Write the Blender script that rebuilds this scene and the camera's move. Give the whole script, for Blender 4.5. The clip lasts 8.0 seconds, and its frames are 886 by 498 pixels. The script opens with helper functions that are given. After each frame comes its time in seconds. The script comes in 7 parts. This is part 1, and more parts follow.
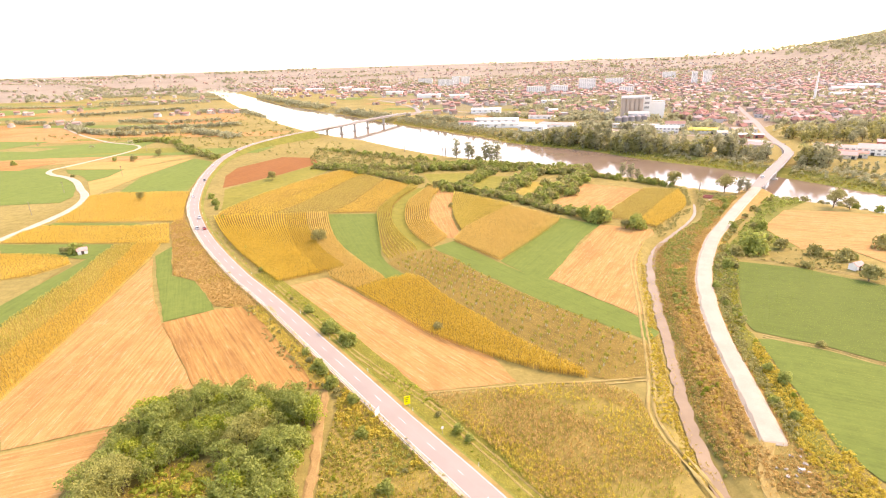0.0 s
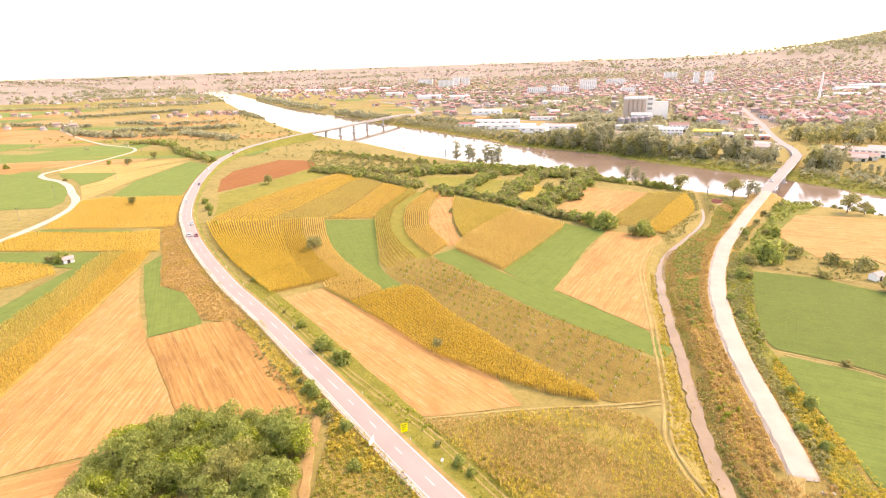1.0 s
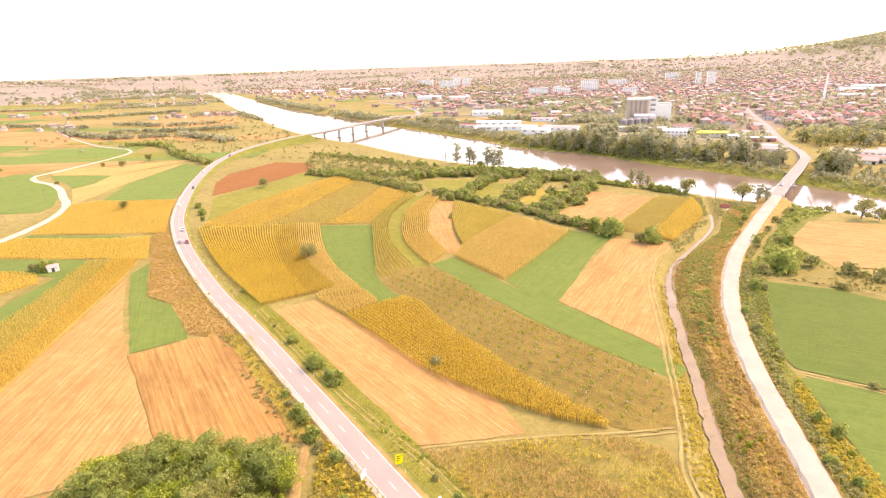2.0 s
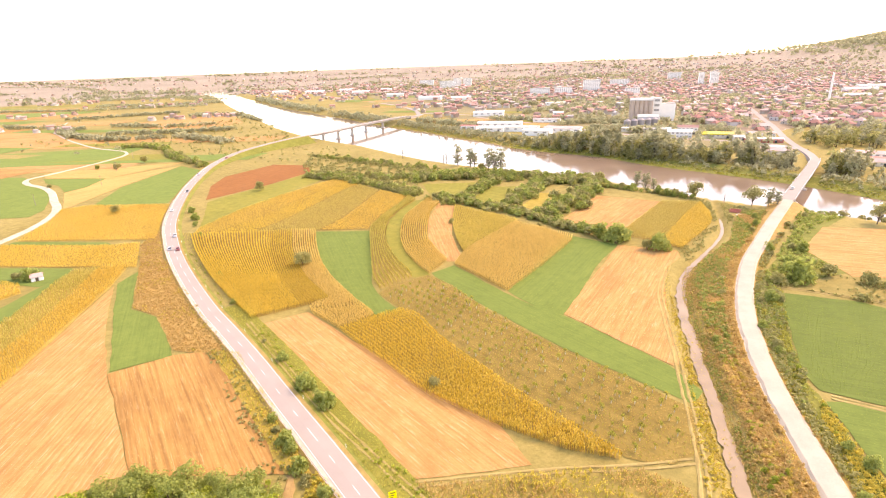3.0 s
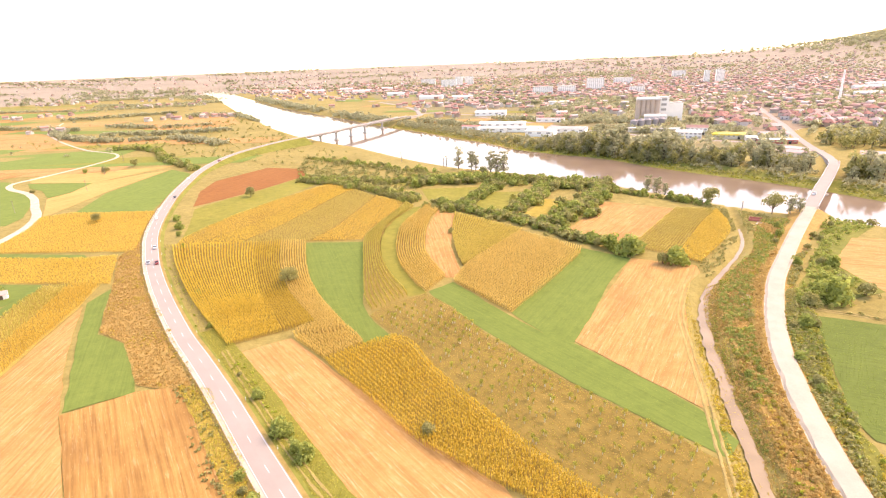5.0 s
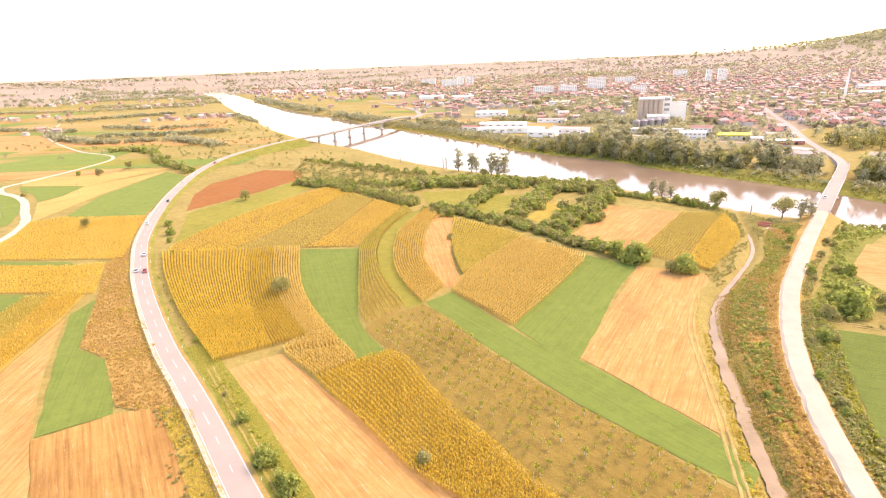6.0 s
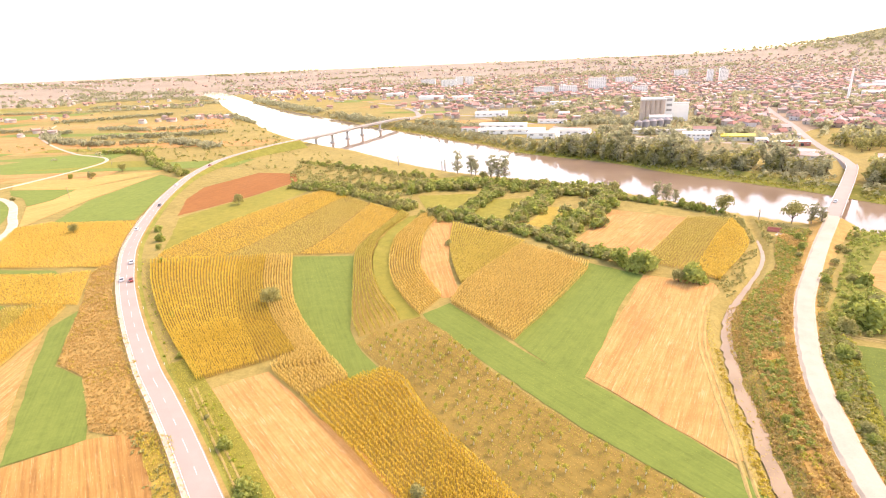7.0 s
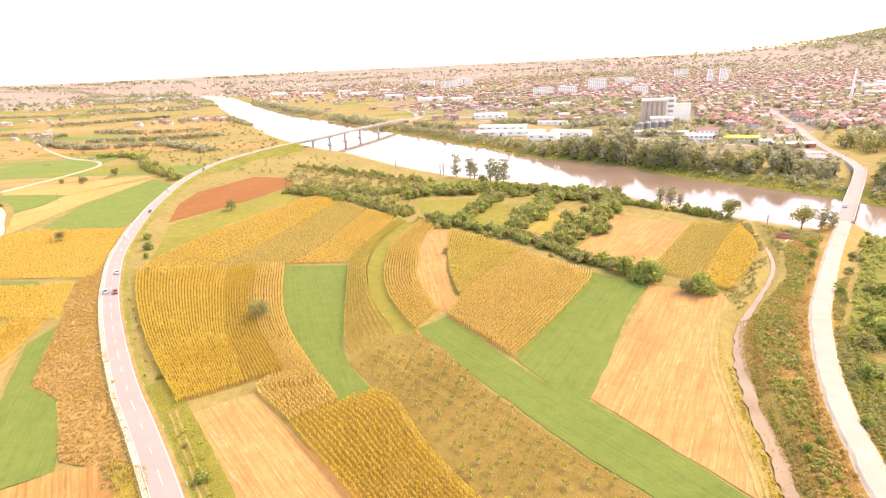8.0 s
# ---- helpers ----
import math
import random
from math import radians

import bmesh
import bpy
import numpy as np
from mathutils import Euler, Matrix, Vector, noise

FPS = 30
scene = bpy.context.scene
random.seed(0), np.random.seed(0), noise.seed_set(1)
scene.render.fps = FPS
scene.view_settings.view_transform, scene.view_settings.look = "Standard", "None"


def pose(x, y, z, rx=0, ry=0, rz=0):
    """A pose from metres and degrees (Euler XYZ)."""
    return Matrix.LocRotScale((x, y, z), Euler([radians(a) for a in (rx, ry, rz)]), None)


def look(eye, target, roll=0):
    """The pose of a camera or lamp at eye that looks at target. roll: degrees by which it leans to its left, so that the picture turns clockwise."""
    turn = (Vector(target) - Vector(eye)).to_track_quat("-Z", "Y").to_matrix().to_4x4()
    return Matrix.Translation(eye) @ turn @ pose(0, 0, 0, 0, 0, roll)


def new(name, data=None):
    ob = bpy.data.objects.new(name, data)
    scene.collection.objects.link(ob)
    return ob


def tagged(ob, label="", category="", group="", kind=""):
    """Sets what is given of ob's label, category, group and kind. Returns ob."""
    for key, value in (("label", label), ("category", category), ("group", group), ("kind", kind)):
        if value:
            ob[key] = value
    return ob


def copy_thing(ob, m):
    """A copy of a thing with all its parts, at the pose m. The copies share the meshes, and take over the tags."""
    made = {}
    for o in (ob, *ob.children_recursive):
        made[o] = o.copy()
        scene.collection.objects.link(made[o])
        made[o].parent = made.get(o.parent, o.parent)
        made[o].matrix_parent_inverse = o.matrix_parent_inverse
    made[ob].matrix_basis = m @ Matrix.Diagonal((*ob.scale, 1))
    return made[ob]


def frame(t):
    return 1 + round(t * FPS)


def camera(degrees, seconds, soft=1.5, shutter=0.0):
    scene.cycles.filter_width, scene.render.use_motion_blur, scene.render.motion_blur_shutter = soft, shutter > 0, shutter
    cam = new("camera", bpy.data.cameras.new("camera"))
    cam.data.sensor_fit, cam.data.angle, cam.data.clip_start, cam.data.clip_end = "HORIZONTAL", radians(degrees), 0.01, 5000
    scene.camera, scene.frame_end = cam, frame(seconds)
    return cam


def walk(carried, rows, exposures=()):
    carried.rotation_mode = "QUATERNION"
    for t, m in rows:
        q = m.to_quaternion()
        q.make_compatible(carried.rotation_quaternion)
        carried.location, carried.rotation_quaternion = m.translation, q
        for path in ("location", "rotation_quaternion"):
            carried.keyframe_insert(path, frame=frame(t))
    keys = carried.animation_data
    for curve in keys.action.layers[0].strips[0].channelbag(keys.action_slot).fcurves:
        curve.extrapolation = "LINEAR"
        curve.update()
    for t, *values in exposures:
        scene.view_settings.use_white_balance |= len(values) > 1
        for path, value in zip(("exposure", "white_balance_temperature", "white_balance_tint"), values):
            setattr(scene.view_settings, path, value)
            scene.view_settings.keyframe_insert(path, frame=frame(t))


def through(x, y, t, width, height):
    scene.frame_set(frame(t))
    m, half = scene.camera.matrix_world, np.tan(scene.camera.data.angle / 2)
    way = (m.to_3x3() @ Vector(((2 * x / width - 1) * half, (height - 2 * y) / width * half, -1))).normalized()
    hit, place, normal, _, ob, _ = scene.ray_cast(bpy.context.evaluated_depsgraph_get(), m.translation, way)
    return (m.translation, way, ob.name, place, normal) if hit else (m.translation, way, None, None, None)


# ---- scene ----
cam = camera(80.1, 8.0, soft=1.1)
PATH = [
    (0, (-1.638, 2.412, 87.127), (-1.682, 4.298, 86.461), -1.9),
    (0.5, (-1.614, 7.879, 87.124), (-1.658, 9.765, 86.46), -2.0),
    (1, (-1.549, 13.331, 87.133), (-1.595, 15.217, 86.47), -2.0),
    (1.5, (-1.372, 18.752, 87.147), (-1.419, 20.638, 86.485), -2.0),
    (3, (-0.506, 35.049, 87.206), (-0.559, 36.936, 86.545), -2.1),
    (3.5, (-0.175, 40.42, 87.209), (-0.23, 42.306, 86.547), -2.2),
    (4, (0.212, 45.664, 87.216), (0.154, 47.55, 86.553), -2.1),
    (4.5, (0.578, 50.818, 87.241), (0.519, 52.703, 86.577), -2.2),
    (6, (1.736, 65.884, 87.478), (1.671, 67.768, 86.812), -2.4),
    (6.5, (2.187, 70.923, 87.545), (2.121, 72.808, 86.879), -2.4),
    (7, (2.709, 75.982, 87.605), (2.643, 77.867, 86.939), -2.5),
    (7.5, (3.245, 81.002, 87.677), (3.179, 82.887, 87.013), -2.6),
    (8, (3.784, 86.026, 87.741), (3.718, 87.912, 87.079), -2.7),
]
walk(cam, [(t, look(eye, target, roll)) for t, eye, target, roll in PATH], [(0, 2.25, 8900, 28), (8, 2.31, 8900, 28)])

# world and sun: a hazy late-summer day, sun high to the right
SUN_EL, SUN_AZ = radians(48), radians(62)          # azimuth from north (y) towards east (x)
world = bpy.data.worlds.new("sky")
scene.world = world
world.use_nodes = True
wn = world.node_tree
wn.nodes.clear()
sky = wn.nodes.new("ShaderNodeTexSky")
sky.sky_type, sky.sun_disc = "NISHITA", False
sky.sun_elevation, sky.sun_rotation = SUN_EL, SUN_AZ
sky.air_density, sky.dust_density, sky.ozone_density = 1.0, 0.9, 1.0
back = wn.nodes.new("ShaderNodeBackground")
back.inputs["Strength"].default_value = 0.15
wout = wn.nodes.new("ShaderNodeOutputWorld")
wn.links.new(sky.outputs[0], back.inputs[0])
wn.links.new(back.outputs[0], wout.inputs[0])
sun = new("sun", bpy.data.lights.new("sun", "SUN"))
sun.data.energy, sun.data.angle, sun.data.color = 0.95, radians(32), (1.0, 0.87, 0.69)
sun_way = Vector((math.sin(SUN_AZ) * math.cos(SUN_EL), math.cos(SUN_AZ) * math.cos(SUN_EL), math.sin(SUN_EL)))
sun.matrix_world = look(sun_way * 500, (0, 0, 0))

# ---- materials ----
def shader(name, rough=0.9, spec=0.3, metal=0.0):
    m = bpy.data.materials.new(name)
    m.use_nodes = True
    nt = m.node_tree
    b = nt.nodes["Principled BSDF"]
    b.inputs["Roughness"].default_value = rough
    b.inputs["Specular IOR Level"].default_value = spec
    b.inputs["Metallic"].default_value = metal
    return m, nt, b


def node(nt, kind, **inputs):
    n = nt.nodes.new(kind)
    for k, v in inputs.items():
        n.inputs[k].default_value = v
    return n


def ramp(nt, fac, stops):
    r = nt.nodes.new("ShaderNodeValToRGB")
    e = r.color_ramp.elements
    while len(e) < len(stops):
        e.new(0.5)
    for el, (p, c) in zip(e, stops):
        el.position, el.color = p, (*c, 1)
    nt.links.new(fac, r.inputs[0])
    return r.outputs[0]


def mixed(nt, fac, a, b, mode="MIX"):
    n = nt.nodes.new("ShaderNodeMix")
    n.data_type, n.blend_type = "RGBA", mode
    for sock, v in ((n.inputs[0], fac), (n.inputs[6], a), (n.inputs[7], b)):
        if isinstance(v, (int, float)):
            sock.default_value = v
        elif isinstance(v, tuple):
            sock.default_value = (*v, 1)
        else:
            nt.links.new(v, sock)
    return n.outputs[2]


def noise_tex(nt, coord, scale, detail=4.0, rough=0.6, stretch=None, turn=0.0):
    if stretch:
        mp = nt.nodes.new("ShaderNodeMapping")
        mp.inputs["Rotation"].default_value = (0, 0, -radians(turn))
        sc = nt.nodes.new("ShaderNodeMapping")
        sc.inputs["Scale"].default_value = (stretch[0], stretch[1], 1)
        nt.links.new(coord, mp.inputs[0])
        nt.links.new(mp.outputs[0], sc.inputs[0])
        coord = sc.outputs[0]
    n = node(nt, "ShaderNodeTexNoise", Scale=scale, Detail=detail, Roughness=rough)
    nt.links.new(coord, n.inputs["Vector"])
    return n.outputs["Fac"]


def bumped(nt, b, fac, strength=0.4, dist=0.15):
    n = node(nt, "ShaderNodeBump", Strength=strength, Distance=dist)
    nt.links.new(fac, n.inputs["Height"])
    nt.links.new(n.outputs[0], b.inputs["Normal"])


def soil(name, dark, mid, light, turn=None, rows=1.2, rows_mix=0.5, patch=0.03, rough=0.92, bump=0.5, straw=None):
    """Ground cover: broad patches, grain, and (turn given) drill rows in that direction, degrees from x."""
    m, nt, b = shader(name, rough, 0.1)
    co = nt.nodes.new("ShaderNodeTexCoord").outputs["Object"]
    broad = noise_tex(nt, co, patch, 5, 0.62)
    grain = noise_tex(nt, co, 1.3, 6, 0.75)
    col = ramp(nt, broad, [(0.3, dark), (0.5, mid), (0.7, light)])
    fine = ramp(nt, grain, [(0.3, tuple(c * 0.62 for c in dark)), (0.55, mid), (0.75, tuple(min(1, c * 1.12) for c in light))])
    col = mixed(nt, 0.45, col, fine)
    middle = noise_tex(nt, co, 0.22, 5, 0.7)
    col = mixed(nt, 0.3, col, ramp(nt, middle, [(0.36, tuple(c * 0.75 for c in dark)), (0.5, mid), (0.64, tuple(min(1, c * 1.1) for c in light))]))
    h = grain
    if turn is not None:
        row = noise_tex(nt, co, rows, 3, 0.6, (0.035, 1.0), turn)
        lines = ramp(nt, row, [(0.36, tuple(c * 0.7 for c in dark)), (0.5, mid), (0.62, light)])
        col = mixed(nt, rows_mix, col, lines)
        h = row
    if straw:
        for size, way, cut, much in ((1.7, turn, 0.56, 0.42), (1.1, turn + 78, 0.6, 0.2)):
            line = noise_tex(nt, co, size, 5, 0.75, (0.07, 1.0), way)
            mask = ramp(nt, line, [(cut, (0, 0, 0)), (cut + 0.1, (much, much, much))])
            col = mixed(nt, mask, col, straw)
        worn = noise_tex(nt, co, 0.05, 5, 0.6, (0.3, 1.0), turn)
        col = mixed(nt, ramp(nt, worn, [(0.52, (0, 0, 0)), (0.68, (0.5, 0.5, 0.5))]), col, tuple(c * 0.72 for c in dark))
    nt.links.new(col, b.inputs["Base Color"])
    bumped(nt, b, h, bump)
    return m


def foliage(name, tones, rough=0.75, through=0.5):
    """Leaves: each leaf and each plant takes its own tone."""
    m, nt, b = shader(name, rough, 0.25)
    geo = nt.nodes.new("ShaderNodeNewGeometry")
    info = nt.nodes.new("ShaderNodeObjectInfo")
    co = nt.nodes.new("ShaderNodeTexCoord").outputs["Object"]
    n = len(tones)
    leaf = ramp(nt, geo.outputs["Random Per Island"], [((i + 0.5) / n, t) for i, t in enumerate(tones)])
    plant = ramp(nt, info.outputs["Random"], [((i + 0.5) / n, t) for i, t in enumerate(tones)])
    col = mixed(nt, 0.22, leaf, plant)
    broad = noise_tex(nt, co, 0.08, 4, 0.6)
    patchy = ramp(nt, broad, [((i + 0.8) / (n + 0.6), t) for i, t in enumerate(tones)])
    col = mixed(nt, 0.3, col, patchy)
    nt.links.new(col, b.inputs["Base Color"])
    tr = nt.nodes.new("ShaderNodeBsdfTranslucent")
    nt.links.new(col, tr.inputs[0])
    mx = nt.nodes.new("ShaderNodeMixShader")
    mx.inputs[0].default_value = through
    out = nt.nodes["Material Output"]
    nt.links.new(b.outputs[0], mx.inputs[1])
    nt.links.new(tr.outputs[0], mx.inputs[2])
    nt.links.new(mx.outputs[0], out.inputs[0])
    return m


def plain(name, base, rough=0.7, vary=0.18, scale=0.6, spec=0.3, metal=0.0, bump=0.15):
    """Built surfaces: base tone with stains and grain."""
    m, nt, b = shader(name, rough, spec, metal)
    co = nt.nodes.new("ShaderNodeTexCoord").outputs["Object"]
    big = noise_tex(nt, co, scale * 0.25, 5, 0.65)
    small = noise_tex(nt, co, scale * 6, 4, 0.7)
    d, l = tuple(c * (1 - vary) for c in base), tuple(min(1, c * (1 + vary * 0.6)) for c in base)
    col = mixed(nt, 0.4, ramp(nt, big, [(0.3, d), (0.7, l)]), ramp(nt, small, [(0.3, d), (0.7, l)]))
    nt.links.new(col, b.inputs["Base Color"])
    bumped(nt, b, small, bump, 0.03)
    return m


def varied(name, tones, rough=0.8, island=True):
    """Roofs and walls of many houses: every one takes its own tone."""
    m, nt, b = shader(name, rough, 0.25)
    src = nt.nodes.new("ShaderNodeNewGeometry").outputs["Random Per Island"] if island else nt.nodes.new("ShaderNodeObjectInfo").outputs["Random"]
    co = nt.nodes.new("ShaderNodeTexCoord").outputs["Object"]
    n = len(tones)
    r = nt.nodes.new("ShaderNodeValToRGB")
    r.color_ramp.interpolation = "CONSTANT"
    e = r.color_ramp.elements
    while len(e) < n:
        e.new(0.5)
    for i, (el, t) in enumerate(zip(e, tones)):
        el.position, el.color = i / n, (*t, 1)
    nt.links.new(src, r.inputs[0])
    stain = noise_tex(nt, co, 0.7, 5, 0.7)
    col = mixed(nt, 0.25, r.outputs[0], ramp(nt, stain, [(0.3, (0.25, 0.22, 0.2)), (0.7, (0.8, 0.75, 0.7))]), "SOFT_LIGHT")
    nt.links.new(col, b.inputs["Base Color"])
    return m


M_MEADOW = soil("meadow_grass", (0.175, 0.138, 0.04), (0.265, 0.207, 0.064), (0.355, 0.272, 0.095), patch=0.018)
M_MEADOW_GREEN = soil("green_meadow", (0.152, 0.15, 0.029), (0.216, 0.196, 0.0361), (0.288, 0.241, 0.0537), patch=0.03)
M_MEADOW_DRY = soil("dry_hay_meadow", (0.24, 0.18, 0.035), (0.33, 0.245, 0.05), (0.41, 0.31, 0.075), patch=0.03)
M_SOIL = soil("corn_soil", (0.2, 0.138, 0.04), (0.28, 0.195, 0.054), (0.35, 0.25, 0.075), patch=0.05)
M_CROP_SOIL = soil("crop_litter", (0.3, 0.2, 0.05), (0.38, 0.26, 0.064), (0.45, 0.32, 0.085), patch=0.03)
M_RED = soil("ploughed_red_soil", (0.216, 0.0803, 0.024), (0.259, 0.105, 0.032), (0.302, 0.131, 0.04), turn=70, rows=0.8, rows_mix=0.3)
M_VERGE = soil("dry_verge", (0.204, 0.141, 0.036), (0.306, 0.211, 0.068), (0.374, 0.269, 0.1), patch=0.08)
M_SCRUB = soil("reddish_scrub_soil", (0.25, 0.155, 0.05), (0.35, 0.22, 0.07), (0.45, 0.3, 0.1), patch=0.06)
M_FALLOW = soil("fallow_soil", (0.22, 0.157, 0.0336), (0.33, 0.235, 0.0528), (0.44, 0.314, 0.0768), patch=0.05)
M_BANK_GRASS = soil("bank_grass", (0.11, 0.12, 0.024), (0.17, 0.17, 0.036), (0.25, 0.22, 0.056), patch=0.05)
M_GRAVEL = soil("pale_gravel", (0.39, 0.311, 0.224), (0.468, 0.385, 0.292), (0.546, 0.459, 0.36), patch=0.1)
M_TRACK = soil("bare_track", (0.255, 0.18, 0.0646), (0.34, 0.252, 0.0912), (0.408, 0.315, 0.129), patch=0.1)
M_REDPATH = soil("red_earth_path", (0.27, 0.165, 0.065), (0.34, 0.215, 0.085), (0.4, 0.265, 0.11), patch=0.2)
M_ORCHARD = soil("orchard_grass", (0.165, 0.115, 0.03), (0.225, 0.155, 0.04), (0.29, 0.2, 0.055), turn=135, rows=0.5, rows_mix=0.25, patch=0.04)


def stubble(turn, brown=False):
    if brown:
        return soil("brown_stubble", (0.25, 0.125, 0.04), (0.355, 0.185, 0.056), (0.45, 0.255, 0.084), turn, 0.9, 0.5, 0.03, straw=(0.55, 0.38, 0.19))
    return soil("pale_stubble", (0.32, 0.165, 0.056), (0.41, 0.22, 0.075), (0.49, 0.285, 0.11), turn, 1.1, 0.36, 0.03, straw=(0.62, 0.446, 0.265))


def gold_stubble(turn):
    return soil("golden_stubble", (0.37, 0.215, 0.065), (0.45, 0.27, 0.085), (0.52, 0.325, 0.115), turn, 0.5, 0.35, 0.02)


def green_crop(turn, deep=0.0):
    k = 1 - deep
    return soil("green_crop", (0.108 * k, 0.15 * k, 0.032 * k), (0.133 * k, 0.176 * k, 0.038 * k), (0.166 * k, 0.203 * k, 0.046 * k), turn, 1.0, 0.2, 0.05)


M_ASPHALT = plain("worn_asphalt", (0.315, 0.262, 0.222), 0.9, 0.12, 0.5)
M_PAINT = plain("road_paint", (0.64, 0.632, 0.601), 0.6, 0.08)
M_WHITE_ROAD = plain("white_crushed_stone", (0.388, 0.337, 0.261), 0.95, 0.2, 0.5)
M_CONCRETE = plain("pale_concrete", (0.5, 0.46, 0.41), 0.85, 0.2)
M_SILO = plain("brown_concrete", (0.46, 0.36, 0.29), 0.85, 0.15, 0.2)
M_WHITE = plain("white_render", (0.78, 0.75, 0.7), 0.8, 0.08)
M_CREAM = plain("cream_render", (0.68, 0.6, 0.48), 0.8, 0.1)
M_STEEL = plain("galvanised_steel", (0.55, 0.55, 0.56), 0.45, 0.15, 0.3, 0.5, 0.6)
M_BIN = plain("dull_zinc", (0.3, 0.27, 0.26), 0.7, 0.2, 0.3, 0.3, 0.2)
M_GLASS_DARK = plain("dark_glazing", (0.05, 0.055, 0.06), 0.15, 0.2, 0.5, 0.5)
M_WINDOW = plain("reflecting_window", (0.34, 0.32, 0.3), 0.2, 0.2, 0.5, 0.5)
M_YELLOW = plain("yellow_sign_sheet", (0.85, 0.72, 0.01), 0.5, 0.05)
M_BLACK = plain("black_paint", (0.03, 0.03, 0.03), 0.5, 0.1)
M_RUBBER = plain("tyre_rubber", (0.03, 0.03, 0.03), 0.85, 0.2)
M_BARK = plain("bark", (0.16, 0.11, 0.075), 0.95, 0.3, 2.0)
M_BARK_PALE = plain("pale_bark", (0.3, 0.25, 0.2), 0.95, 0.25, 2.0)
M_WHITEWASH = plain("white_tree_guard", (0.72, 0.66, 0.52), 0.8, 0.05)
M_DARK_WOOD = plain("dark_timber", (0.1, 0.065, 0.045), 0.9, 0.3)
M_TILE = varied("roof_tiles", [(0.4, 0.195, 0.145), (0.45, 0.25, 0.2), (0.34, 0.16, 0.125), (0.43, 0.29, 0.24), (0.31, 0.18, 0.15), (0.45, 0.34, 0.3)], 0.85, False)
M_WALL = varied("house_render", [(0.495, 0.434, 0.384), (0.462, 0.384, 0.31), (0.528, 0.484, 0.459), (0.396, 0.279, 0.217), (0.475, 0.409, 0.341)], 0.85, False)
# Far roofs: the near tile tones, paled a little to stand in for haze.
M_TILE_HAZED = varied("hazed_far_roof_tiles", [(0.42, 0.215, 0.165), (0.46, 0.27, 0.22), (0.38, 0.19, 0.15), (0.45, 0.32, 0.27), (0.34, 0.21, 0.18), (0.5, 0.42, 0.37), (0.44, 0.235, 0.19)])
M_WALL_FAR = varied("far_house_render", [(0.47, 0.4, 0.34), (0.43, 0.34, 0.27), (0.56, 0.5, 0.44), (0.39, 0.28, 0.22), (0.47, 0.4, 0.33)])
M_REDROOF = plain("red_sheet_roof", (0.45, 0.15, 0.11), 0.6, 0.2)
M_PINKROOF = plain("faded_red_roof", (0.5, 0.32, 0.28), 0.75, 0.2)
M_YELLOWROOF = plain("yellow_sheet_roof", (0.75, 0.6, 0.08), 0.6, 0.1)
M_CORN = foliage("ripe_corn", [(0.5, 0.36, 0.055), (0.69, 0.485, 0.072), (0.81, 0.59, 0.1), (0.87, 0.68, 0.165)])
M_CORN_BROWN = foliage("dry_corn", [(0.509, 0.358, 0.084), (0.678, 0.493, 0.132), (0.784, 0.594, 0.192), (0.869, 0.694, 0.288)])
M_CORN_GREEN = foliage("half_ripe_corn", [(0.35, 0.314, 0.072), (0.509, 0.437, 0.096), (0.636, 0.526, 0.132), (0.742, 0.616, 0.216)])
M_CORN_GOLD = foliage("golden_corn", [(0.52, 0.37, 0.066), (0.65, 0.46, 0.082), (0.74, 0.54, 0.105), (0.8, 0.61, 0.15)])
M_CROP_OLIVE = foliage("olive_yellow_crop", [(0.47, 0.385, 0.1), (0.53, 0.43, 0.115), (0.59, 0.48, 0.135), (0.64, 0.53, 0.16)])
M_CORN_OCHRE = foliage("ochre_corn", [(0.43, 0.355, 0.075), (0.59, 0.47, 0.1), (0.71, 0.56, 0.135), (0.8, 0.65, 0.21)])
M_CROP_YELLOW = foliage("ripening_crop", [(0.62, 0.43, 0.085), (0.68, 0.48, 0.1), (0.73, 0.53, 0.12), (0.78, 0.58, 0.15)])
M_LEAF = foliage("green_leaves", [(0.2, 0.235, 0.06), (0.29, 0.33, 0.082), (0.38, 0.415, 0.105), (0.475, 0.5, 0.14)], 0.75, 0.56)
M_LEAF_OLIVE = foliage("olive_leaves", [(0.24, 0.23, 0.083), (0.33, 0.31, 0.11), (0.42, 0.385, 0.145), (0.52, 0.47, 0.195)], 0.75, 0.56)
# Grey-green far foliage, with distance haze mixed in as extra grey and blue.
M_LEAF_HAZED = foliage("hazed_grey_leaves", [(0.29, 0.285, 0.165), (0.365, 0.35, 0.2), (0.44, 0.42, 0.245), (0.52, 0.49, 0.3)], 0.75, 0.58)
M_LEAF_WILLOW = foliage("willow_leaves", [(0.29, 0.285, 0.085), (0.37, 0.36, 0.105), (0.45, 0.43, 0.13), (0.54, 0.51, 0.16)])
M_LEAF_BRIGHT = foliage("fresh_leaves", [(0.171, 0.246, 0.026), (0.274, 0.345, 0.0385), (0.41, 0.445, 0.0655), (0.581, 0.56, 0.0926)])
M_WEED = foliage("dry_weeds", [(0.43, 0.34, 0.07), (0.53, 0.4, 0.082), (0.62, 0.47, 0.1), (0.7, 0.55, 0.14)])
M_WEED_YELLOW = foliage("yellow_weeds", [(0.48, 0.39, 0.06), (0.57, 0.45, 0.07), (0.66, 0.51, 0.085), (0.74, 0.58, 0.11)])
M_WEED_RED = foliage("reddish_weeds", [(0.47, 0.305, 0.105), (0.55, 0.365, 0.13), (0.62, 0.425, 0.16), (0.52, 0.395, 0.125)])
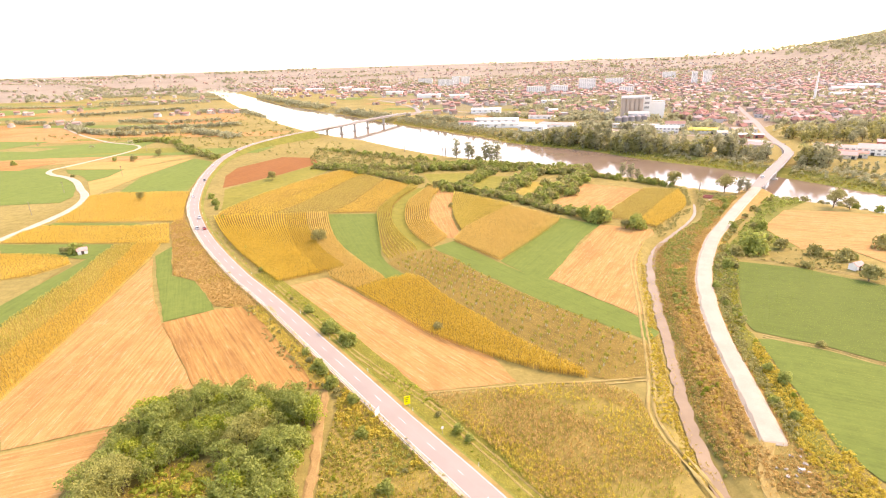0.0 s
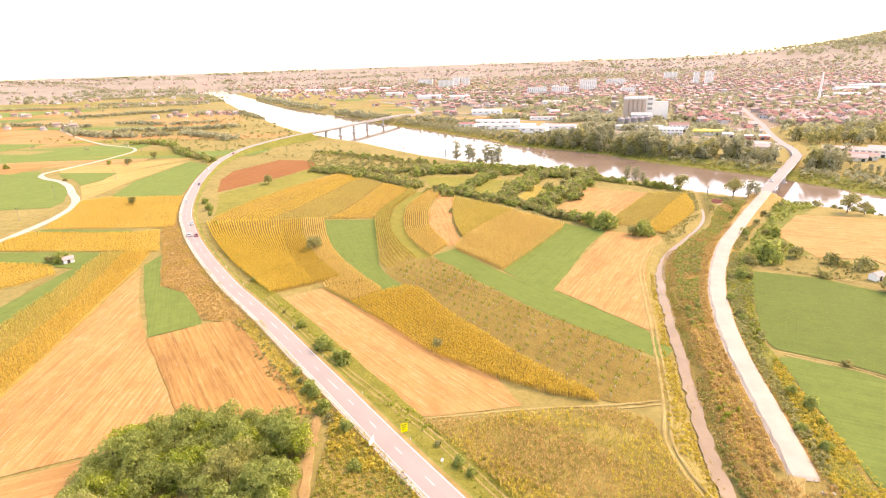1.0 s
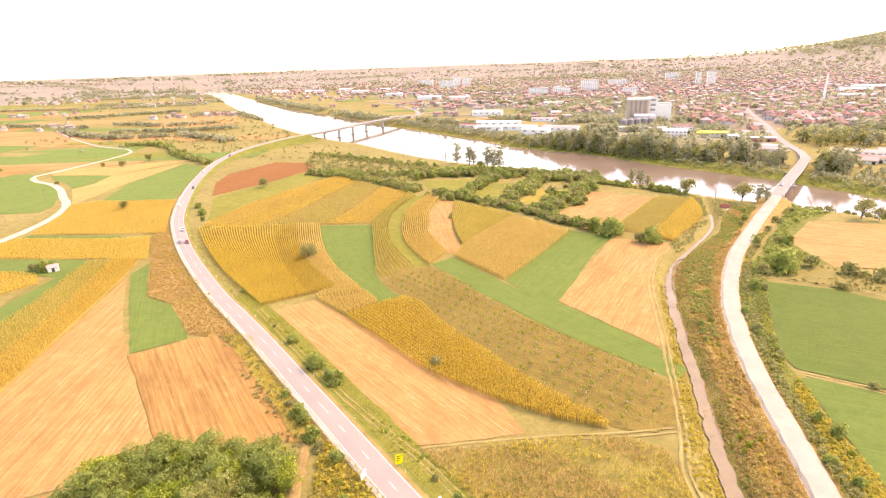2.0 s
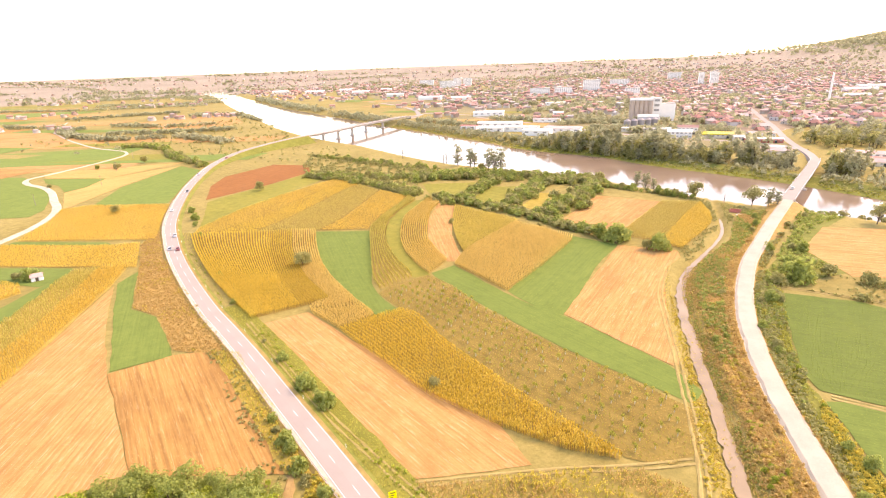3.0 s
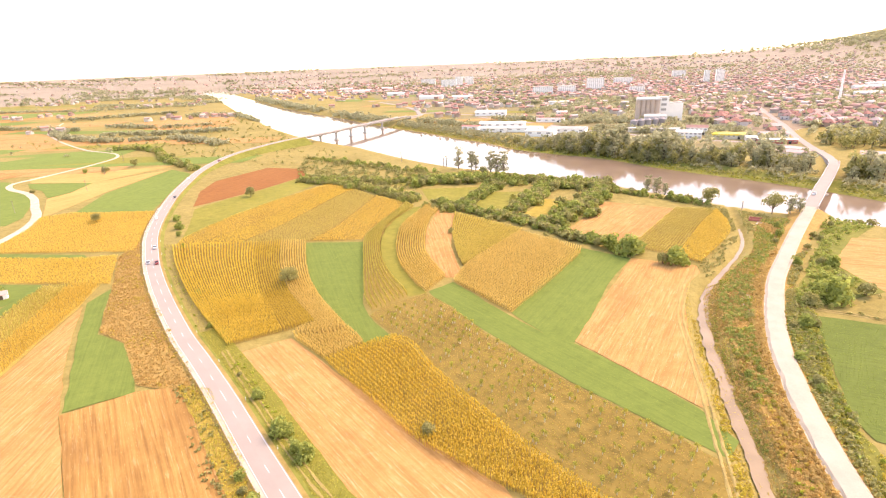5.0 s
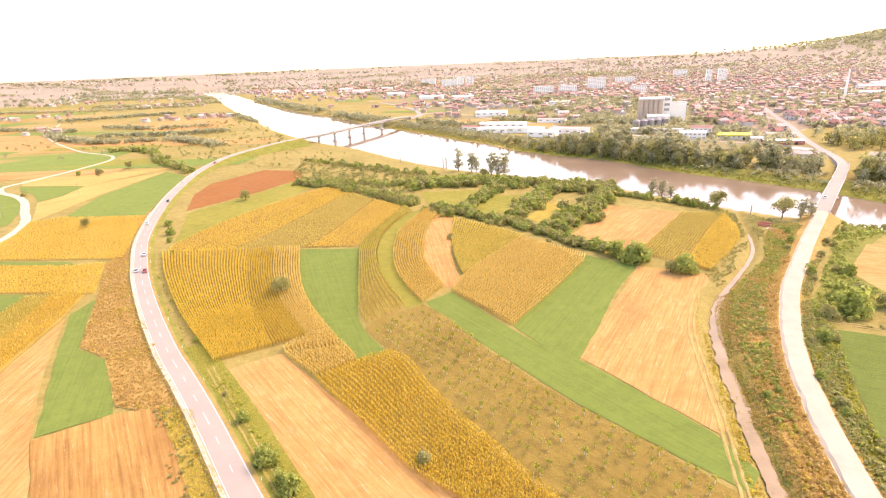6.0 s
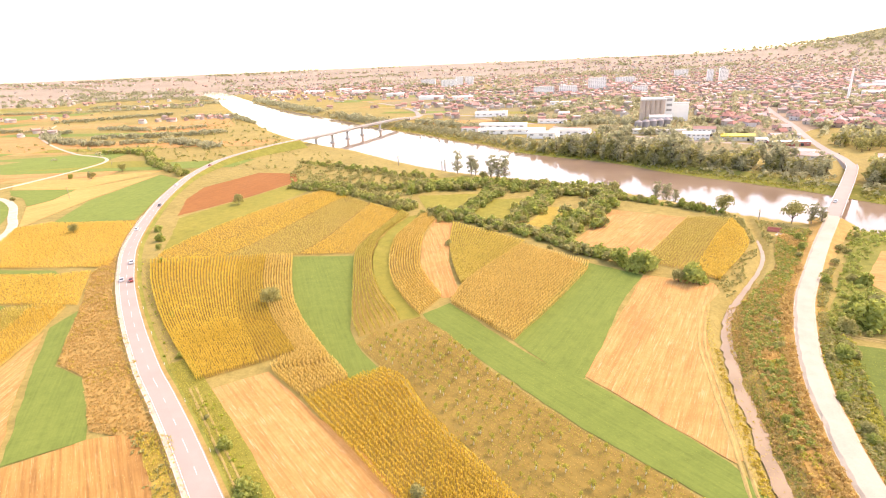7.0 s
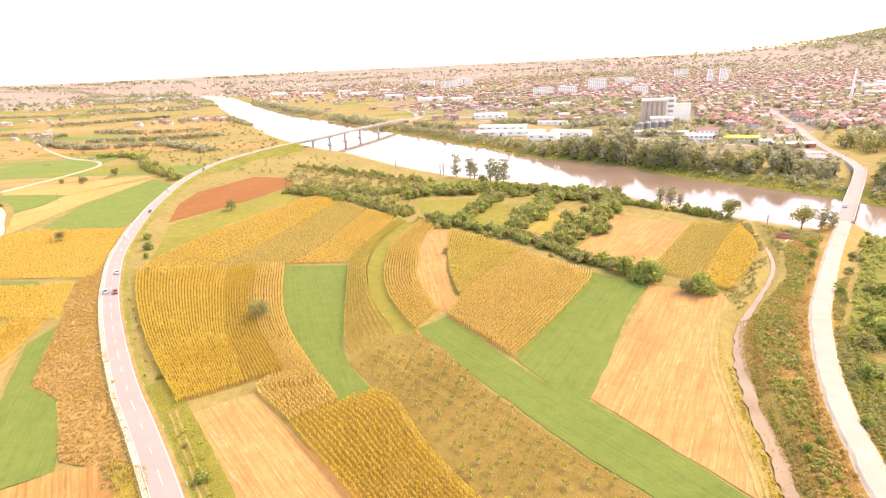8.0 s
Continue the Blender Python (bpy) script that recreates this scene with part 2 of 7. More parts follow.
M_WEED_GREEN = foliage("green_weeds", [(0.28, 0.285, 0.048), (0.36, 0.35, 0.06), (0.44, 0.405, 0.072), (0.53, 0.47, 0.095)])

M_WATER, nt, b = shader("river_water", 0.075, 0.5)
b.inputs["IOR"].default_value = 1.2
co = nt.nodes.new("ShaderNodeTexCoord").outputs["Object"]
nt.links.new(ramp(nt, noise_tex(nt, co, 0.02, 3, 0.5), [(0.3, (0.18, 0.125, 0.085)), (0.7, (0.24, 0.172, 0.12))]), b.inputs["Base Color"])
bumped(nt, b, noise_tex(nt, co, 0.35, 3, 0.55, (0.5, 1.4), 130), 0.06, 0.3)
M_CREEK, nt, b = shader("creek_water", 0.35, 0.12)
co = nt.nodes.new("ShaderNodeTexCoord").outputs["Object"]
nt.links.new(ramp(nt, noise_tex(nt, co, 0.12, 4, 0.5), [(0.3, (0.23, 0.165, 0.1)), (0.7, (0.31, 0.225, 0.14))]), b.inputs["Base Color"])
bumped(nt, b, noise_tex(nt, co, 1.5, 4, 0.6), 0.15, 0.1)
M_STRAW = foliage("straw_sprigs", [(0.4, 0.24, 0.068), (0.52, 0.33, 0.1), (0.64, 0.44, 0.152), (0.75, 0.56, 0.28)])
M_SPRIG = foliage("clover_sprigs", [(0.15, 0.19, 0.034), (0.19, 0.23, 0.04), (0.23, 0.27, 0.05), (0.28, 0.32, 0.066)])
M_WASTE = soil("waste_soil", (0.19, 0.145, 0.042), (0.28, 0.21, 0.058), (0.37, 0.28, 0.08), patch=0.12)
M_TOWN = soil("town_ground", (0.2, 0.155, 0.1), (0.27, 0.2, 0.13), (0.33, 0.25, 0.17), patch=0.02)
# Outer land: distance haze painted in as a paler, greyer ground colour.
M_HAZED_LAND = soil("hazed_distant_land", (0.2, 0.165, 0.115), (0.29, 0.235, 0.17), (0.39, 0.32, 0.24), patch=0.004)
M_PASTURE = soil("far_pasture", (0.15, 0.135, 0.06), (0.23, 0.19, 0.09), (0.31, 0.245, 0.13), patch=0.012)


# ---- mesh helpers ----
def part(name, data, material, parent=None, label=""):
    """A mesh object of its own, from a bmesh or a mesh, under a thing or a part."""
    if isinstance(data, bmesh.types.BMesh):
        me = bpy.data.meshes.new(name)
        bmesh.ops.recalc_face_normals(data, faces=data.faces)
        data.to_mesh(me)
        data.free()
    else:
        me = data
    if material is not None:
        me.materials.clear()
        me.materials.append(material)
    ob = new(name, me)
    if parent is not None:
        ob.parent = parent
    if label:
        tagged(ob, label)
    return ob


def np_mesh(name, verts, tris, material=None):
    me = bpy.data.meshes.new(name)
    verts, tris = np.asarray(verts, dtype=np.float32), np.asarray(tris, dtype=np.int32)
    me.vertices.add(len(verts))
    me.vertices.foreach_set("co", verts.ravel())
    me.loops.add(tris.size)
    me.loops.foreach_set("vertex_index", tris.ravel())
    me.polygons.add(len(tris))
    me.polygons.foreach_set("loop_start", np.arange(0, tris.size, tris.shape[1], dtype=np.int32))
    me.update(calc_edges=True)
    if material:
        me.materials.append(material)
    return me


def merged(temps, pos, rng, scale, tilt=0.0):
    """One vertex and triangle array out of many small templates set at pos, each turned and sized at random."""
    pos = np.asarray(pos, dtype=float)
    n = len(pos)
    which = rng.integers(0, len(temps), n)
    yaw = rng.uniform(0, 2 * math.pi, n)
    scl = np.broadcast_to(np.asarray(scale, dtype=float), (n,)) if np.ndim(scale) else rng.uniform(0.8, 1.2, n) * scale
    vs, fs, base = [], [], 0
    for k, (tv, tf) in enumerate(temps):
        idx = np.nonzero(which == k)[0]
        if not len(idx):
            continue
        c, s = np.cos(yaw[idx])[:, None], np.sin(yaw[idx])[:, None]
        x, y, z = tv[None, :, 0], tv[None, :, 1], tv[None, :, 2]
        sc = scl[idx][:, None]
        v = np.stack([(x * c - y * s) * sc, (x * s + y * c) * sc, np.broadcast_to(z, (len(idx), len(tv))) * sc], -1)
        if tilt:
            lean = rng.normal(0, tilt, (len(idx), 1, 2))
            v[:, :, :2] += lean * v[:, :, 2:3]
        v += pos[idx][:, None, :]
        f = tf[None] + (np.arange(len(idx)) * len(tv))[:, None, None] + base
        vs.append(v.reshape(-1, 3))
        fs.append(f.reshape(-1, tf.shape[1]))
        base += len(idx) * len(tv)
    return np.concatenate(vs), np.concatenate(fs)


def box(bm, x0, x1, y0, y1, z0, z1):
    v = [bm.verts.new(p) for p in ((x0, y0, z0), (x1, y0, z0), (x1, y1, z0), (x0, y1, z0), (x0, y0, z1), (x1, y0, z1), (x1, y1, z1), (x0, y1, z1))]
    for f in ((3, 2, 1, 0), (4, 5, 6, 7), (0, 1, 5, 4), (1, 2, 6, 5), (2, 3, 7, 6), (3, 0, 4, 7)):
        bm.faces.new([v[i] for i in f])
    return v


def tube(bm, p0, p1, r0, r1, sides=7):
    p0, p1 = Vector(p0), Vector(p1)
    q = (p1 - p0).to_track_quat("Z", "Y")
    rings = []
    for p, r in ((p0, r0), (p1, r1)):
        rings.append([bm.verts.new(p + q @ Vector((r * math.cos(2 * math.pi * i / sides), r * math.sin(2 * math.pi * i / sides), 0))) for i in range(sides)])
    for i in range(sides):
        bm.faces.new((rings[0][i], rings[0][(i + 1) % sides], rings[1][(i + 1) % sides], rings[1][i]))
    bm.faces.new(rings[1])
    bm.faces.new(rings[0][::-1])


def spline(pts, step=4.0):
    """A smooth line through the points (Catmull-Rom), sampled about every step metres."""
    p = [Vector(q) for q in pts]
    p = [p[0] * 2 - p[1]] + p + [p[-1] * 2 - p[-2]]
    out = []
    for i in range(1, len(p) - 2):
        n = max(1, int((p[i + 1] - p[i]).length / step))
        for k in range(n):
            t = k / n
            out.append(0.5 * (2 * p[i] + (p[i + 1] - p[i - 1]) * t + (2 * p[i - 1] - 5 * p[i] + 4 * p[i + 1] - p[i + 2]) * t * t + (3 * p[i] - p[i - 1] - 3 * p[i + 1] + p[i + 2]) * t ** 3))
    out.append(p[-2])
    return out


def sides(line):
    """The right-hand unit normal at each point of a line."""
    out = []
    for i in range(len(line)):
        d = line[min(i + 1, len(line) - 1)] - line[max(i - 1, 0)]
        out.append(Vector((d.y, -d.x, 0)).normalized())
    return out


def ribbon(line, section, jag=0.0):
    """A bmesh that follows a line; section: (offset to the right, height above the line) from side to side."""
    bm = bmesh.new()
    prev = None
    for i, (p, n) in enumerate(zip(line, sides(line))):
        ring = []
        for j, (o, dz) in enumerate(section):
            if callable(dz):
                z = dz(p)
            else:
                z = p.z + dz
            w = o + (jag * noise.noise(Vector((p.x * 0.35, p.y * 0.35, j * 9.7))) if jag else 0)
            ring.append(bm.verts.new((p.x + n.x * w, p.y + n.y * w, z)))
        if prev:
            for a in range(len(ring) - 1):
                bm.faces.new((prev[a], prev[a + 1], ring[a + 1], ring[a]))
        prev = ring
    return bm


def seg_dist(P, line):
    d = np.full(len(P), 1e9)
    for (ax, ay), (bx, by) in zip(line[:-1], line[1:]):
        vx, vy = bx - ax, by - ay
        t = np.clip(((P[:, 0] - ax) * vx + (P[:, 1] - ay) * vy) / (vx * vx + vy * vy), 0, 1)
        d = np.minimum(d, np.hypot(P[:, 0] - ax - t * vx, P[:, 1] - ay - t * vy))
    return d


def inside(P, poly):
    r = np.zeros(len(P), bool)
    for (ax, ay), (bx, by) in zip(poly, poly[1:] + poly[:1]):
        c = (ay > P[:, 1]) != (by > P[:, 1])
        if ay != by:
            r ^= c & (P[:, 0] < (bx - ax) * (P[:, 1] - ay) / (by - ay) + ax)
    return r


def smooth(a, b, x):
    t = np.clip((x - a) / (b - a), 0, 1)
    return t * t * (3 - 2 * t)


# ---- the lie of the land ----
NEAR_BANK = [(-1541, 3238), (-878, 2036), (-601, 1494), (-421, 1145), (-289, 912), (-217, 799), (-154, 717), (-108, 669), (-62, 602), (-28, 558), (2, 526), (46, 495), (84, 466), (116, 438), (140, 407), (160, 382), (181, 360), (203, 343), (225, 322), (247, 295), (300, 240), (380, 150), (500, 20), (700, -200)]
FAR_BANK = [(-1264, 3021), (-750, 1990), (-445, 1422), (-280, 1165), (-205, 1050), (-150, 958), (-86, 862), (-43, 805), (0, 733), (36, 686), (62, 632), (98, 592), (125, 570), (147, 545), (166, 512), (187, 484), (206, 463), (225, 440), (242, 418), (255, 394), (268, 370), (283, 341), (340, 275), (420, 185), (560, 30), (760, -200)]
CREEK = [(53, 60), (53.4, 80), (54.4, 95.6), (55.5, 104.5), (57, 114.8), (59.8, 126.8), (63.5, 141), (68, 158), (72.9, 179), (76, 188.2), (78, 198.4), (81.4, 210.3), (86.3, 224.2), (93.8, 240.8), (100, 251), (108, 260.7), (118, 273), (127.9, 285.2), (138, 300), (146, 317), (155, 341), (166, 372)]
RIVER = NEAR_BANK + FAR_BANK[::-1]
WATER = -4.0


def land(P):
    """Height of the ground at points (n, 2)."""
    x, y = P[:, 0], P[:, 1]
    z = -0.07 + 0.02 * np.sin(x * 0.31 + y * 0.17) + 0.02 * np.sin(x * 0.11 - y * 0.23)
    r = np.hypot(x, y - 50)
    z = z + 74 * smooth(2900, 4900, r) + 235 * np.exp(-((x - 3900) ** 2 + (y - 3700) ** 2) / (2 * 740 ** 2))
    dc = seg_dist(P, CREEK)
    narrow = 1 - 0.5 * smooth(225, 285, y)
    z = np.where(dc < 6, np.minimum(z, -1.9 + 1.75 * smooth(1.7 * narrow, 5.6 * narrow, dc)), z)
    dn, df = seg_dist(P, NEAR_BANK), seg_dist(P, FAR_BANK)
    ins = inside(P, RIVER)
    z = np.where(ins, np.minimum(z, WATER - 0.3 * np.minimum(np.minimum(dn, df), 8)), z)
    near_slope = WATER + 3.9 * np.clip(dn / 7, 0, 1)
    far_slope = WATER + 0.8 * np.clip(df / 9, 0, 1) + 3.1 * smooth(9, 24, df)
    z = np.where(~ins & (dn < 7), np.minimum(z, near_slope), z)
    z = np.where(~ins & (df < 24), np.minimum(z, far_slope), z)
    return z


def axis_lines(parts):
    out = []
    for a, b, n in parts:
        out.append(np.linspace(a, b, n, endpoint=False))
    return np.concatenate(out + [np.array([parts[-1][1]])])


def grow(a, b, n):
    return a + (b - a) * (np.linspace(0, 1, n) ** 2.2)


gx = np.concatenate([-grow(912, 4950, 34)[::-1], np.linspace(-900, -300, 44), axis_lines([(-296, 40, 84), (40, 172, 66), (172, 320, 37)]), grow(324, 4950, 40)])
gy = np.concatenate([-grow(0, 2000, 10)[::-1][:-1], axis_lines([(0, 80, 10), (80, 350, 135), (350, 620, 54), (620, 1000, 44), (1000, 2200, 62)]), grow(2212, 4950, 40)])
GX, GY = np.meshgrid(gx, gy)
P = np.stack([GX.ravel(), GY.ravel()], 1)
V = np.column_stack([P, land(P)])
nx, ny = len(gx), len(gy)
I = np.arange(nx * ny).reshape(ny, nx)
Q = np.stack([I[:-1, :-1], I[:-1, 1:], I[1:, 1:], I[1:, :-1]], -1).reshape(-1, 4)
ground = new("ground", np_mesh("ground", V, Q, M_MEADOW))
# Ground past 2500 m takes the haze-paled land colour.
ground.data.materials.append(M_HAZED_LAND)
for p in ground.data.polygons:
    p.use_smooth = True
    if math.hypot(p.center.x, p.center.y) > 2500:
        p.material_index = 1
tagged(ground, "dry olive meadow land of a river plain", "ground", kind="structure")

def shared(line, n):
    """n points at even steps along a line."""
    A = np.array(line, float)
    d = np.concatenate([[0], np.cumsum(np.hypot(*np.diff(A, axis=0).T))])
    u = np.linspace(0, d[-1], n)
    return np.stack([np.interp(u, d, A[:, 0]), np.interp(u, d, A[:, 1])], 1)


near_side, far_side = shared(NEAR_BANK, 140), shared(FAR_BANK, 140)
across = (far_side - near_side) / np.hypot(*(far_side - near_side).T)[:, None]
V = np.concatenate([np.column_stack([near_side - across * 9, np.full(140, WATER)]), np.column_stack([far_side + across * 14, np.full(140, WATER)])])
k = np.arange(139)[:, None]
bm = np_mesh("river", V, k + np.array([[0, 1, 141, 140]]))
river = part("river", bm, M_WATER)
tagged(river, "wide calm brown river mirroring the pale sky", "river", kind="structure")

creek_line = spline([(x, y, -1.45) for x, y in CREEK[:-3]] + [(146, 317, -1.6), (155, 341, -2.4), (163, 364, -3.9)], 2.0)
creek = part("creek", ribbon(creek_line, [(-1.7, 0), (1.7, 0)], 1.0), M_CREEK)
for v in creek.data.vertices:
    k = min(range(len(creek_line)), key=lambda i: (creek_line[i].x - v.co.x) ** 2 + (creek_line[i].y - v.co.y) ** 2)
    f = 1 - 0.55 * min(1, max(0, (v.co.y - 225) / 60))
    v.co.x, v.co.y = creek_line[k].x + (v.co.x - creek_line[k].x) * f, creek_line[k].y + (v.co.y - creek_line[k].y) * f
tagged(creek, "narrow shallow brown creek beside the fields", "creek", kind="structure")


bank_line = spline([(x, y, 0) for x, y in FAR_BANK[10:-3]], 9)
bm = bmesh.new()
prev = None
for p, n in zip(bank_line, sides(bank_line)):
    at_ = [(p.x - n.x * o, p.y - n.y * o) for o in (0.5, 5, 10, 15, 20, 27)]
    zz = land(np.array(at_))
    ring = [bm.verts.new((q[0], q[1], z + 0.12)) for q, z in zip(at_, zz)]
    if prev:
        for a in range(5):
            bm.faces.new((prev[a], prev[a + 1], ring[a + 1], ring[a]))
    prev = ring
tagged(part("river_bank", bm, M_BANK_GRASS), "sloping green grass bank of the river", "river bank", kind="structure")

# ---- fields ----
FIELD_LEVEL = [0.0, 0.16]


def field(corners, material, label, name="field", rough_edge=0.5):
    """A field's own ground, with a slightly ragged edge."""
    bm = bmesh.new()
    verts = []
    FIELD_LEVEL[0] = (FIELD_LEVEL[0] + 0.0025) % 0.15
    if name == "far_field":
        FIELD_LEVEL[1] += 0.0022
    for (ax, ay), (bx, by) in zip(corners, corners[1:] + corners[:1]):
        n = max(1, int(math.hypot(bx - ax, by - ay) / 3.0))
        for k in range(n):
            x, y = ax + (bx - ax) * k / n, ay + (by - ay) * k / n
            d = noise.noise_vector(Vector((x * 0.13, y * 0.13, 2.2))) * rough_edge + noise.noise_vector(Vector((x * 0.6, y * 0.6, 5.1))) * rough_edge * 0.5
            verts.append(bm.verts.new((x + d.x, y + d.y, FIELD_LEVEL[1] if name == "far_field" else FIELD_LEVEL[0])))
    f = bm.faces.new(verts)
    if f.calc_area() and f.normal.z < 0:
        f.normal_flip()
    bmesh.ops.triangulate(bm, faces=[f])
    ob = part(name, bm, material)
    for p in ob.data.polygons:
        if p.normal.z < 0:
            p.flip()
    return tagged(ob, label, "field", kind="structure")


def spread(poly, turn, row_gap, step, rng, jitter=0.15, bend=0.0, gap=0.0):
    """Points in rows over a polygon. turn: direction of the rows, degrees from x; bend: how the rows bow, in 1/m."""
    poly = [tuple(p) for p in poly]
    c, s = math.cos(radians(turn)), math.sin(radians(turn))
    A = np.array(poly)
    u, v = A[:, 0] * c + A[:, 1] * s, -A[:, 0] * s + A[:, 1] * c
    um = (u.min() + u.max()) / 2
    half = (u.max() - u.min()) / 2
    extra = abs(bend) * half * half
    U, W = np.meshgrid(np.arange(u.min(), u.max(), step), np.arange(v.min() - extra, v.max() + extra, row_gap))
    U = U + rng.uniform(-0.5, 0.5, U.shape) * step
    W = W + rng.normal(0, jitter, W.shape) * row_gap + bend * (U - um) ** 2
    U, W = U.ravel(), W.ravel()
    P = np.stack([U * c - W * s, U * s + W * c], 1)
    P = P[inside(P, poly)]
    if gap:
        P = P[rng.random(len(P)) > gap]
    return P


def blades(rng, n, height, reach, width, droop=0.35, low=0.0):
    """A template plant: n bent blades out of one stem."""
    V, F = [], []
    for i in range(n):
        a = rng.uniform(0, 2 * math.pi)
        z0 = height * (low + (0.85 - low) * rng.random() * (0.7 if low else 0.3))
        zm = z0 + (height - z0) * rng.uniform(0.55, 0.95)
        zt = zm - height * droop * rng.uniform(0.0, 0.8)
        r1, r2 = reach * rng.uniform(0.3, 0.55), reach * rng.uniform(0.7, 1.1)
        ca, sa = math.cos(a), math.sin(a)
        w = width * rng.uniform(0.7, 1.2)
        k = len(V)
        V += [(0.03 * ca, 0.03 * sa, z0), (r1 * ca - w * sa, r1 * sa + w * ca, zm), (r1 * ca + w * sa, r1 * sa - w * ca, zm), (r2 * ca, r2 * sa, zt)]
        F += [(k, k + 2, k + 1), (k + 1, k + 2, k + 3)]
    return V, F


def corn_template(rng, height=2.1, leaves=6, reach=0.46, width=0.085):
    V, F = blades(rng, leaves, height, reach, width, 0.35, 0.15)
    for a in (0.0, 1.6):
        k, ca, sa = len(V), math.cos(a) * 0.045, math.sin(a) * 0.045
        V += [(-ca, -sa, 0), (ca, sa, 0), (0, 0, height * 1.15)]
        F += [(k, k + 1, k + 2)]
    return np.array(V), np.array(F)


def tuft_template(rng, height=0.8, n=5):
    V, F = blades(rng, n, height, height * 0.55, height * 0.07, 0.4)
    return np.array(V), np.array(F)


CROP_RNG = np.random.default_rng(7)
CORN_T = [corn_template(CROP_RNG, 2.1, 4, 0.37, 0.115) for _ in range(8)]
CORN_WIDE_T = [corn_template(CROP_RNG, 2.0, 7, 0.8, 0.13) for _ in range(6)]
LOW_T = [corn_template(CROP_RNG, 1.1, 6, 0.7, 0.16) for _ in range(6)]
TUFT_T = [tuft_template(CROP_RNG, 0.8, 6) for _ in range(8)]
SPRIG_T = [tuft_template(CROP_RNG, 0.3, 5) for _ in range(6)]


def blotch(P, size, seed):
    """Smooth patches over the land, about -2 to 2."""
    x, y = P[:, 0] / size, P[:, 1] / size
    return np.sin(x + 2.0 * np.sin(0.7 * y + seed)) + np.sin(1.3 * y + 1.6 * np.sin(0.9 * x + 2.1 * seed))


def crop(name, poly, temps, material, label, turn, row_gap, step, scale=1.0, bend=0.0, jitter=0.12, gap=0.03, seed=1, category="crop", z=0.05, patch=None):
    """Plants in rows; patch (size, cut): only where a blotch of that size is above the cut."""
    rng = np.random.default_rng(seed)
    P = spread(poly, turn, row_gap, step, rng, jitter, bend, gap)
    if patch:
        P = P[blotch(P, patch[0], seed) + rng.normal(0, 0.35, len(P)) > patch[1]]
    if not len(P):
        return None
    pos = np.column_stack([P, np.full(len(P), z) if z is not None else land(P)])
    size = scale * rng.uniform(0.75, 1.15, len(P)) * (1 + 0.12 * np.sin(P[:, 0] * 0.13 + 1.7 * np.sin(P[:, 1] * 0.09)))
    V, F = merged(temps, pos, rng, size, 0.08)
    ob = new(name, np_mesh(name, V, F, material))
    return tagged(ob, label, category, kind="stuff")

# fields between the main road and the creek
# the two long sides of each corn field, from its far end to its near end
C1_SIDES = [(-151.4, 318.5), (-136, 291.2), (-116.7, 261.3), (-101.1, 239.9), (-85.9, 221), (-78, 211.4)], [(-108, 319.5), (-101, 298), (-93, 278), (-81.5, 252), (-71.5, 236), (-62.5, 220.5)]
C1B_SIDES = [(-106.5, 319.5), (-99.8, 298), (-92, 278), (-80.5, 252), (-70.5, 236), (-61.5, 221)], [(-94.6, 320.9), (-88.6, 299.6), (-82.4, 281.3), (-71.4, 256.1), (-62.7, 241.4), (-52.6, 226.1)]
C2_SIDES = [(-93.4, 320.9), (-87.4, 299.6), (-81.2, 281.3), (-70.2, 256.1), (-61.4, 241.4), (-51.2, 225.5)], [(-80.6, 319.6), (-73.1, 292.1), (-64.8, 267.2), (-55.1, 246.8), (-44.6, 228.9), (-40.5, 222.8)]
C2B_SIDES = [(-51.2, 225.0), (-57.3, 217.8), (-49.4, 208.3), (-42.6, 201.2)], [(-40.3, 222.4), (-36.6, 217.2), (-33.8, 213), (-31.9, 210.1)]
C3_SIDES = [(-42.2, 200.4), (-36.9, 193.8), (-24, 178.5), (-11, 162.4), (-1, 154.5), (9.1, 146.9), (23.5, 138.3), (35.8, 134)], [(-23, 214.4), (-15.5, 209), (-7.7, 193.4), (5.2, 174), (17, 157.5), (27, 146), (33.5, 138.8), (36.2, 134.6)]
C4_SIDES = [(-33.5, 396.6), (-36.7, 379.1), (-46.9, 340.5), (-49, 320.3), (-43.6, 283.9), (-39.3, 258.4), (-36.6, 245.7), (-32.8, 235.8)], [(-28.1, 386.1), (-36.4, 363), (-40.9, 339.9), (-40.6, 315.8), (-37.9, 298.5), (-33.4, 280.3), (-28.6, 267), (-22.2, 253), (-20.2, 247.1)]
C5_SIDES = [(-18.3, 390.8), (-26.9, 361.8), (-31.5, 338.9), (-31.2, 314.9), (-29.6, 297.7), (-25.3, 279.7), (-18, 261.5), (-13.1, 251.5)], [(-11.9, 376), (-16.3, 355.6), (-17.3, 324.9), (-15.9, 299.7), (-11.8, 284.2), (-5.5, 266.4)]
C6_SIDES = [(-0.5, 366), (-2.3, 331.5), (-0.3, 298.4), (2.4, 280)], [(35, 330), (27.5, 317.5), (14.5, 298), (3.8, 280.5)]
C7_SIDES = [(33.8, 325.5), (27.2, 315.1), (14.3, 295.8), (4.2, 278), (-1.6, 261.4)], [(59.5, 297), (55.6, 287.3), (34.8, 253.5), (19.4, 231.2)]
ORCHARD = [(-33, 231), (-29, 239), (-13, 250), (-3, 238), (10, 214), (30, 187), (47, 168), (60, 152), (55, 136), (47, 132), (41, 133), (37.2, 135), (34.5, 139.4), (28, 146.6), (18, 158.1), (6.2, 174.6), (-6.7, 194), (-14.5, 209.6), (-22, 215)]
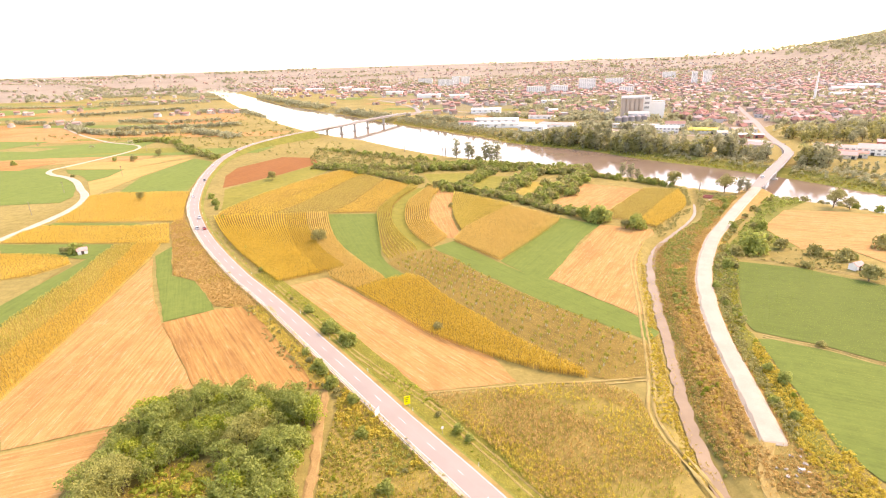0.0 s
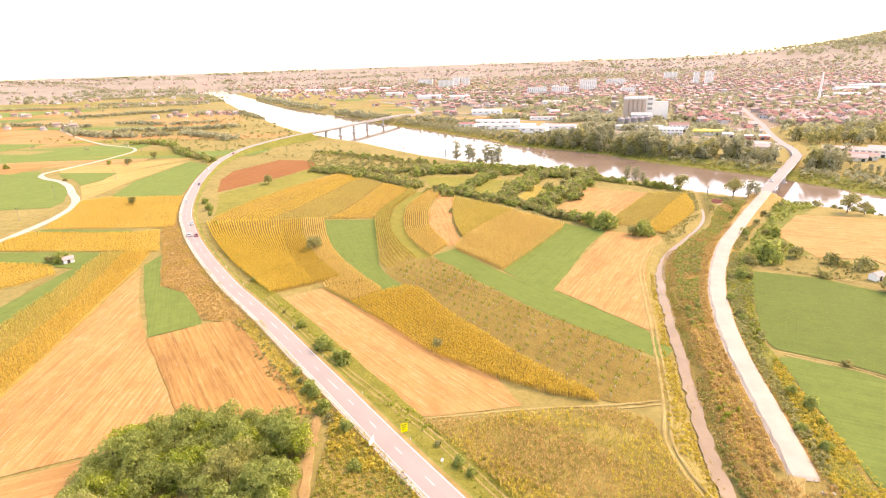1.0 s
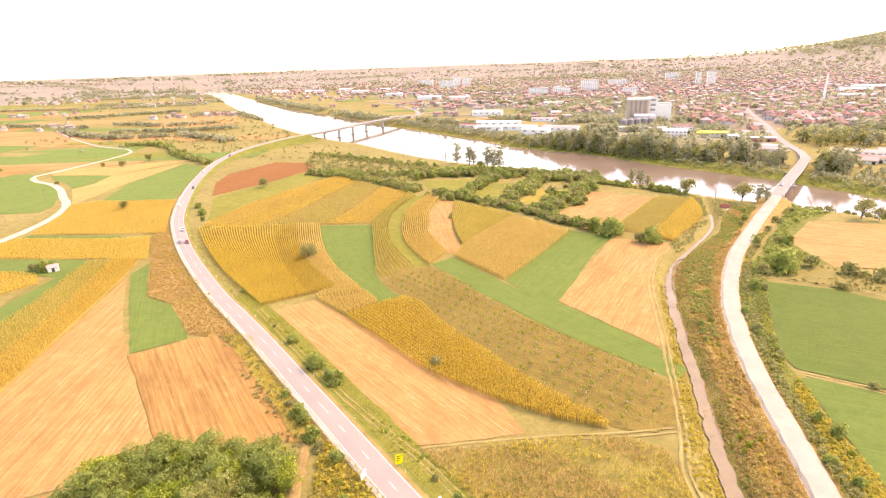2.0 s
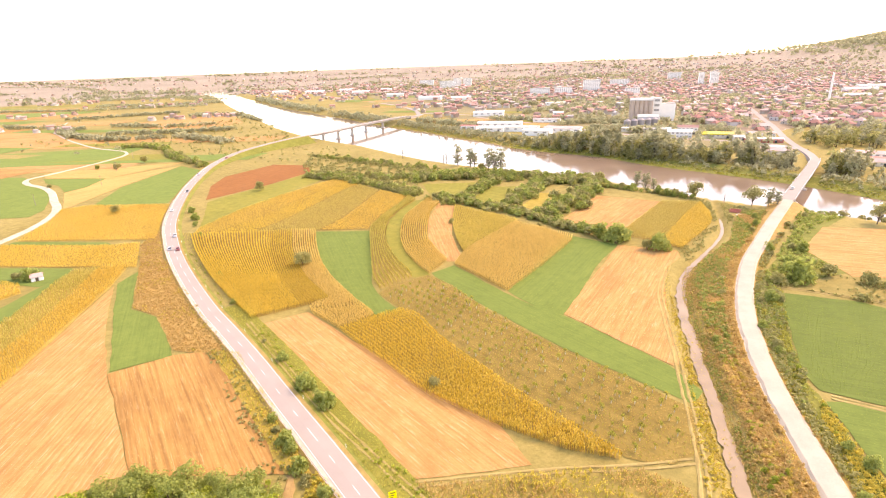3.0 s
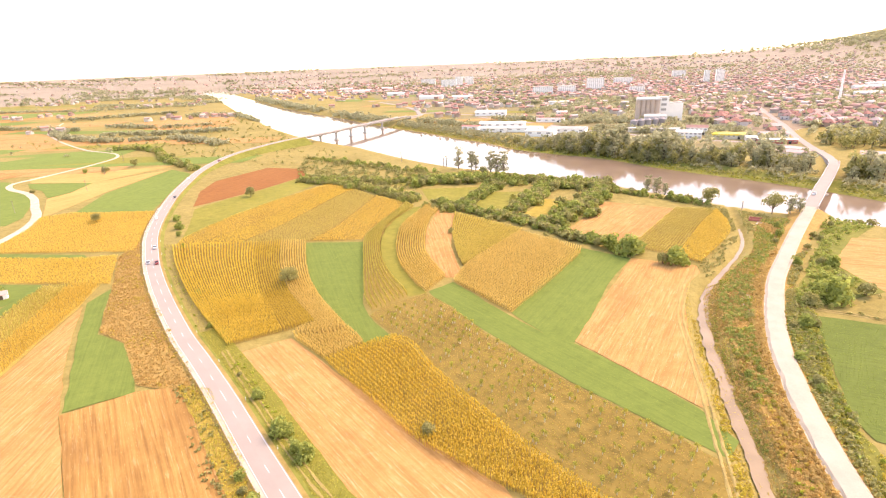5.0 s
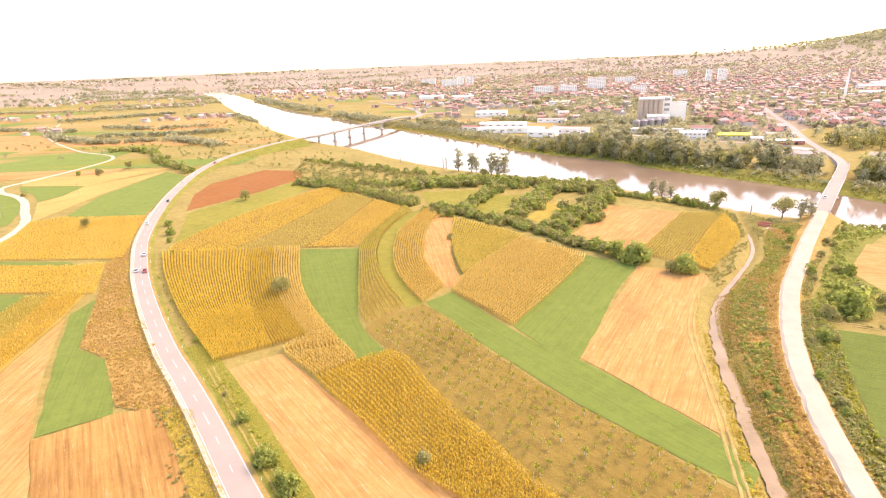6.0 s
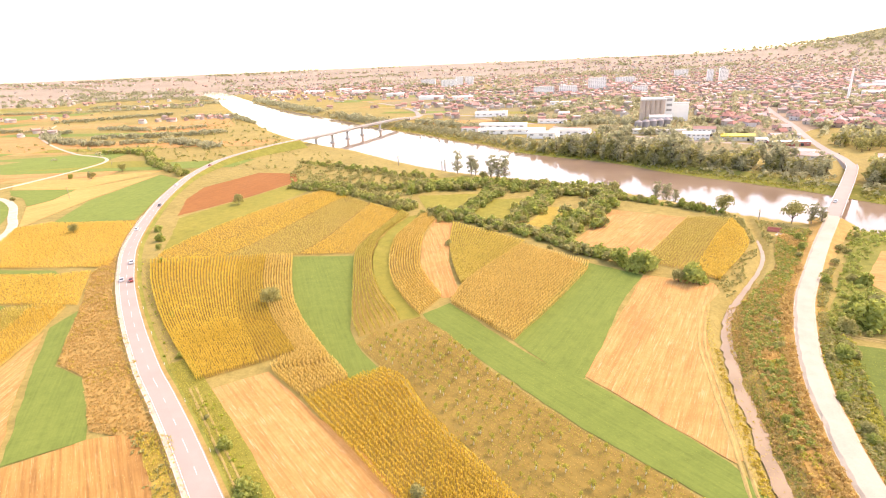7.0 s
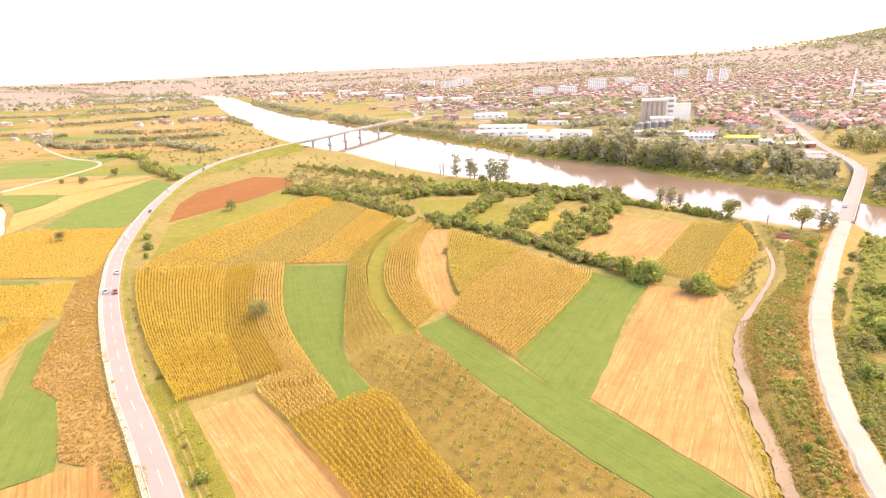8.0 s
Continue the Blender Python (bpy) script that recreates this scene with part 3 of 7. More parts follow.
W2 = [(-11, 127), (17, 130), (39, 131), (47, 126), (47, 110), (49, 93), (51, 70), (32, 70), (17, 88), (5, 107)]



def corn_rows(pair, temps, material, label, row_gap, step, scale, seed, wander=0.07, gap=0.03, name="corn", category="crop"):
    """Plants in rows that bow from one side line of a field to the other."""
    rng = np.random.default_rng(seed)
    smoothed = []
    for side in pair:
        line = np.array([(p.x, p.y) for p in spline([(x, y, 0) for x, y in side], 2.0)])
        smoothed.append(shared(line, 160))
    width = np.hypot(*(smoothed[0] - smoothed[1]).T)
    rows = max(2, int(np.percentile(width, 70) / row_gap))
    spots = []
    for k in range(rows + 1):
        f = k / rows
        line = smoothed[0] * (1 - f) + smoothed[1] * f
        n = int(np.hypot(*np.diff(line, axis=0).T).sum() / step)
        u = np.clip((np.arange(n) + rng.uniform(-0.4, 0.4, n)) / max(1, n - 1), 0, 1) * 159
        x, y = np.interp(u, np.arange(160), line[:, 0]), np.interp(u, np.arange(160), line[:, 1])
        keep = (rng.random(n) > gap) & (rng.random(n) < np.interp(u, np.arange(160), width) / np.percentile(width, 70) + 0.15)
        spots.append(np.stack([x, y], 1)[keep])
    P = np.concatenate(spots) + rng.normal(0, wander, (sum(len(q) for q in spots), 2))
    size = scale * rng.uniform(0.8, 1.12, len(P)) * (1 + 0.08 * np.sin(P[:, 0] * 0.13 + 1.7 * np.sin(P[:, 1] * 0.09)))
    V, F = merged(temps, np.column_stack([P, np.full(len(P), 0.05)]), rng, size, 0.06)
    return tagged(new(name, np_mesh(name, V, F, material)), label, category, kind="stuff")


F2_SIDES = [(131, 363), (92, 309), (84, 299)], [(151, 357), (131, 332), (100, 285)]
F3_SIDES = [(151, 355.5), (131.5, 330), (101, 284.5)], [(147, 335), (137, 312), (107, 275)]
for pair, mt, lab, row_gap, step, sc, sd in (
        (C1_SIDES, M_CORN, "tall ripe yellow corn standing in curved rows", 1.22, 0.31, 1.0, 11),
        (C1B_SIDES, M_CORN_GOLD, "tall ripe golden corn in curved rows", 1.05, 0.33, 1.0, 21),
        (C2_SIDES, M_CORN_BROWN, "tall dry orange corn strip", 1.2, 0.32, 1.0, 12),
        (C2B_SIDES, M_CORN_BROWN, "tall dry orange corn at the stubble", 1.2, 0.31, 1.0, 22),
        (C3_SIDES, M_CORN, "tall golden corn in dense rows beside the orchard", 1.15, 0.31, 1.02, 13),
        (C4_SIDES, M_CORN_GREEN, "half-ripe olive corn in rows", 1.15, 0.38, 0.95, 14),
        (C5_SIDES, M_CORN_BROWN, "dry orange corn on a curved strip", 1.15, 0.38, 1.0, 15),
        (C6_SIDES, M_CORN_OCHRE, "olive and yellow corn plot", 1.4, 0.6, 0.95, 16),
        (C7_SIDES, M_CORN_BROWN, "dry brown corn plot in rows", 1.35, 0.34, 1.05, 17),
        (F2_SIDES, M_CROP_OLIVE, "olive corn near the river", 1.3, 0.8, 0.85, 18),
        (F3_SIDES, M_CORN_GOLD, "golden corn near the creek", 1.3, 0.8, 0.95, 19)):
    field(pair[0] + pair[1][::-1], M_SOIL, "bare soil under " + lab, "corn_field")
    corn_rows(pair, CORN_T if sd not in (16, 18, 19) else CORN_WIDE_T, mt, lab, row_gap, step, sc, sd)
# grassy lane between the dry corn and the golden corn
field([(-108, 319.5), (-101, 298), (-93, 278), (-81.5, 252), (-71.5, 236), (-62, 220.5), (-61, 221), (-70.5, 236), (-80.5, 252), (-92, 278), (-99.8, 298), (-106.5, 319.5)], M_SOIL, "worn soil lane between two corn strips", "field_lane", 0.1)
Y_LINES = ([(-96, 469), (-109, 453.3), (-138.8, 389.2), (-153, 336), (-151.5, 321)], [(-86, 460), (-101.8, 424.3), (-118, 372), (-130, 340), (-139, 320.5)], [(-76.5, 441), (-84.8, 422.1), (-102.8, 355), (-116, 321)], [(-57.6, 420), (-58.4, 410.2), (-69.7, 349.1), (-78, 322)], [(-35, 399), (-38.2, 379.1), (-48.4, 340.5), (-50.4, 321.5)])
for k, (mt, lab) in enumerate(((M_CROP_YELLOW, "long strip of yellow ripening crop"), (M_CORN_GOLD, "long strip of golden crop"), (M_CROP_OLIVE, "long strip of olive-yellow crop"), (M_CROP_YELLOW, "long strip of yellow crop by the hedge"))):
    pair = [(x + 1.0, y) for x, y in Y_LINES[k]], [(x - 1.0, y) for x, y in Y_LINES[k + 1]]
    field(Y_LINES[k] + Y_LINES[k + 1][::-1], M_SOIL, lab, "crop_field")
    corn_rows(pair, LOW_T, mt, lab + ", standing low and dense", 1.15, 0.95, 1.0, 30 + k, 0.2, 0.05, "ripening_crop")

field([(-153, 330), (-160, 352), (-178, 400), (-167, 423), (-149, 455), (-129, 502), (-112, 480), (-113, 461), (-133, 404), (-148, 360)], M_MEADOW_GREEN, "olive grass strip beside the yellow crops", "grass_strip")
field([(-182, 406), (-199, 453), (-204, 493), (-178, 548), (-141, 537), (-130, 503), (-150, 457), (-169, 425)], M_RED, "freshly ploughed red-brown field", "ploughed_field")
field([(-80.4, 319.6), (-49.3, 318.1), (-44, 283.9), (-40.4, 263.1), (-37.2, 241.9), (-33.2, 231), (-27.1, 221.1), (-22.7, 214.6), (-27.2, 212.1), (-31.8, 209.7), (-36.4, 217.2), (-44.4, 228.9), (-54.9, 246.8), (-64.6, 267.2), (-72.9, 292.1)], green_crop(110), "bright green clover field", "clover_field")
field([(59, 300), (79, 283), (63, 258), (40, 212), (37.6, 207.8), (30.5, 211.6), (19.4, 230.6), (41, 268)], green_crop(60), "bright green clover field beside the dry corn", "clover_field")
field([(-12, 252), (-2, 261), (17, 231), (30, 213), (38, 207), (47, 195), (53, 186), (62, 173), (66, 160), (61, 154), (46, 170), (30, 188), (10, 216), (-9, 245)], green_crop(-52), "narrow green clover strip beside the orchard", "clover_field")
field([(79, 283), (104, 272), (102, 264), (95, 256), (83, 233), (76, 212), (70, 192), (66, 174), (63, 173), (53, 187), (47, 196), (38, 209), (52, 235), (65, 257)], stubble(60), "pale harvested stubble field by the creek", "stubble_field")
field([(-74, 205.6), (-57.6, 215.4), (-38.2, 194.4), (-20, 176), (-11.6, 165), (9, 147), (15.3, 132.7), (-12.9, 128.6), (-20.2, 138.4), (-32.8, 153.8), (-42, 165.5), (-55.5, 182.6)], stubble(-50), "pale harvested stubble field beside the main road", "stubble_field")
field(ORCHARD, M_ORCHARD, "dry grass floor of a young orchard", "orchard_floor")
field([(-12, 377), (-1, 367), (-3, 337), (-3, 306), (2, 271), (-1, 266), (-5, 266), (-12, 280), (-16, 301), (-17, 338)], stubble(98), "narrow strip of pale stubble", "stubble_field")
field([(59, 327), (95, 385), (131, 363), (92, 309), (77, 295), (71, 303)], stubble(55), "pale stubble field near the river", "stubble_field")
field([(-26, 438), (15, 438), (18, 428), (2, 396), (-18, 398)], M_MEADOW_GREEN, "pale olive hay meadow", "meadow")
field([(6, 376), (26, 421), (48, 420), (54, 405), (35, 371), (28, 363)], M_MEADOW_GREEN, "olive meadow between hedges", "meadow")
field([(-70, 471), (-36, 492), (10, 500), (30, 480), (28, 456), (-38, 449)], M_MEADOW_GREEN, "green riverside meadow", "meadow")
field([(-28, 386), (-36.1, 363), (-40.5, 339.9), (-40.2, 315.8), (-37.5, 298.5), (-33, 280.3), (-28.2, 267), (-21.8, 253), (-19.8, 247.5), (-12.6, 250.5), (-18.4, 261.5), (-25.7, 279.7), (-30, 297.7), (-31.6, 314.9), (-31.9, 338.9), (-27.3, 361.8), (-19, 390)], M_MEADOW_GREEN, "curved green grass lane", "grass_lane")
field([(40, 361), (59, 396), (71, 397), (76, 384), (54, 348)], M_MEADOW_DRY, "dry yellow meadow", "meadow")

S1 = [(-74, 205.6), (-57.6, 215.4), (-38.2, 194.4), (-20, 176), (-11.6, 165), (9, 147), (15.3, 132.7), (-12.9, 128.6), (-20.2, 138.4), (-32.8, 153.8), (-42, 165.5), (-55.5, 182.6)]
S3 = [(79, 283), (104, 272), (102, 264), (95, 256), (83, 233), (76, 212), (70, 192), (66, 174), (63, 173), (53, 187), (47, 196), (38, 209), (52, 235), (65, 257)]
L15 = [(-132, 127), (-138, 164), (-152, 246), (-128, 202), (-111, 176), (-78, 132), (-84, 128), (-91, 117), (-115, 107)]
L17 = [(-110, 175), (-95, 185), (-84, 188), (-72, 173), (-41, 131), (-77, 131)]
for k, (poly, turn) in enumerate(((S1, -50), (S3, 60), (L15, 96), (L17, 125), ([(59, 327), (95, 385), (131, 363), (92, 309), (77, 295), (71, 303)], 55))):
    crop("straw", poly, SPRIG_T, M_STRAW, "short straw stubble left in rows", turn, 1.5, 0.9, 0.75, 0.0, 0.12, gap=0.35, seed=120 + k, category="stubble")
G1 = [(-80.4, 319.6), (-49.3, 318.1), (-44, 283.9), (-40.4, 263.1), (-37.2, 241.9), (-33.2, 231), (-27.1, 221.1), (-22.7, 214.6), (-27.2, 212.1), (-31.8, 209.7), (-36.4, 217.2), (-44.4, 228.9), (-54.9, 246.8), (-64.6, 267.2), (-72.9, 292.1)]
G2 = [(59, 300), (79, 283), (63, 258), (40, 212), (37.6, 207.8), (30.5, 211.6), (19.4, 230.6), (41, 268)]
G2B = [(-12, 252), (-2, 261), (17, 231), (30, 213), (38, 207), (47, 195), (53, 186), (62, 173), (66, 160), (61, 154), (46, 170), (30, 188), (10, 216), (-9, 245)]
RG1 = [(121, 222), (144, 214), (158, 200), (168, 191), (190, 168), (160, 115), (125, 139), (113, 150), (98, 160), (99, 168), (110, 195)]
RG2 = [(100, 153), (112, 145), (124, 134), (156, 108), (130, 78), (92, 90), (88, 103), (92, 130), (96, 153)]
for k, (poly, turn, sc, gp) in enumerate(((G1, 110, 0.7, 1.0), (G2, 60, 0.7, 1.0), (G2B, -52, 0.7, 0.9), (RG1, -22, 1.7, 1.4), (RG2, -25, 0.9, 1.5))):
    crop("clover", poly, SPRIG_T, M_SPRIG, "low green leafy crop", turn, gp, 0.8, sc, 0.0, 0.15, gap=0.25, seed=130 + k)

# fields west of the main road
field([(-132, 127), (-138, 164), (-152, 246), (-128, 202), (-111, 176), (-78, 132), (-84, 128), (-91, 117), (-115, 107)], stubble(96), "wide pale stubble field", "stubble_field")
field([(-115, 105.5), (-91, 115.5), (-91, 100), (-89, 85), (-89, 60), (-150, 60), (-133, 125)], stubble(20), "pale stubble field beside the small wood", "stubble_field")
field([(-110, 175), (-95, 185), (-84, 188), (-72, 173), (-41, 131), (-77, 131)], stubble(125, True), "brown stubble field with tilled lines", "stubble_field")
field([(-152, 249), (-151, 264), (-130, 222), (-115, 214), (-99, 192), (-95, 185), (-110, 176), (-133, 215)], green_crop(115), "green clover field with a stepped edge", "clover_field")
L9 = [(-253, 309), (-189, 304), (-175, 308), (-155, 269), (-255, 277), (-258, 297)]
L7 = [(-276, 387), (-261, 398), (-203, 395), (-191, 363), (-169, 313), (-252, 317), (-264, 359)]
L11 = [(-240, 258), (-200, 253), (-189, 240), (-197, 226), (-209, 221)]
L14 = [(-169, 172), (-174, 217), (-183, 266), (-171, 267), (-156, 201), (-150, 150), (-145, 125), (-165, 120)]
L14B = [(-150, 150), (-156, 201), (-171, 267), (-159, 268), (-153, 246), (-138, 164), (-132, 127), (-145, 125)]
for k, (poly, temps, mt, lab, turn, gp, st) in enumerate(((L9, LOW_T, M_CORN_GOLD, "yellow corn field crossing the plain", 3, 1.0, 0.9), (L7, LOW_T, M_CROP_YELLOW, "golden ripening crop", 2, 1.0, 1.0), (L11, LOW_T, M_CORN_GOLD, "yellow corn field", 10, 1.0, 0.9), (L14, CORN_T, M_CORN_GREEN, "long strip of olive corn", 98, 1.0, 0.65), (L14B, CORN_T, M_CROP_YELLOW, "long strip of golden corn", 100, 0.95, 0.55))):
    field(poly, M_CROP_SOIL, lab, "corn_field")
    crop("corn", poly, temps, mt, lab + " standing in rows", turn, gp, st, 1.0, seed=50 + k)
field([(-464, 529), (-403, 518), (-376, 489), (-347, 468), (-311, 424), (-290, 389), (-287, 371), (-330, 367)], green_crop(20, -0.1), "wide green meadow inside the lane's bend", "meadow")
field([(-330, 366), (-287, 370), (-286, 383), (-272, 353), (-268, 330), (-273, 298)], M_MEADOW, "dry grass corner by the lane", "meadow")
field([(-379, 508), (-317, 504), (-311, 464), (-317, 448), (-341, 475), (-363, 489)], green_crop(10, -0.1), "small green field by the lane", "clover_field")
field([(-398, 535), (-380, 584), (-330, 563), (-282, 579), (-317, 503), (-380, 512)], gold_stubble(12), "pale stubble field by the lane", "stubble_field")
field([(-317, 503), (-276, 556), (-280, 463), (-276, 389), (-315, 445), (-310, 465)], gold_stubble(62), "pale diagonal stubble strip", "stubble_field")
field([(-274, 556), (-241, 529), (-220, 448), (-207, 399), (-261, 399), (-277, 458)], green_crop(85, -0.1), "green field with a curved end", "clover_field")
field([(-252, 316), (-194, 310), (-189, 305), (-253, 310)], green_crop(2), "thin green strip between crops", "clover_field")
field([(-254, 275), (-186, 270), (-184, 262), (-186, 247), (-240, 260)], green_crop(5), "green strip by the hut", "clover_field")
field([(-209, 220), (-197, 226), (-189, 240), (-186, 212), (-186, 192)], M_MEADOW, "olive dry meadow strip", "meadow")
field([(-186, 191), (-186, 243), (-184, 262), (-175, 217), (-170, 172), (-170, 150), (-186, 160)], green_crop(95), "narrow green strip beside the corn", "clover_field")

# fields east of the gravel road
field([(124, 222), (144, 214), (158, 200), (168, 191), (200, 160), (160, 110), (125, 138), (113, 149), (97, 159), (98, 168), (110, 195), (118, 213)], green_crop(-22, 0.15), "deep green leafy crop in rows", "green_field")
field([(100, 153.5), (112, 146), (124, 135), (158, 108), (130, 75), (90, 88), (86, 103), (91, 130), (95, 154)], green_crop(-25, 0.05), "smooth green meadow beyond the field path", "green_field")
field([(161, 270), (191, 302), (215, 296), (238, 284), (300, 220), (230, 180), (184, 215), (181, 232), (160, 236)], stubble(-20), "pale harvested field by the river", "stubble_field")

# far patchwork of strips on the western plain
FAR_TONES = [stubble(15), green_crop(15, -0.15), M_MEADOW_GREEN, stubble(40, True), green_crop(30, -0.12), M_MEADOW]
field([(-585, 675), (-400, 644), (-403, 545), (-479, 549)], FAR_TONES[1], "green field strip beyond the lane", "far_field")
field([(-838, 980), (-690, 937), (-467, 723), (-625, 723)], FAR_TONES[0], "pale field strip beyond the lane", "far_field")
field([(-616, 1078), (-487, 1221), (-378, 996), (-464, 872)], FAR_TONES[0], "pale field near the village", "far_field")
field([(-241, 623), (-205, 650), (-138, 645), (-89, 590), (-141, 555), (-181, 562)], M_MEADOW, "dry yellow meadow below the road bank", "meadow")
field([(-40, 1040), (20, 900), (80, 770), (140, 690), (190, 610), (230, 560), (290, 520), (330, 560), (345, 640), (330, 800), (400, 1000), (330, 1250), (150, 1700), (100, 2300), (-300, 1900), (-150, 1300)], M_PASTURE, "dull olive pasture at the edge of town", "pasture", 3.0)
frng = random.Random(5)
for k in range(46):
    a = radians(frng.uniform(-32, 2))
    r = 720 * 1.028 ** k * frng.uniform(0.95, 1.05)
    cx, cy = r * math.sin(a - radians(30)), r * math.cos(a - radians(30))
    if cx > -0.62 * cy + 60 and cy > 700:
        continue
    th = radians(frng.uniform(-12, 14))
    hl, hw = frng.uniform(60, 190) * r / 900, frng.uniform(12, 34) * r / 900
    ca, sa = math.cos(th), math.sin(th)
    corners = [(cx + ca * u * hl - sa * v * hw, cy + sa * u * hl + ca * v * hw) for u, v in ((-1, -1), (1, -1.1), (1.05, 1), (-0.95, 1))]
    if inside(np.array(corners), RIVER).any() or seg_dist(np.array(corners), FAR_BANK).min() < 45 or seg_dist(np.array(corners), NEAR_BANK).min() < 20:
        continue
    field(corners, FAR_TONES[k % 6], ("pale stubble strip", "green crop strip", "olive meadow strip", "brown stubble strip", "green clover strip", "dry meadow strip")[k % 6] + " on the far plain", "far_field")
for k in range(70):
    r = frng.uniform(800, 2800)
    a = radians(frng.uniform(-13, 11))
    cx, cy = r * math.sin(a), r * math.cos(a)
    if not (cx > -0.26 * cy + 130 and cx < 0.24 * cy + 20):
        continue
    th = radians(frng.uniform(-35, 10))
    hl, hw = frng.uniform(30, 70), frng.uniform(14, 30)
    ca, sa = math.cos(th), math.sin(th)
    corners = [(cx + ca * u * hl - sa * v * hw, cy + sa * u * hl + ca * v * hw) for u, v in ((-1, -1), (1, -1.1), (1.05, 1), (-0.95, 1))]
    if inside(np.array(corners), RIVER).any() or seg_dist(np.array(corners), FAR_BANK).min() < 45 or seg_dist(np.array(corners), NEAR_BANK).min() < 20:
        continue
    field(corners, FAR_TONES[(0, 1, 2, 4, 2, 5)[k % 6]], "field strip at the edge of the town", "far_field")

# ---- roads ----
MAIN = spline([(59, 17, 0.6), (32, 53, 0.6), (2.8, 91.3, 0.6), (-3.9, 99.9, 0.6), (-15.3, 114.3, 0.6), (-24.8, 126.7, 0.6), (-36.2, 141.6, 0.6), (-50.2, 159.6, 0.6), (-67.2, 181.8, 0.6), (-83.4, 202.0, 0.6), (-94.4, 215.2, 0.6), (-106.4, 231.0, 0.6), (-120.3, 250.2, 0.6), (-136.7, 274.2, 0.6), (-154.4, 303, 0.7), (-179, 350, 0.8), (-208, 427, 1.0), (-226, 490, 1.3), (-237, 545, 2.0), (-237, 605, 4.0), (-222, 651, 5.8), (-203, 688, 7.3), (-187, 710, 8.0)], 3.0)


def road_bank(line, half, inner, outer):
    """Shoulders that fall from the road's edge to the plain."""
    out = []
    for sgn in (-1, 1):
        bm = bmesh.new()
        prev = None
        for p, n in zip(line, sides(line)):
            w = max(1.0, (p.z + 0.25) * 1.6)
            ring = [bm.verts.new((p.x + sgn * n.x * o, p.y + sgn * n.y * o, z)) for o, z in ((half - 0.05, p.z - 0.03), (half + inner, p.z - 0.06), (half + inner + w + outer, -0.3))]
            if prev:
                bm.faces.new((prev[0], prev[1], ring[1], ring[0])).material_index = 0
                bm.faces.new((prev[1], prev[2], ring[2], ring[1])).material_index = 1
            prev = ring
        ob = part("road_shoulder", bm, None)
        out.append(ob)
    return out


main_road = part("road", ribbon(MAIN, [(-3.2, 0), (0, 0.05), (3.2, 0)], 0.1), M_ASPHALT)
tagged(main_road, "pale worn asphalt main road in a long bend", "road", kind="structure")
for ob in road_bank(MAIN, 3.2, 1.1, 0.6):
    ob.data.materials.append(M_GRAVEL if ob.name == "road_shoulder" else M_VERGE)
    ob.data.materials.append(M_VERGE if ob.name == "road_shoulder" else M_BANK_GRASS)
    tagged(ob, "gravel shoulder and grass bank of the main road", "road shoulder", kind="structure")
for o in (-2.9, 2.9):
    part("edge_line", ribbon(MAIN, [(o - 0.06, 0.016), (o + 0.06, 0.016)]), M_PAINT, main_road)
dist, dash = 0.0, []
for i in range(1, len(MAIN)):
    dist += (MAIN[i] - MAIN[i - 1]).length
    if dist % 12.0 < 8.0:
        dash.append(MAIN[i])
    elif len(dash) > 1:
        part("lane_marking", ribbon(dash, [(-0.06, 0.062), (0.06, 0.062)]), M_PAINT, main_road)
        dash = []
    else:
        dash = []

GRAVEL_ROAD = spline([(72.6, 104.6, 0.05), (72.8, 105.6, 0.38), (73.3, 108, 0.5), (76.7, 123.2, 0.7), (79.7, 136.9, 0.85), (83.3, 153.4, 1.0), (89.3, 174.5, 1.1), (93.0, 184.6, 1.1), (96.3, 194.3, 1.1), (101.1, 205.6, 1.1), (107.6, 219, 1.1), (116.2, 234.8, 1.2), (127.8, 254, 1.3), (145, 277.5, 1.4), (167.4, 307.3, 1.8), (187, 332, 2.6), (199, 347, 3.4)], 2.5)
white_road = part("road", ribbon(GRAVEL_ROAD, [(-3.1, lambda p: p.z - 0.5), (-2.3, 0), (0, 0.07), (2.3, 0), (3.1, lambda p: p.z - 0.5)], 0.5), M_WHITE_ROAD)
tagged(white_road, "bright white crushed-stone road with a ragged edge", "road", kind="structure")
for ob in road_bank([Vector((p.x, p.y, p.z - 0.42)) for p in GRAVEL_ROAD], 2.4, 0.8, 1.6):
    ob.data.materials.append(M_GRAVEL)
    ob.data.materials.append(M_SCRUB)
    tagged(ob, "bare earth bank of the white road", "road shoulder", kind="structure")
side_track = part("path", ribbon(spline([(74, 109, 0.4), (69.5, 103, 0.2), (65, 95, 0.12), (63, 87, 0.1), (66, 76, 0.1), (72, 60, 0.1)], 2), [(-1.6, -0.25), (-1.4, 0), (1.4, 0), (1.6, -0.25)], 0.4), M_TRACK)
tagged(side_track, "pale dirt path from the end of the white road", "path", kind="structure")

LANE = spline([(-258, 240, 0.1), (-260, 284, 0.1), (-261.5, 321, 0.1), (-264, 345, 0.1), (-271.5, 371, 0.1), (-285, 395, 0.1), (-303, 417, 0.1), (-326, 446, 0.1), (-349, 468, 0.1), (-374, 484, 0.1), (-389, 499, 0.1), (-395, 512, 0.2), (-391, 525, 0.36), (-384, 571, 0.36), (-381, 610, 0.36), (-383, 642, 0.36), (-400, 672, 0.36), (-430, 693, 0.36), (-468, 718, 0.36), (-560, 805, 0.36), (-652, 905, 0.36), (-695, 960, 0.36), (-800, 1140, 0.36)], 5)
LANE_HALF = [2.4 if p.y < 505 else 1.5 for p in LANE]
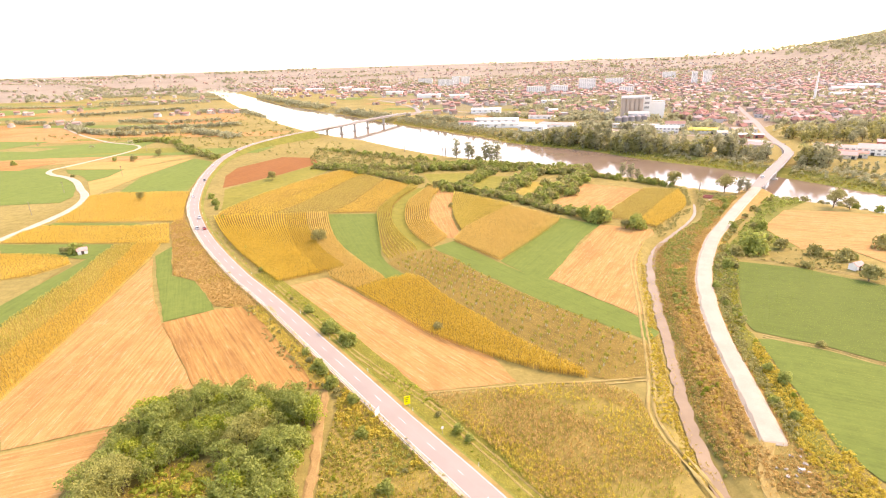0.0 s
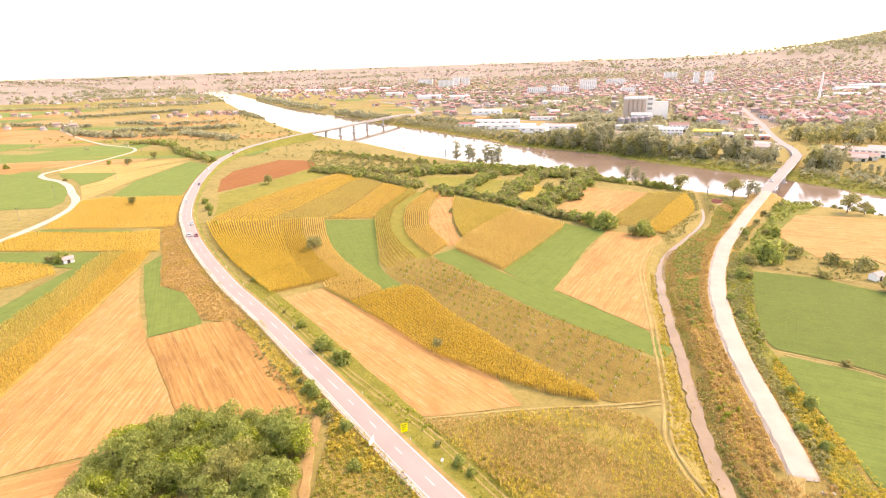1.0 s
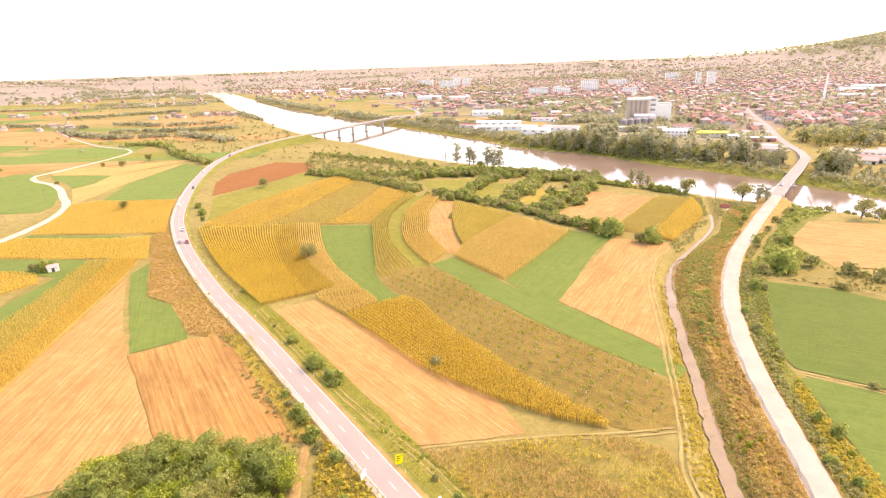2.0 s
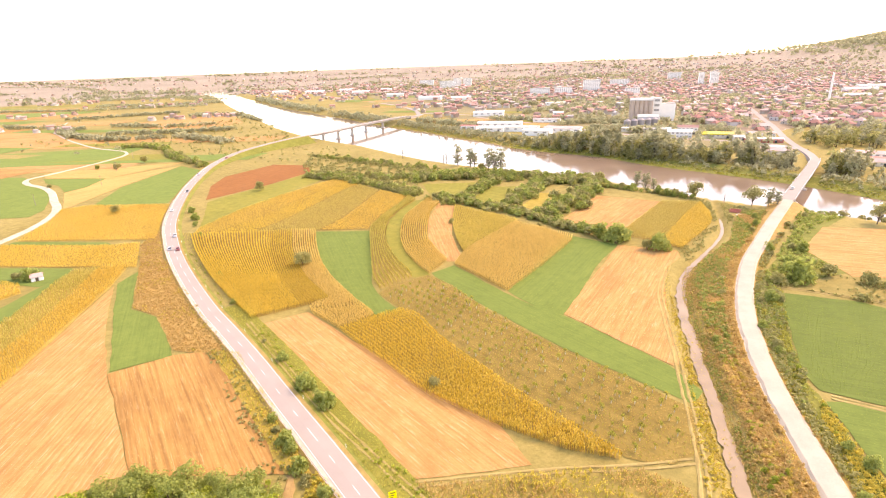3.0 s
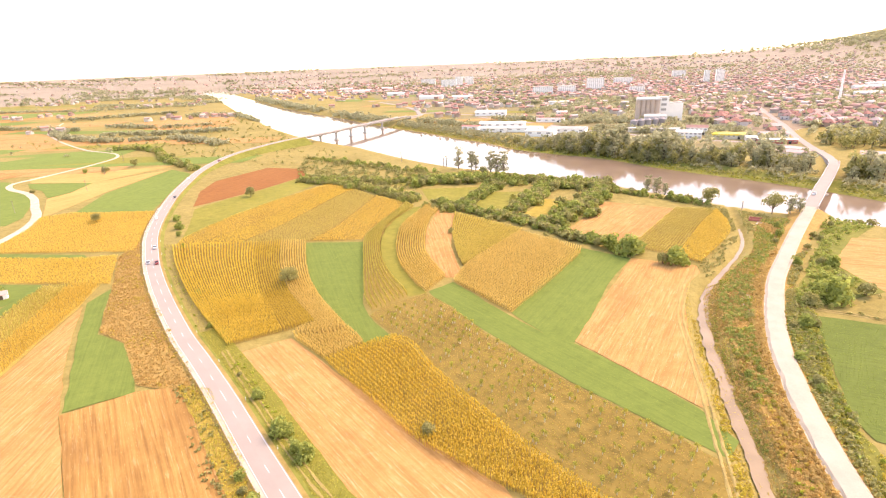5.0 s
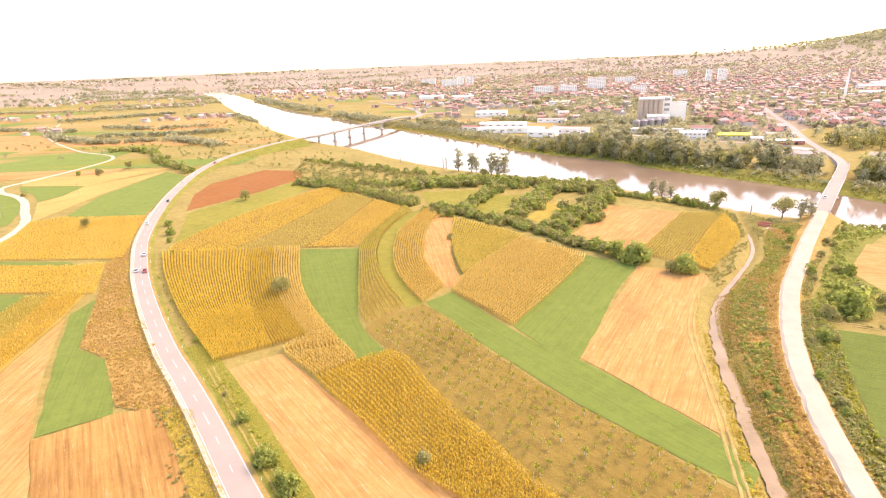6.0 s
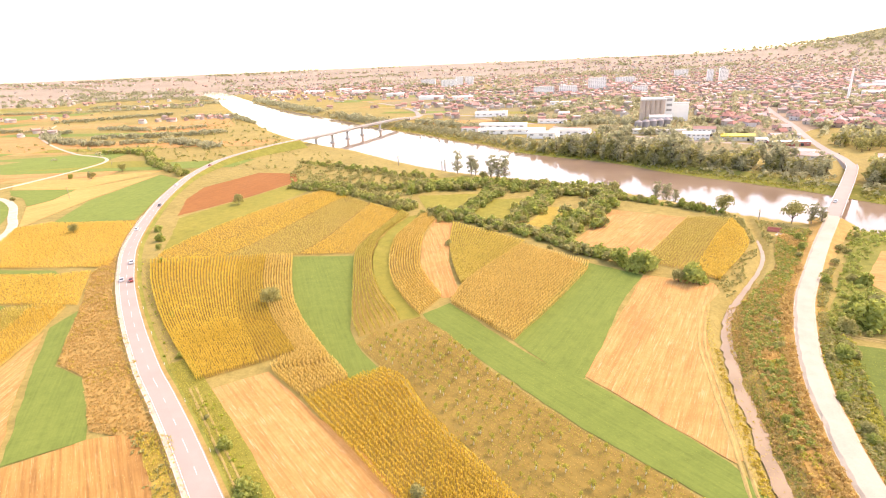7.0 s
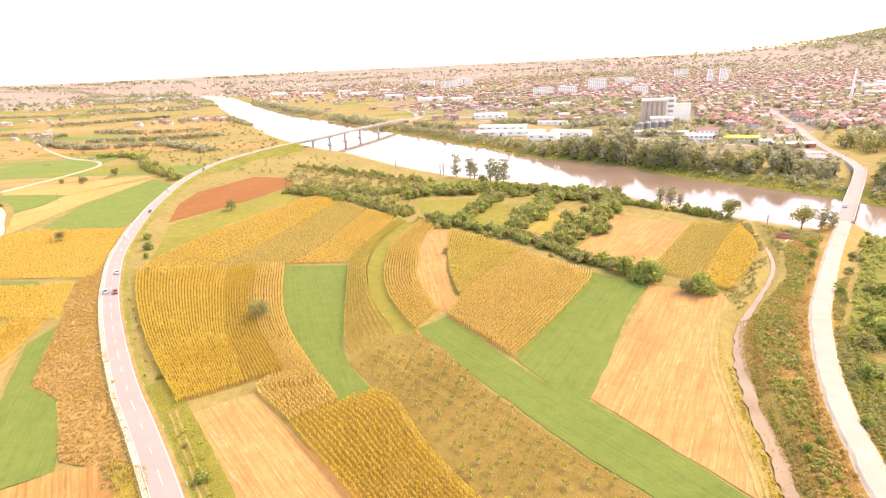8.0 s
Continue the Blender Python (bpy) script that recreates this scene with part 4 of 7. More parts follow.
bm = ribbon(LANE, [(-1.25, -0.3), (-1.0, 0.08), (1.0, 0.08), (1.25, -0.3)], 0.2)
for i, v in enumerate(bm.verts):
    p = LANE[i // 4]
    v.co.x, v.co.y = p.x + (v.co.x - p.x) * LANE_HALF[i // 4], p.y + (v.co.y - p.y) * LANE_HALF[i // 4]
lane = part("lane", bm, M_GRAVEL)
tagged(lane, "winding pale gravel lane across the plain", "lane", kind="structure")


def ruts(pts, label):
    line = spline(pts, 2.5)
    for o in (-0.8, 0.8):
        tagged(part("farm_track", ribbon(line, [(o - 0.45, -0.15), (o - 0.2, 0), (o + 0.2, 0), (o + 0.45, -0.15)], 0.35), M_TRACK), label, "farm track", kind="structure")


ruts([(-78, 208, 0.16), (-42, 160, 0.16), (-21, 135.5, 0.16), (-10, 123.5, 0.16), (-2, 113, 0.16), (7, 101, 0.16), (16, 88, 0.16), (40, 55, 0.16)], "worn wheel track beside the main road")
ruts([(92, 253, 0.2), (79, 227, 0.2), (72, 202, 0.2), (66.5, 180, 0.2), (62.5, 165, 0.2), (58, 148, 0.2), (53, 131, 0.2), (48.5, 118, 0.2), (48.5, 107, 0.2), (51, 95, 0.2), (53, 80, 0.2)], "worn wheel track along the creek")
tagged(part("path", ribbon(spline([(-40, 131, 0.16), (-38.6, 124, 0.16), (-37.2, 112, 0.16), (-35.4, 100, 0.16), (-34.4, 90, 0.16), (-33, 70, 0.16)], 2), [(-1.1, -0.2), (-0.6, 0), (0.6, 0), (1.1, -0.2)], 1.3), M_REDPATH), "bare reddish earth path beside the small wood", "path", kind="structure")
ruts([(-11, 127.3, 0.17), (17, 130.4, 0.17), (39, 131.6, 0.17), (52, 133, 0.17)], "faint field path above the weeds")
ruts([(98, 156, 0.17), (112, 147.5, 0.17), (124, 137, 0.17), (160, 109, 0.17)], "narrow field path between green crops")
ruts([(117.5, 235, 0.9), (122, 232, 0.4), (128, 227, 0.17), (144, 218, 0.17), (160, 206, 0.17), (185, 188, 0.17)], "dirt path to the small hut")

# ---- bridges ----
FAR_DECK = [(-187, 710, 8.0), (-172, 735, 8.2), (-158, 763, 8.4), (-145, 797, 8.4), (-131, 832, 8.3), (-112, 880, 7.8), (-94, 928, 6.8), (-78, 972, 4.5)]


def bridge(line, half, piers, depth, label, bed):
    """A beam bridge on hammerhead piers, with kerbs and railings."""
    root = new("bridge")
    root.location = line[0]
    tagged(root, label, "bridge")
    off = Vector(line[0])
    pts = [p - off for p in spline(line, 6)]
    part("deck", ribbon(pts, [(-half, -0.35), (-half, 0.12), (-half + 0.9, 0.12), (-half + 0.95, 0), (half - 0.95, 0), (half - 0.9, 0.12), (half, 0.12), (half, -0.35), (-half, -0.35)]), M_ASPHALT, root, "pale road deck")
    for o in (-half * 0.55, half * 0.55):
        part("girder", ribbon(pts, [(o - 0.6, -0.36), (o - 0.6, -depth), (o + 0.6, -depth), (o + 0.6, -0.36), (o - 0.6, -0.36)]), M_CONCRETE, root)
    nor = sides(pts)
    for sgn in (-1, 1):
        o = sgn * (half - 0.2)
        rail = part("railing", ribbon(pts, [(o - 0.05, 1.0), (o - 0.05, 1.1), (o + 0.05, 1.1), (o + 0.05, 1.0), (o - 0.05, 1.0)]), M_STEEL, root, "pale steel railing")
        part("lower_rail", ribbon(pts, [(o - 0.03, 0.55), (o - 0.03, 0.63), (o + 0.03, 0.63), (o + 0.03, 0.55), (o - 0.03, 0.55)]), M_STEEL, rail)
        post = None
        for p, n in list(zip(pts, nor))[::1]:
            if post is None:
                bm = bmesh.new()
                box(bm, -0.06, 0.06, -0.06, 0.06, 0, 1.02)
                post = part("post", bm, M_STEEL, rail)
                me = post.data
            else:
                post = part("post", me, None, rail)
            post.location = p + n * o + Vector((0, 0, 0.1))
    for (px, py) in piers:
        k = min(range(len(pts)), key=lambda i: (pts[i] + off - Vector((px, py, pts[i].z + off.z))).length)
        n = nor[k]
        yaw = math.atan2(n.y, n.x)
        top = pts[k].z - depth
        base = bed - off.z
        pier = new("pier")
        pier.parent = root
        pier.matrix_basis = pose(pts[k].x, pts[k].y, 0, 0, 0, math.degrees(yaw))
        bm = bmesh.new()
        bmesh.ops.create_cone(bm, cap_ends=True, segments=16, radius1=1.25, radius2=1.1, depth=top - base - 1.2, matrix=Matrix.Translation((0, 0, (top - 1.2 + base) / 2)) @ Matrix.Diagonal((1.6, 1, 1, 1)))
        part("shaft", bm, M_CONCRETE, pier)
        bm = bmesh.new()
        v = box(bm, -half * 0.75, half * 0.75, -0.9, 0.9, top - 1.2, top)
        for q in v[:4]:
            q.co.x *= 0.5
        part("pier_cap", bm, M_CONCRETE, pier)
        bm = bmesh.new()
        v = box(bm, -3.4, 3.4, -1.9, 1.9, base, base + 2.2)
        for q in v[4:]:
            q.co.x *= 0.9
            q.co.y *= 0.8
        part("footing", bm, M_CONCRETE, pier)
    for k, s in ((0, 1), (-1, -1)):
        n = nor[k]
        bm = bmesh.new()
        box(bm, -half, half, -1.0, 1.0, -0.3 - off.z - 1.5, pts[k].z - 0.36)
        ab = part("abutment", bm, M_CONCRETE, root)
        ab.matrix_basis = pose(pts[k].x, pts[k].y, 0, 0, 0, math.degrees(math.atan2(n.y, n.x)))
    return root


bridge(FAR_DECK, 5.0, [(-172, 735), (-158, 763), (-145, 797), (-131, 832), (-112, 880)], 2.2, "long pale concrete road bridge on river piers", -5.0)
NEAR_DECK = [(199, 347, 3.4), (225.5, 380.5, 4.2), (257.5, 421, 4.3), (286, 458.5, 3.8), (296, 474, 3.2)]
bridge(NEAR_DECK, 3.7, [(214, 368), (238, 399), (262, 429), (282, 455)], 1.6, "pale concrete road bridge to the town", -5.5)


def street(pts, half, label, material=M_ASPHALT):
    ob = part("street", ribbon(spline(pts, 8), [(-half - 0.8, lambda p: -0.4), (-half, 0), (half, 0), (half + 0.8, lambda p: -0.4)]), material)
    return tagged(ob, label, "street", kind="structure")


street([(296, 474, 3.2), (305, 491, 2.2), (317, 515, 1.0), (334, 562, 0.25), (356, 618, 0.2), (378, 668, 0.2), (402, 722, 0.2), (441, 820, 0.2), (520, 1010, 0.2), (640, 1300, 0.2)], 3.3, "pale street from the bridge into the town")
street([(326, 535, 0.6), (322, 560, 0.2), (308, 590, 0.2), (280, 612, 0.2), (240, 645, 0.2), (180, 720, 0.2), (120, 830, 0.2), (40, 960, 0.2)], 4.0, "riverside street past the workshops")
street([(-78, 972, 4.5), (-66, 1010, 2.0), (-58, 1060, 0.3), (-30, 1060, 0.3), (30, 1000, 0.3), (120, 930, 0.3), (240, 830, 0.3)], 4.5, "pale street from the far bridge")
street([(-62, 1030, 1.0), (-80, 1150, 0.3), (-130, 1300, 0.3), (-230, 1500, 0.3), (-500, 2000, 0.3)], 4.0, "pale road along the far bank")
street([(60, 1500, 0.3), (143, 1371, 0.3), (244, 1175, 0.3), (324, 1040, 0.3), (420, 900, 0.3)], 4.0, "straight road at the edge of the town")
for k in range(9):
    street([(420 + k * 95, 780 + k * 60, 0.15), (470 + k * 150, 1100 + k * 110, 0.15), (560 + k * 215, 1700 + k * 160, 0.15)], 3.2, "residential street between houses")


# ---- trees and shrubs ----
def leaf_cloud(rng, lobes, count, size):
    """Leaf clumps over the skins of some rounded lobes: (centre, radii). Two triangles each, folded."""
    w = np.array([r[0] * r[1] + r[1] * r[2] + r[0] * r[2] for _, r in lobes])
    which = rng.choice(len(lobes), count, p=w / w.sum())
    C, R = np.array([c for c, _ in lobes])[which], np.array([r for _, r in lobes])[which]
    d = rng.normal(size=(count, 3))
    d /= np.linalg.norm(d, axis=1)[:, None]
    d[:, 2] = np.where(d[:, 2] < -0.55, -d[:, 2], d[:, 2])
    c = C + d * R * rng.uniform(0.84, 1.08, count)[:, None]
    n = d + rng.normal(0, 0.55, (count, 3))
    n /= np.linalg.norm(n, axis=1)[:, None]
    a = np.cross(n, rng.normal(size=(count, 3)))
    a /= np.linalg.norm(a, axis=1)[:, None]
    b = np.cross(n, a)
    s = size * rng.uniform(0.55, 1.35, count)[:, None]
    bend = n * s * 0.35
    V = np.stack([c - a * s + bend * 0.2, c - b * s * 0.6 - bend, c + a * s * 1.1, c + b * s * 0.6 - bend], 1).reshape(-1, 3)
    k = (np.arange(count) * 4)[:, None]
    F = np.concatenate([k + np.array([[0, 1, 2]]), k + np.array([[0, 2, 3]])])
    return V, F


def lobes_for(rng, n, radius, z0, z1, spread_=0.6, lobe=0.5):
    out = []
    for i in range(n):
        a, q = rng.uniform(0, 2 * math.pi), rng.uniform(0, 1) ** 0.6 * spread_ * radius
        z = rng.uniform(z0, z1)
        taper = 1 - 0.45 * abs((z - z0) / max(0.01, z1 - z0) - 0.4)
        r = radius * lobe * rng.uniform(0.75, 1.2)
        out.append(((math.cos(a) * q * taper, math.sin(a) * q * taper, z), (r, r * rng.uniform(0.85, 1.1), r * rng.uniform(0.7, 1.0))))
    return out


def make_tree(name, label, seed, height, radius, clear, leaves, size, leaf_mat, bark=M_BARK, lobes=9, limbs=6, category="tree", lobe=0.5):
    """A tapered, slightly bent trunk with limbs under a crown of many leaf clumps."""
    rng = np.random.default_rng(seed)
    root = new(name)
    tagged(root, label, category)
    lob = lobes_for(rng, lobes, radius, clear + radius * 0.35, height - radius * 0.35, 0.6 if lobe == 0.5 else 0.85, lobe)
    bm = bmesh.new()
    r = max(0.05, height * 0.022)
    p = Vector((0, 0, -0.2))
    for k in range(3):
        q = Vector((rng.normal(0, 0.02) * height, rng.normal(0, 0.02) * height, height * 0.72 * (k + 1) / 3))
        tube(bm, p, q, r * (1.25 - 0.3 * k), r * (0.95 - 0.3 * k), 6)
        p = q
    for i in range(limbs):
        c, _ = lob[i % len(lob)]
        z = min(max(clear * 0.7, height * 0.25), c[2])
        tube(bm, (0, 0, z * rng.uniform(0.75, 1.0)), c, r * 0.5, r * 0.12, 5)
    part("trunk", bm, bark, root)
    V, F = leaf_cloud(rng, lob, leaves, size)
    part("crown", np_mesh("crown", V, F, leaf_mat), None, root)
    return root


def make_shrub(name, label, seed, height, radius, leaves, size, leaf_mat, category="shrub"):
    rng = np.random.default_rng(seed)
    root = new(name)
    tagged(root, label, category)
    lob = lobes_for(rng, 8, radius, height * 0.1, height * 0.66, 0.62, 0.48)
    bm = bmesh.new()
    for i in range(4):
        c, _ = lob[i]
        tube(bm, (0.1 * i - 0.15, 0.05 * i, -0.15), c, 0.07, 0.02, 5)
    part("stem", bm, M_BARK, root)
    V, F = leaf_cloud(rng, lob, leaves, size)
    V[:, 2] = np.maximum(V[:, 2], 0.05)
    part("leaves", np_mesh("leaves", V, F, leaf_mat), None, root)
    return root


STOCK, USED = {}, set()


def stock(kind, *things):
    STOCK[kind] = list(things)


BULK = {}
CARRIAGEWAYS = [[(p.x, p.y) for p in line[::3]] for line in (MAIN, GRAVEL_ROAD)] + [[(p[0], p[1]) for p in NEAR_DECK]]


def put(kind, x, y, scale=1.0, group="", z=None, tall=1.0, rng=random, bulk=False):
    """Sets one of a kind at a place: the first time the thing itself, then copies of it."""
    i = rng.randrange(len(STOCK[kind]))
    ob = STOCK[kind][i]
    if "bush" in kind or kind == "sunny":        # roads stay clear
        spot = np.array([[x, y]])
        if min(seg_dist(spot, line)[0] for line in CARRIAGEWAYS) < 3.2 + 1.7 * scale:
            return None
    if z is None:
        z = float(land(np.array([[x, y]]))[0])
    if bulk:
        BULK.setdefault(group, []).append((ob, x, y, z, scale))
        return None
    m = pose(x, y, z, 0, 0, rng.uniform(0, 360)) @ Matrix.Diagonal((scale, scale, scale * tall, 1))
    if (kind, i) in USED:
        ob = copy_thing(ob, m)
    else:
        USED.add((kind, i))
        ob.matrix_basis = m
    if group:
        tagged(ob, group=group)
    return ob


stock("locust", *[make_tree("tree", "young green locust tree in a dense wood", 100 + i, 6.0, 2.9, 0.4, 900, 0.22, M_LEAF, lobes=24, lobe=0.36) for i in range(4)])
stock("willow", *[make_tree("willow_tree", "grey-green rounded willow in the wood", 120 + i, 7.5, 3.3, 0.5, 1100, 0.22, M_LEAF_WILLOW, lobes=14, lobe=0.45) for i in range(2)])
stock("sunny_tree", make_tree("tree", "young yellow-green tree in a dense wood", 110, 5.6, 2.6, 0.3, 800, 0.22, M_LEAF_BRIGHT, lobes=18, lobe=0.4))
stock("sunny", *[make_shrub("bush", "low yellow-green leafy bush on dry ground", 130 + i, 2.4, 1.6, 600, 0.19, M_LEAF_BRIGHT) for i in range(2)])
stock("bush", *[make_shrub("bush", "dense green bush with rounded leafy crown", 140 + i, 3.0, 1.9, 440, 0.29, (M_LEAF, M_LEAF, M_LEAF_OLIVE)[i]) for i in range(3)])
stock("dry_bush", *[make_shrub("bush", "olive-brown half-dry bush on the bank", 150 + i, 2.6, 1.8, 440, 0.24, (M_LEAF_OLIVE, M_LEAF_WILLOW)[i]) for i in range(2)])
stock("riverside", *[make_tree("tree", "tall leafy riverside tree", 160 + i, (20, 17, 21, 15)[i], (5.4, 6.2, 4.6, 6.4)[i], 0.6, 760, 0.72, (M_LEAF_OLIVE, M_LEAF_HAZED, M_LEAF_HAZED, M_LEAF_OLIVE)[i], lobes=22, lobe=0.4) for i in range(4)])
stock("poplar", *[make_tree("poplar_tree", "airy grey-green poplar on the river bank", 170 + i, 20, 4.9, 1.2, 2200, 0.36, M_LEAF_HAZED, M_BARK_PALE, lobes=40, limbs=14, lobe=0.3) for i in range(3)])
stock("field_tree", *[make_tree("tree", "lone round olive-green tree in the fields", 180 + i, 8.0, 4.1, 0.6, 1500, 0.34, M_LEAF_OLIVE, lobes=26, lobe=0.36) for i in range(2)])
stock("bank_tree", *[make_tree("tree", "spreading tree with a bare trunk at the water", 190 + i, 13, 6.2, 2.6, 1500, 0.42, M_LEAF_OLIVE, lobes=26, limbs=14, lobe=0.34) for i in range(2)])
dead = make_tree("bare_tree", "thin bare dead tree on the bank", 198, 14, 1.6, 4, 40, 0.3, M_LEAF_WILLOW, M_BARK_PALE, lobes=7, limbs=7)
stock("dead", dead)

rnd = random.Random(21)


def scatter_in(poly, gap, seed):
    r = random.Random(seed)
    A = np.array(poly, float)
    pts = []
    x0, x1, y0, y1 = A[:, 0].min(), A[:, 0].max(), A[:, 1].min(), A[:, 1].max()
    y = y0
    while y < y1:
        x = x0
        while x < x1:
            pts.append((x + r.uniform(-0.45, 0.45) * gap, y + r.uniform(-0.45, 0.45) * gap))
            x += gap
        y += gap
    P = np.array(pts)
    return P[inside(P, [tuple(p) for p in poly])]


# the small wood beside the road
WOOD = [(-85, 80), (-87, 91), (-89, 100), (-85, 104), (-88, 112), (-83, 122), (-76, 128), (-68, 129), (-54, 127), (-43, 128), (-39, 119), (-38, 104), (-36, 92), (-36, 80)]
for x, y in scatter_in(WOOD, 3.1, 4):
    k = rnd.random()
    bare = math.hypot((x + 64) / 9.0, (y - 92) / 11.0) < 1
    if bare:
        if k < 0.45:
            put("sunny", x, y, rnd.uniform(0.5, 0.9), "bushes in the clearing", rng=rnd)
    elif math.hypot(x + 53, y - 109) < 5.5 or math.hypot(x + 77, y - 92) < 5.5:
        put("willow", x, y, rnd.uniform(0.8, 1.1), "willows in the small wood", rng=rnd)
    else:
        put("locust" if rnd.random() < 0.86 else "sunny_tree", x, y, rnd.uniform(0.6, 1.22), "trees of the small wood", rng=rnd, bulk=y < 100)

# lone trees and shrubs in the fields
for kind, x, y, s in (("field_tree", -72.5, 263, 1.08), ("bush", -8.5, 164, 1.25), ("field_tree", -151, 431, 1.0), ("field_tree", -229, 373, 0.75), ("field_tree", -327, 584, 1.0), ("bush", -335, 549, 1.9), ("bush", -357, 553, 1.5), ("bush", -459, 545, 2.0), ("dry_bush", -345, 470, 1.4), ("bush", 82, 287, 1.9), ("bush", 78, 290, 1.6), ("bush", 73, 296, 1.5), ("bush", 69, 301, 1.4), ("bush", 96, 273, 1.6), ("bush", 91, 275, 1.5), ("dry_bush", -3.5, 330, 0.9), ("bush", -197, 257, 1.2), ("bush", -201, 257, 1.1), ("bush", -205, 257, 1.0), ("dry_bush", 112, 148.5, 0.7)):
    put(kind, x, y, s, z=0.0, rng=rnd)
# bushes along the main road
for x, y, s in ((-37.5, 157, 0.85), (-40, 159.5, 0.75), (-44.5, 142, 0.75), (-42, 138, 0.85), (-47.5, 146, 0.6), (-38.5, 132.5, 0.75), (-36, 129, 0.6), (-50, 150, 0.6), (-45, 164.5, 0.95), (-48, 168, 0.5), (-57, 181, 0.6), (-67, 193, 0.4), (-90, 225, 0.4), (-109, 256, 0.4), (-128, 284, 0.4), (-146, 318, 0.5), (-158, 338, 0.7), (-165, 352, 0.9), (-176, 372, 0.8), (-7, 118, 0.45), (-2, 111, 0.6), (1, 108, 0.4)):
    put("bush", x, y, s, "bushes along the main road", rng=rnd)
rn = sides(MAIN)
for k in sorted(rnd.sample(range(28, 120), 26)):
    q = MAIN[k] + rn[k] * rnd.uniform(5.4, 9.0)
    put("sunny", q.x, q.y, rnd.uniform(0.25, 0.5), "low bushes on the road bank", rng=rnd)


def hedge(line, width, gap, kinds, lo, hi, group, seed, tall=1.0, bulk=False):
    r = random.Random(seed)
    pts = spline([(x, y, 0) for x, y in line], gap)
    for p, n in zip(pts, sides(pts)):
        swell = 1 + 0.75 * noise.noise(Vector((p.x * 0.06, p.y * 0.06, seed * 3.7)))
        for k in range(max(1, round(width / gap))):
            o = r.gauss(0, 0.33) * width * swell
            x, y = p.x + n.x * o + r.uniform(-1.5, 1.5), p.y + n.y * o + r.uniform(-1.5, 1.5)
            size = r.uniform(lo, hi) * (0.55 + 0.45 * swell) * (1.3 if r.random() < 0.14 else 1.0)
            put(r.choice(kinds), x, y, size, group, tall=tall, rng=r, bulk=bulk)


hedge([(-128, 480), (-96, 466), (-70, 446), (-47, 424), (-28, 402)], 9, 2.1, ["bush", "dry_bush", "dry_bush"], 1.0, 1.6, "hedge above the yellow crops", 1, bulk=True)
hedge([(-128, 492), (-84, 480), (-53, 464), (-30, 462)], 14, 3.2, ["dry_bush", "bush"], 0.9, 1.5, "scrub behind the yellow crops", 21, bulk=True)
hedge([(-14, 393), (11, 369.4), (37, 347.6), (52, 326), (63, 310), (70, 304)], 8, 1.9, ["bush", "bush", "dry_bush"], 0.9, 1.5, "hedge along the meadows", 2, bulk=True)
hedge([(2.3, 380.7), (17.4, 413), (33.9, 450)], 9, 2.1, ["bush", "bush", "dry_bush"], 1.0, 1.6, "hedge between two meadows", 3, bulk=True)
hedge([(34, 367), (49.5, 395), (62, 418), (68, 438)], 9.5, 2.1, ["bush", "bush", "dry_bush"], 1.0, 1.7, "hedge beside the olive meadow", 4, bulk=True)
hedge([(54, 338), (66, 357), (77, 371.4), (90, 394), (104, 424)], 11, 2.1, ["bush", "bush", "dry_bush"], 1.1, 1.8, "hedge beside the pale stubble", 22, bulk=True)
hedge([(-30, 461), (-10, 460), (34, 459), (64, 449), (91, 438), (108, 430)], 17, 2.7, ["bush", "bush", "dry_bush"], 1.1, 2.0, "bushes on the river bank", 5, bulk=True)
hedge([(70, 430), (85, 425), (100, 426)], 14, 2.8, ["bush", "dry_bush"], 1.1, 1.9, "bushes at the head of the stubble", 23, bulk=True)
hedge([(-150, 592), (-96, 553), (-57, 522), (-20, 498)], 12, 4.2, ["bush", "dry_bush"], 0.8, 1.5, "bushes on the western river bank", 7, bulk=True)
hedge([(104, 412), (119, 400), (140, 383), (152, 371)], 4, 2.6, ["bush", "dry_bush"], 0.8, 1.3, "hedge at the water", 24, bulk=True)
hedge([(112, 414), (136, 386), (152, 366)], 5, 4.0, ["bush", "dry_bush"], 0.7, 1.2, "bushes at the water", 8)
hedge([(205, 336), (226, 315), (250, 286), (300, 230)], 4, 5.0, ["bush", "dry_bush"], 0.6, 1.3, "bushes on the eastern river bank", 9)
hedge([(-418, 701), (-402, 711), (-358, 682), (-313, 617), (-268, 569), (-234, 536)], 10, 6.0, ["bush", "dry_bush"], 1.4, 2.3, "hedge on the western plain", 10, bulk=True)

# trees at the water's edge
for kind, x, y, s in (("poplar", 2.5, 512, 0.98), ("poplar", 13.5, 503, 0.9), ("poplar", 17, 501, 0.8), ("poplar", 29, 489, 0.98), ("poplar", 34, 485, 0.9), ("poplar", 38.5, 480, 1.08), ("dry_bush", 23, 492, 1.7), ("dry_bush", 34, 488, 1.5), ("dead", -8, 524, 1.0), ("dead", -11, 527, 0.8), ("dead", -52, 560, 0.9), ("poplar", 132, 416, 0.72), ("poplar", 137, 412, 0.78), ("poplar", 141, 407, 0.6), ("dead", 90, 448, 0.6), ("field_tree", 154, 373, 1.25), ("bank_tree", 178, 347, 1.0), ("poplar", 187, 345, 0.62), ("poplar", 190, 342, 0.6), ("dead", 166, 356, 0.55), ("bank_tree", 221, 305, 0.95), ("bank_tree", 227, 300, 0.6)):
    put(kind, x, y, s, "trees at the near river bank", rng=rnd)

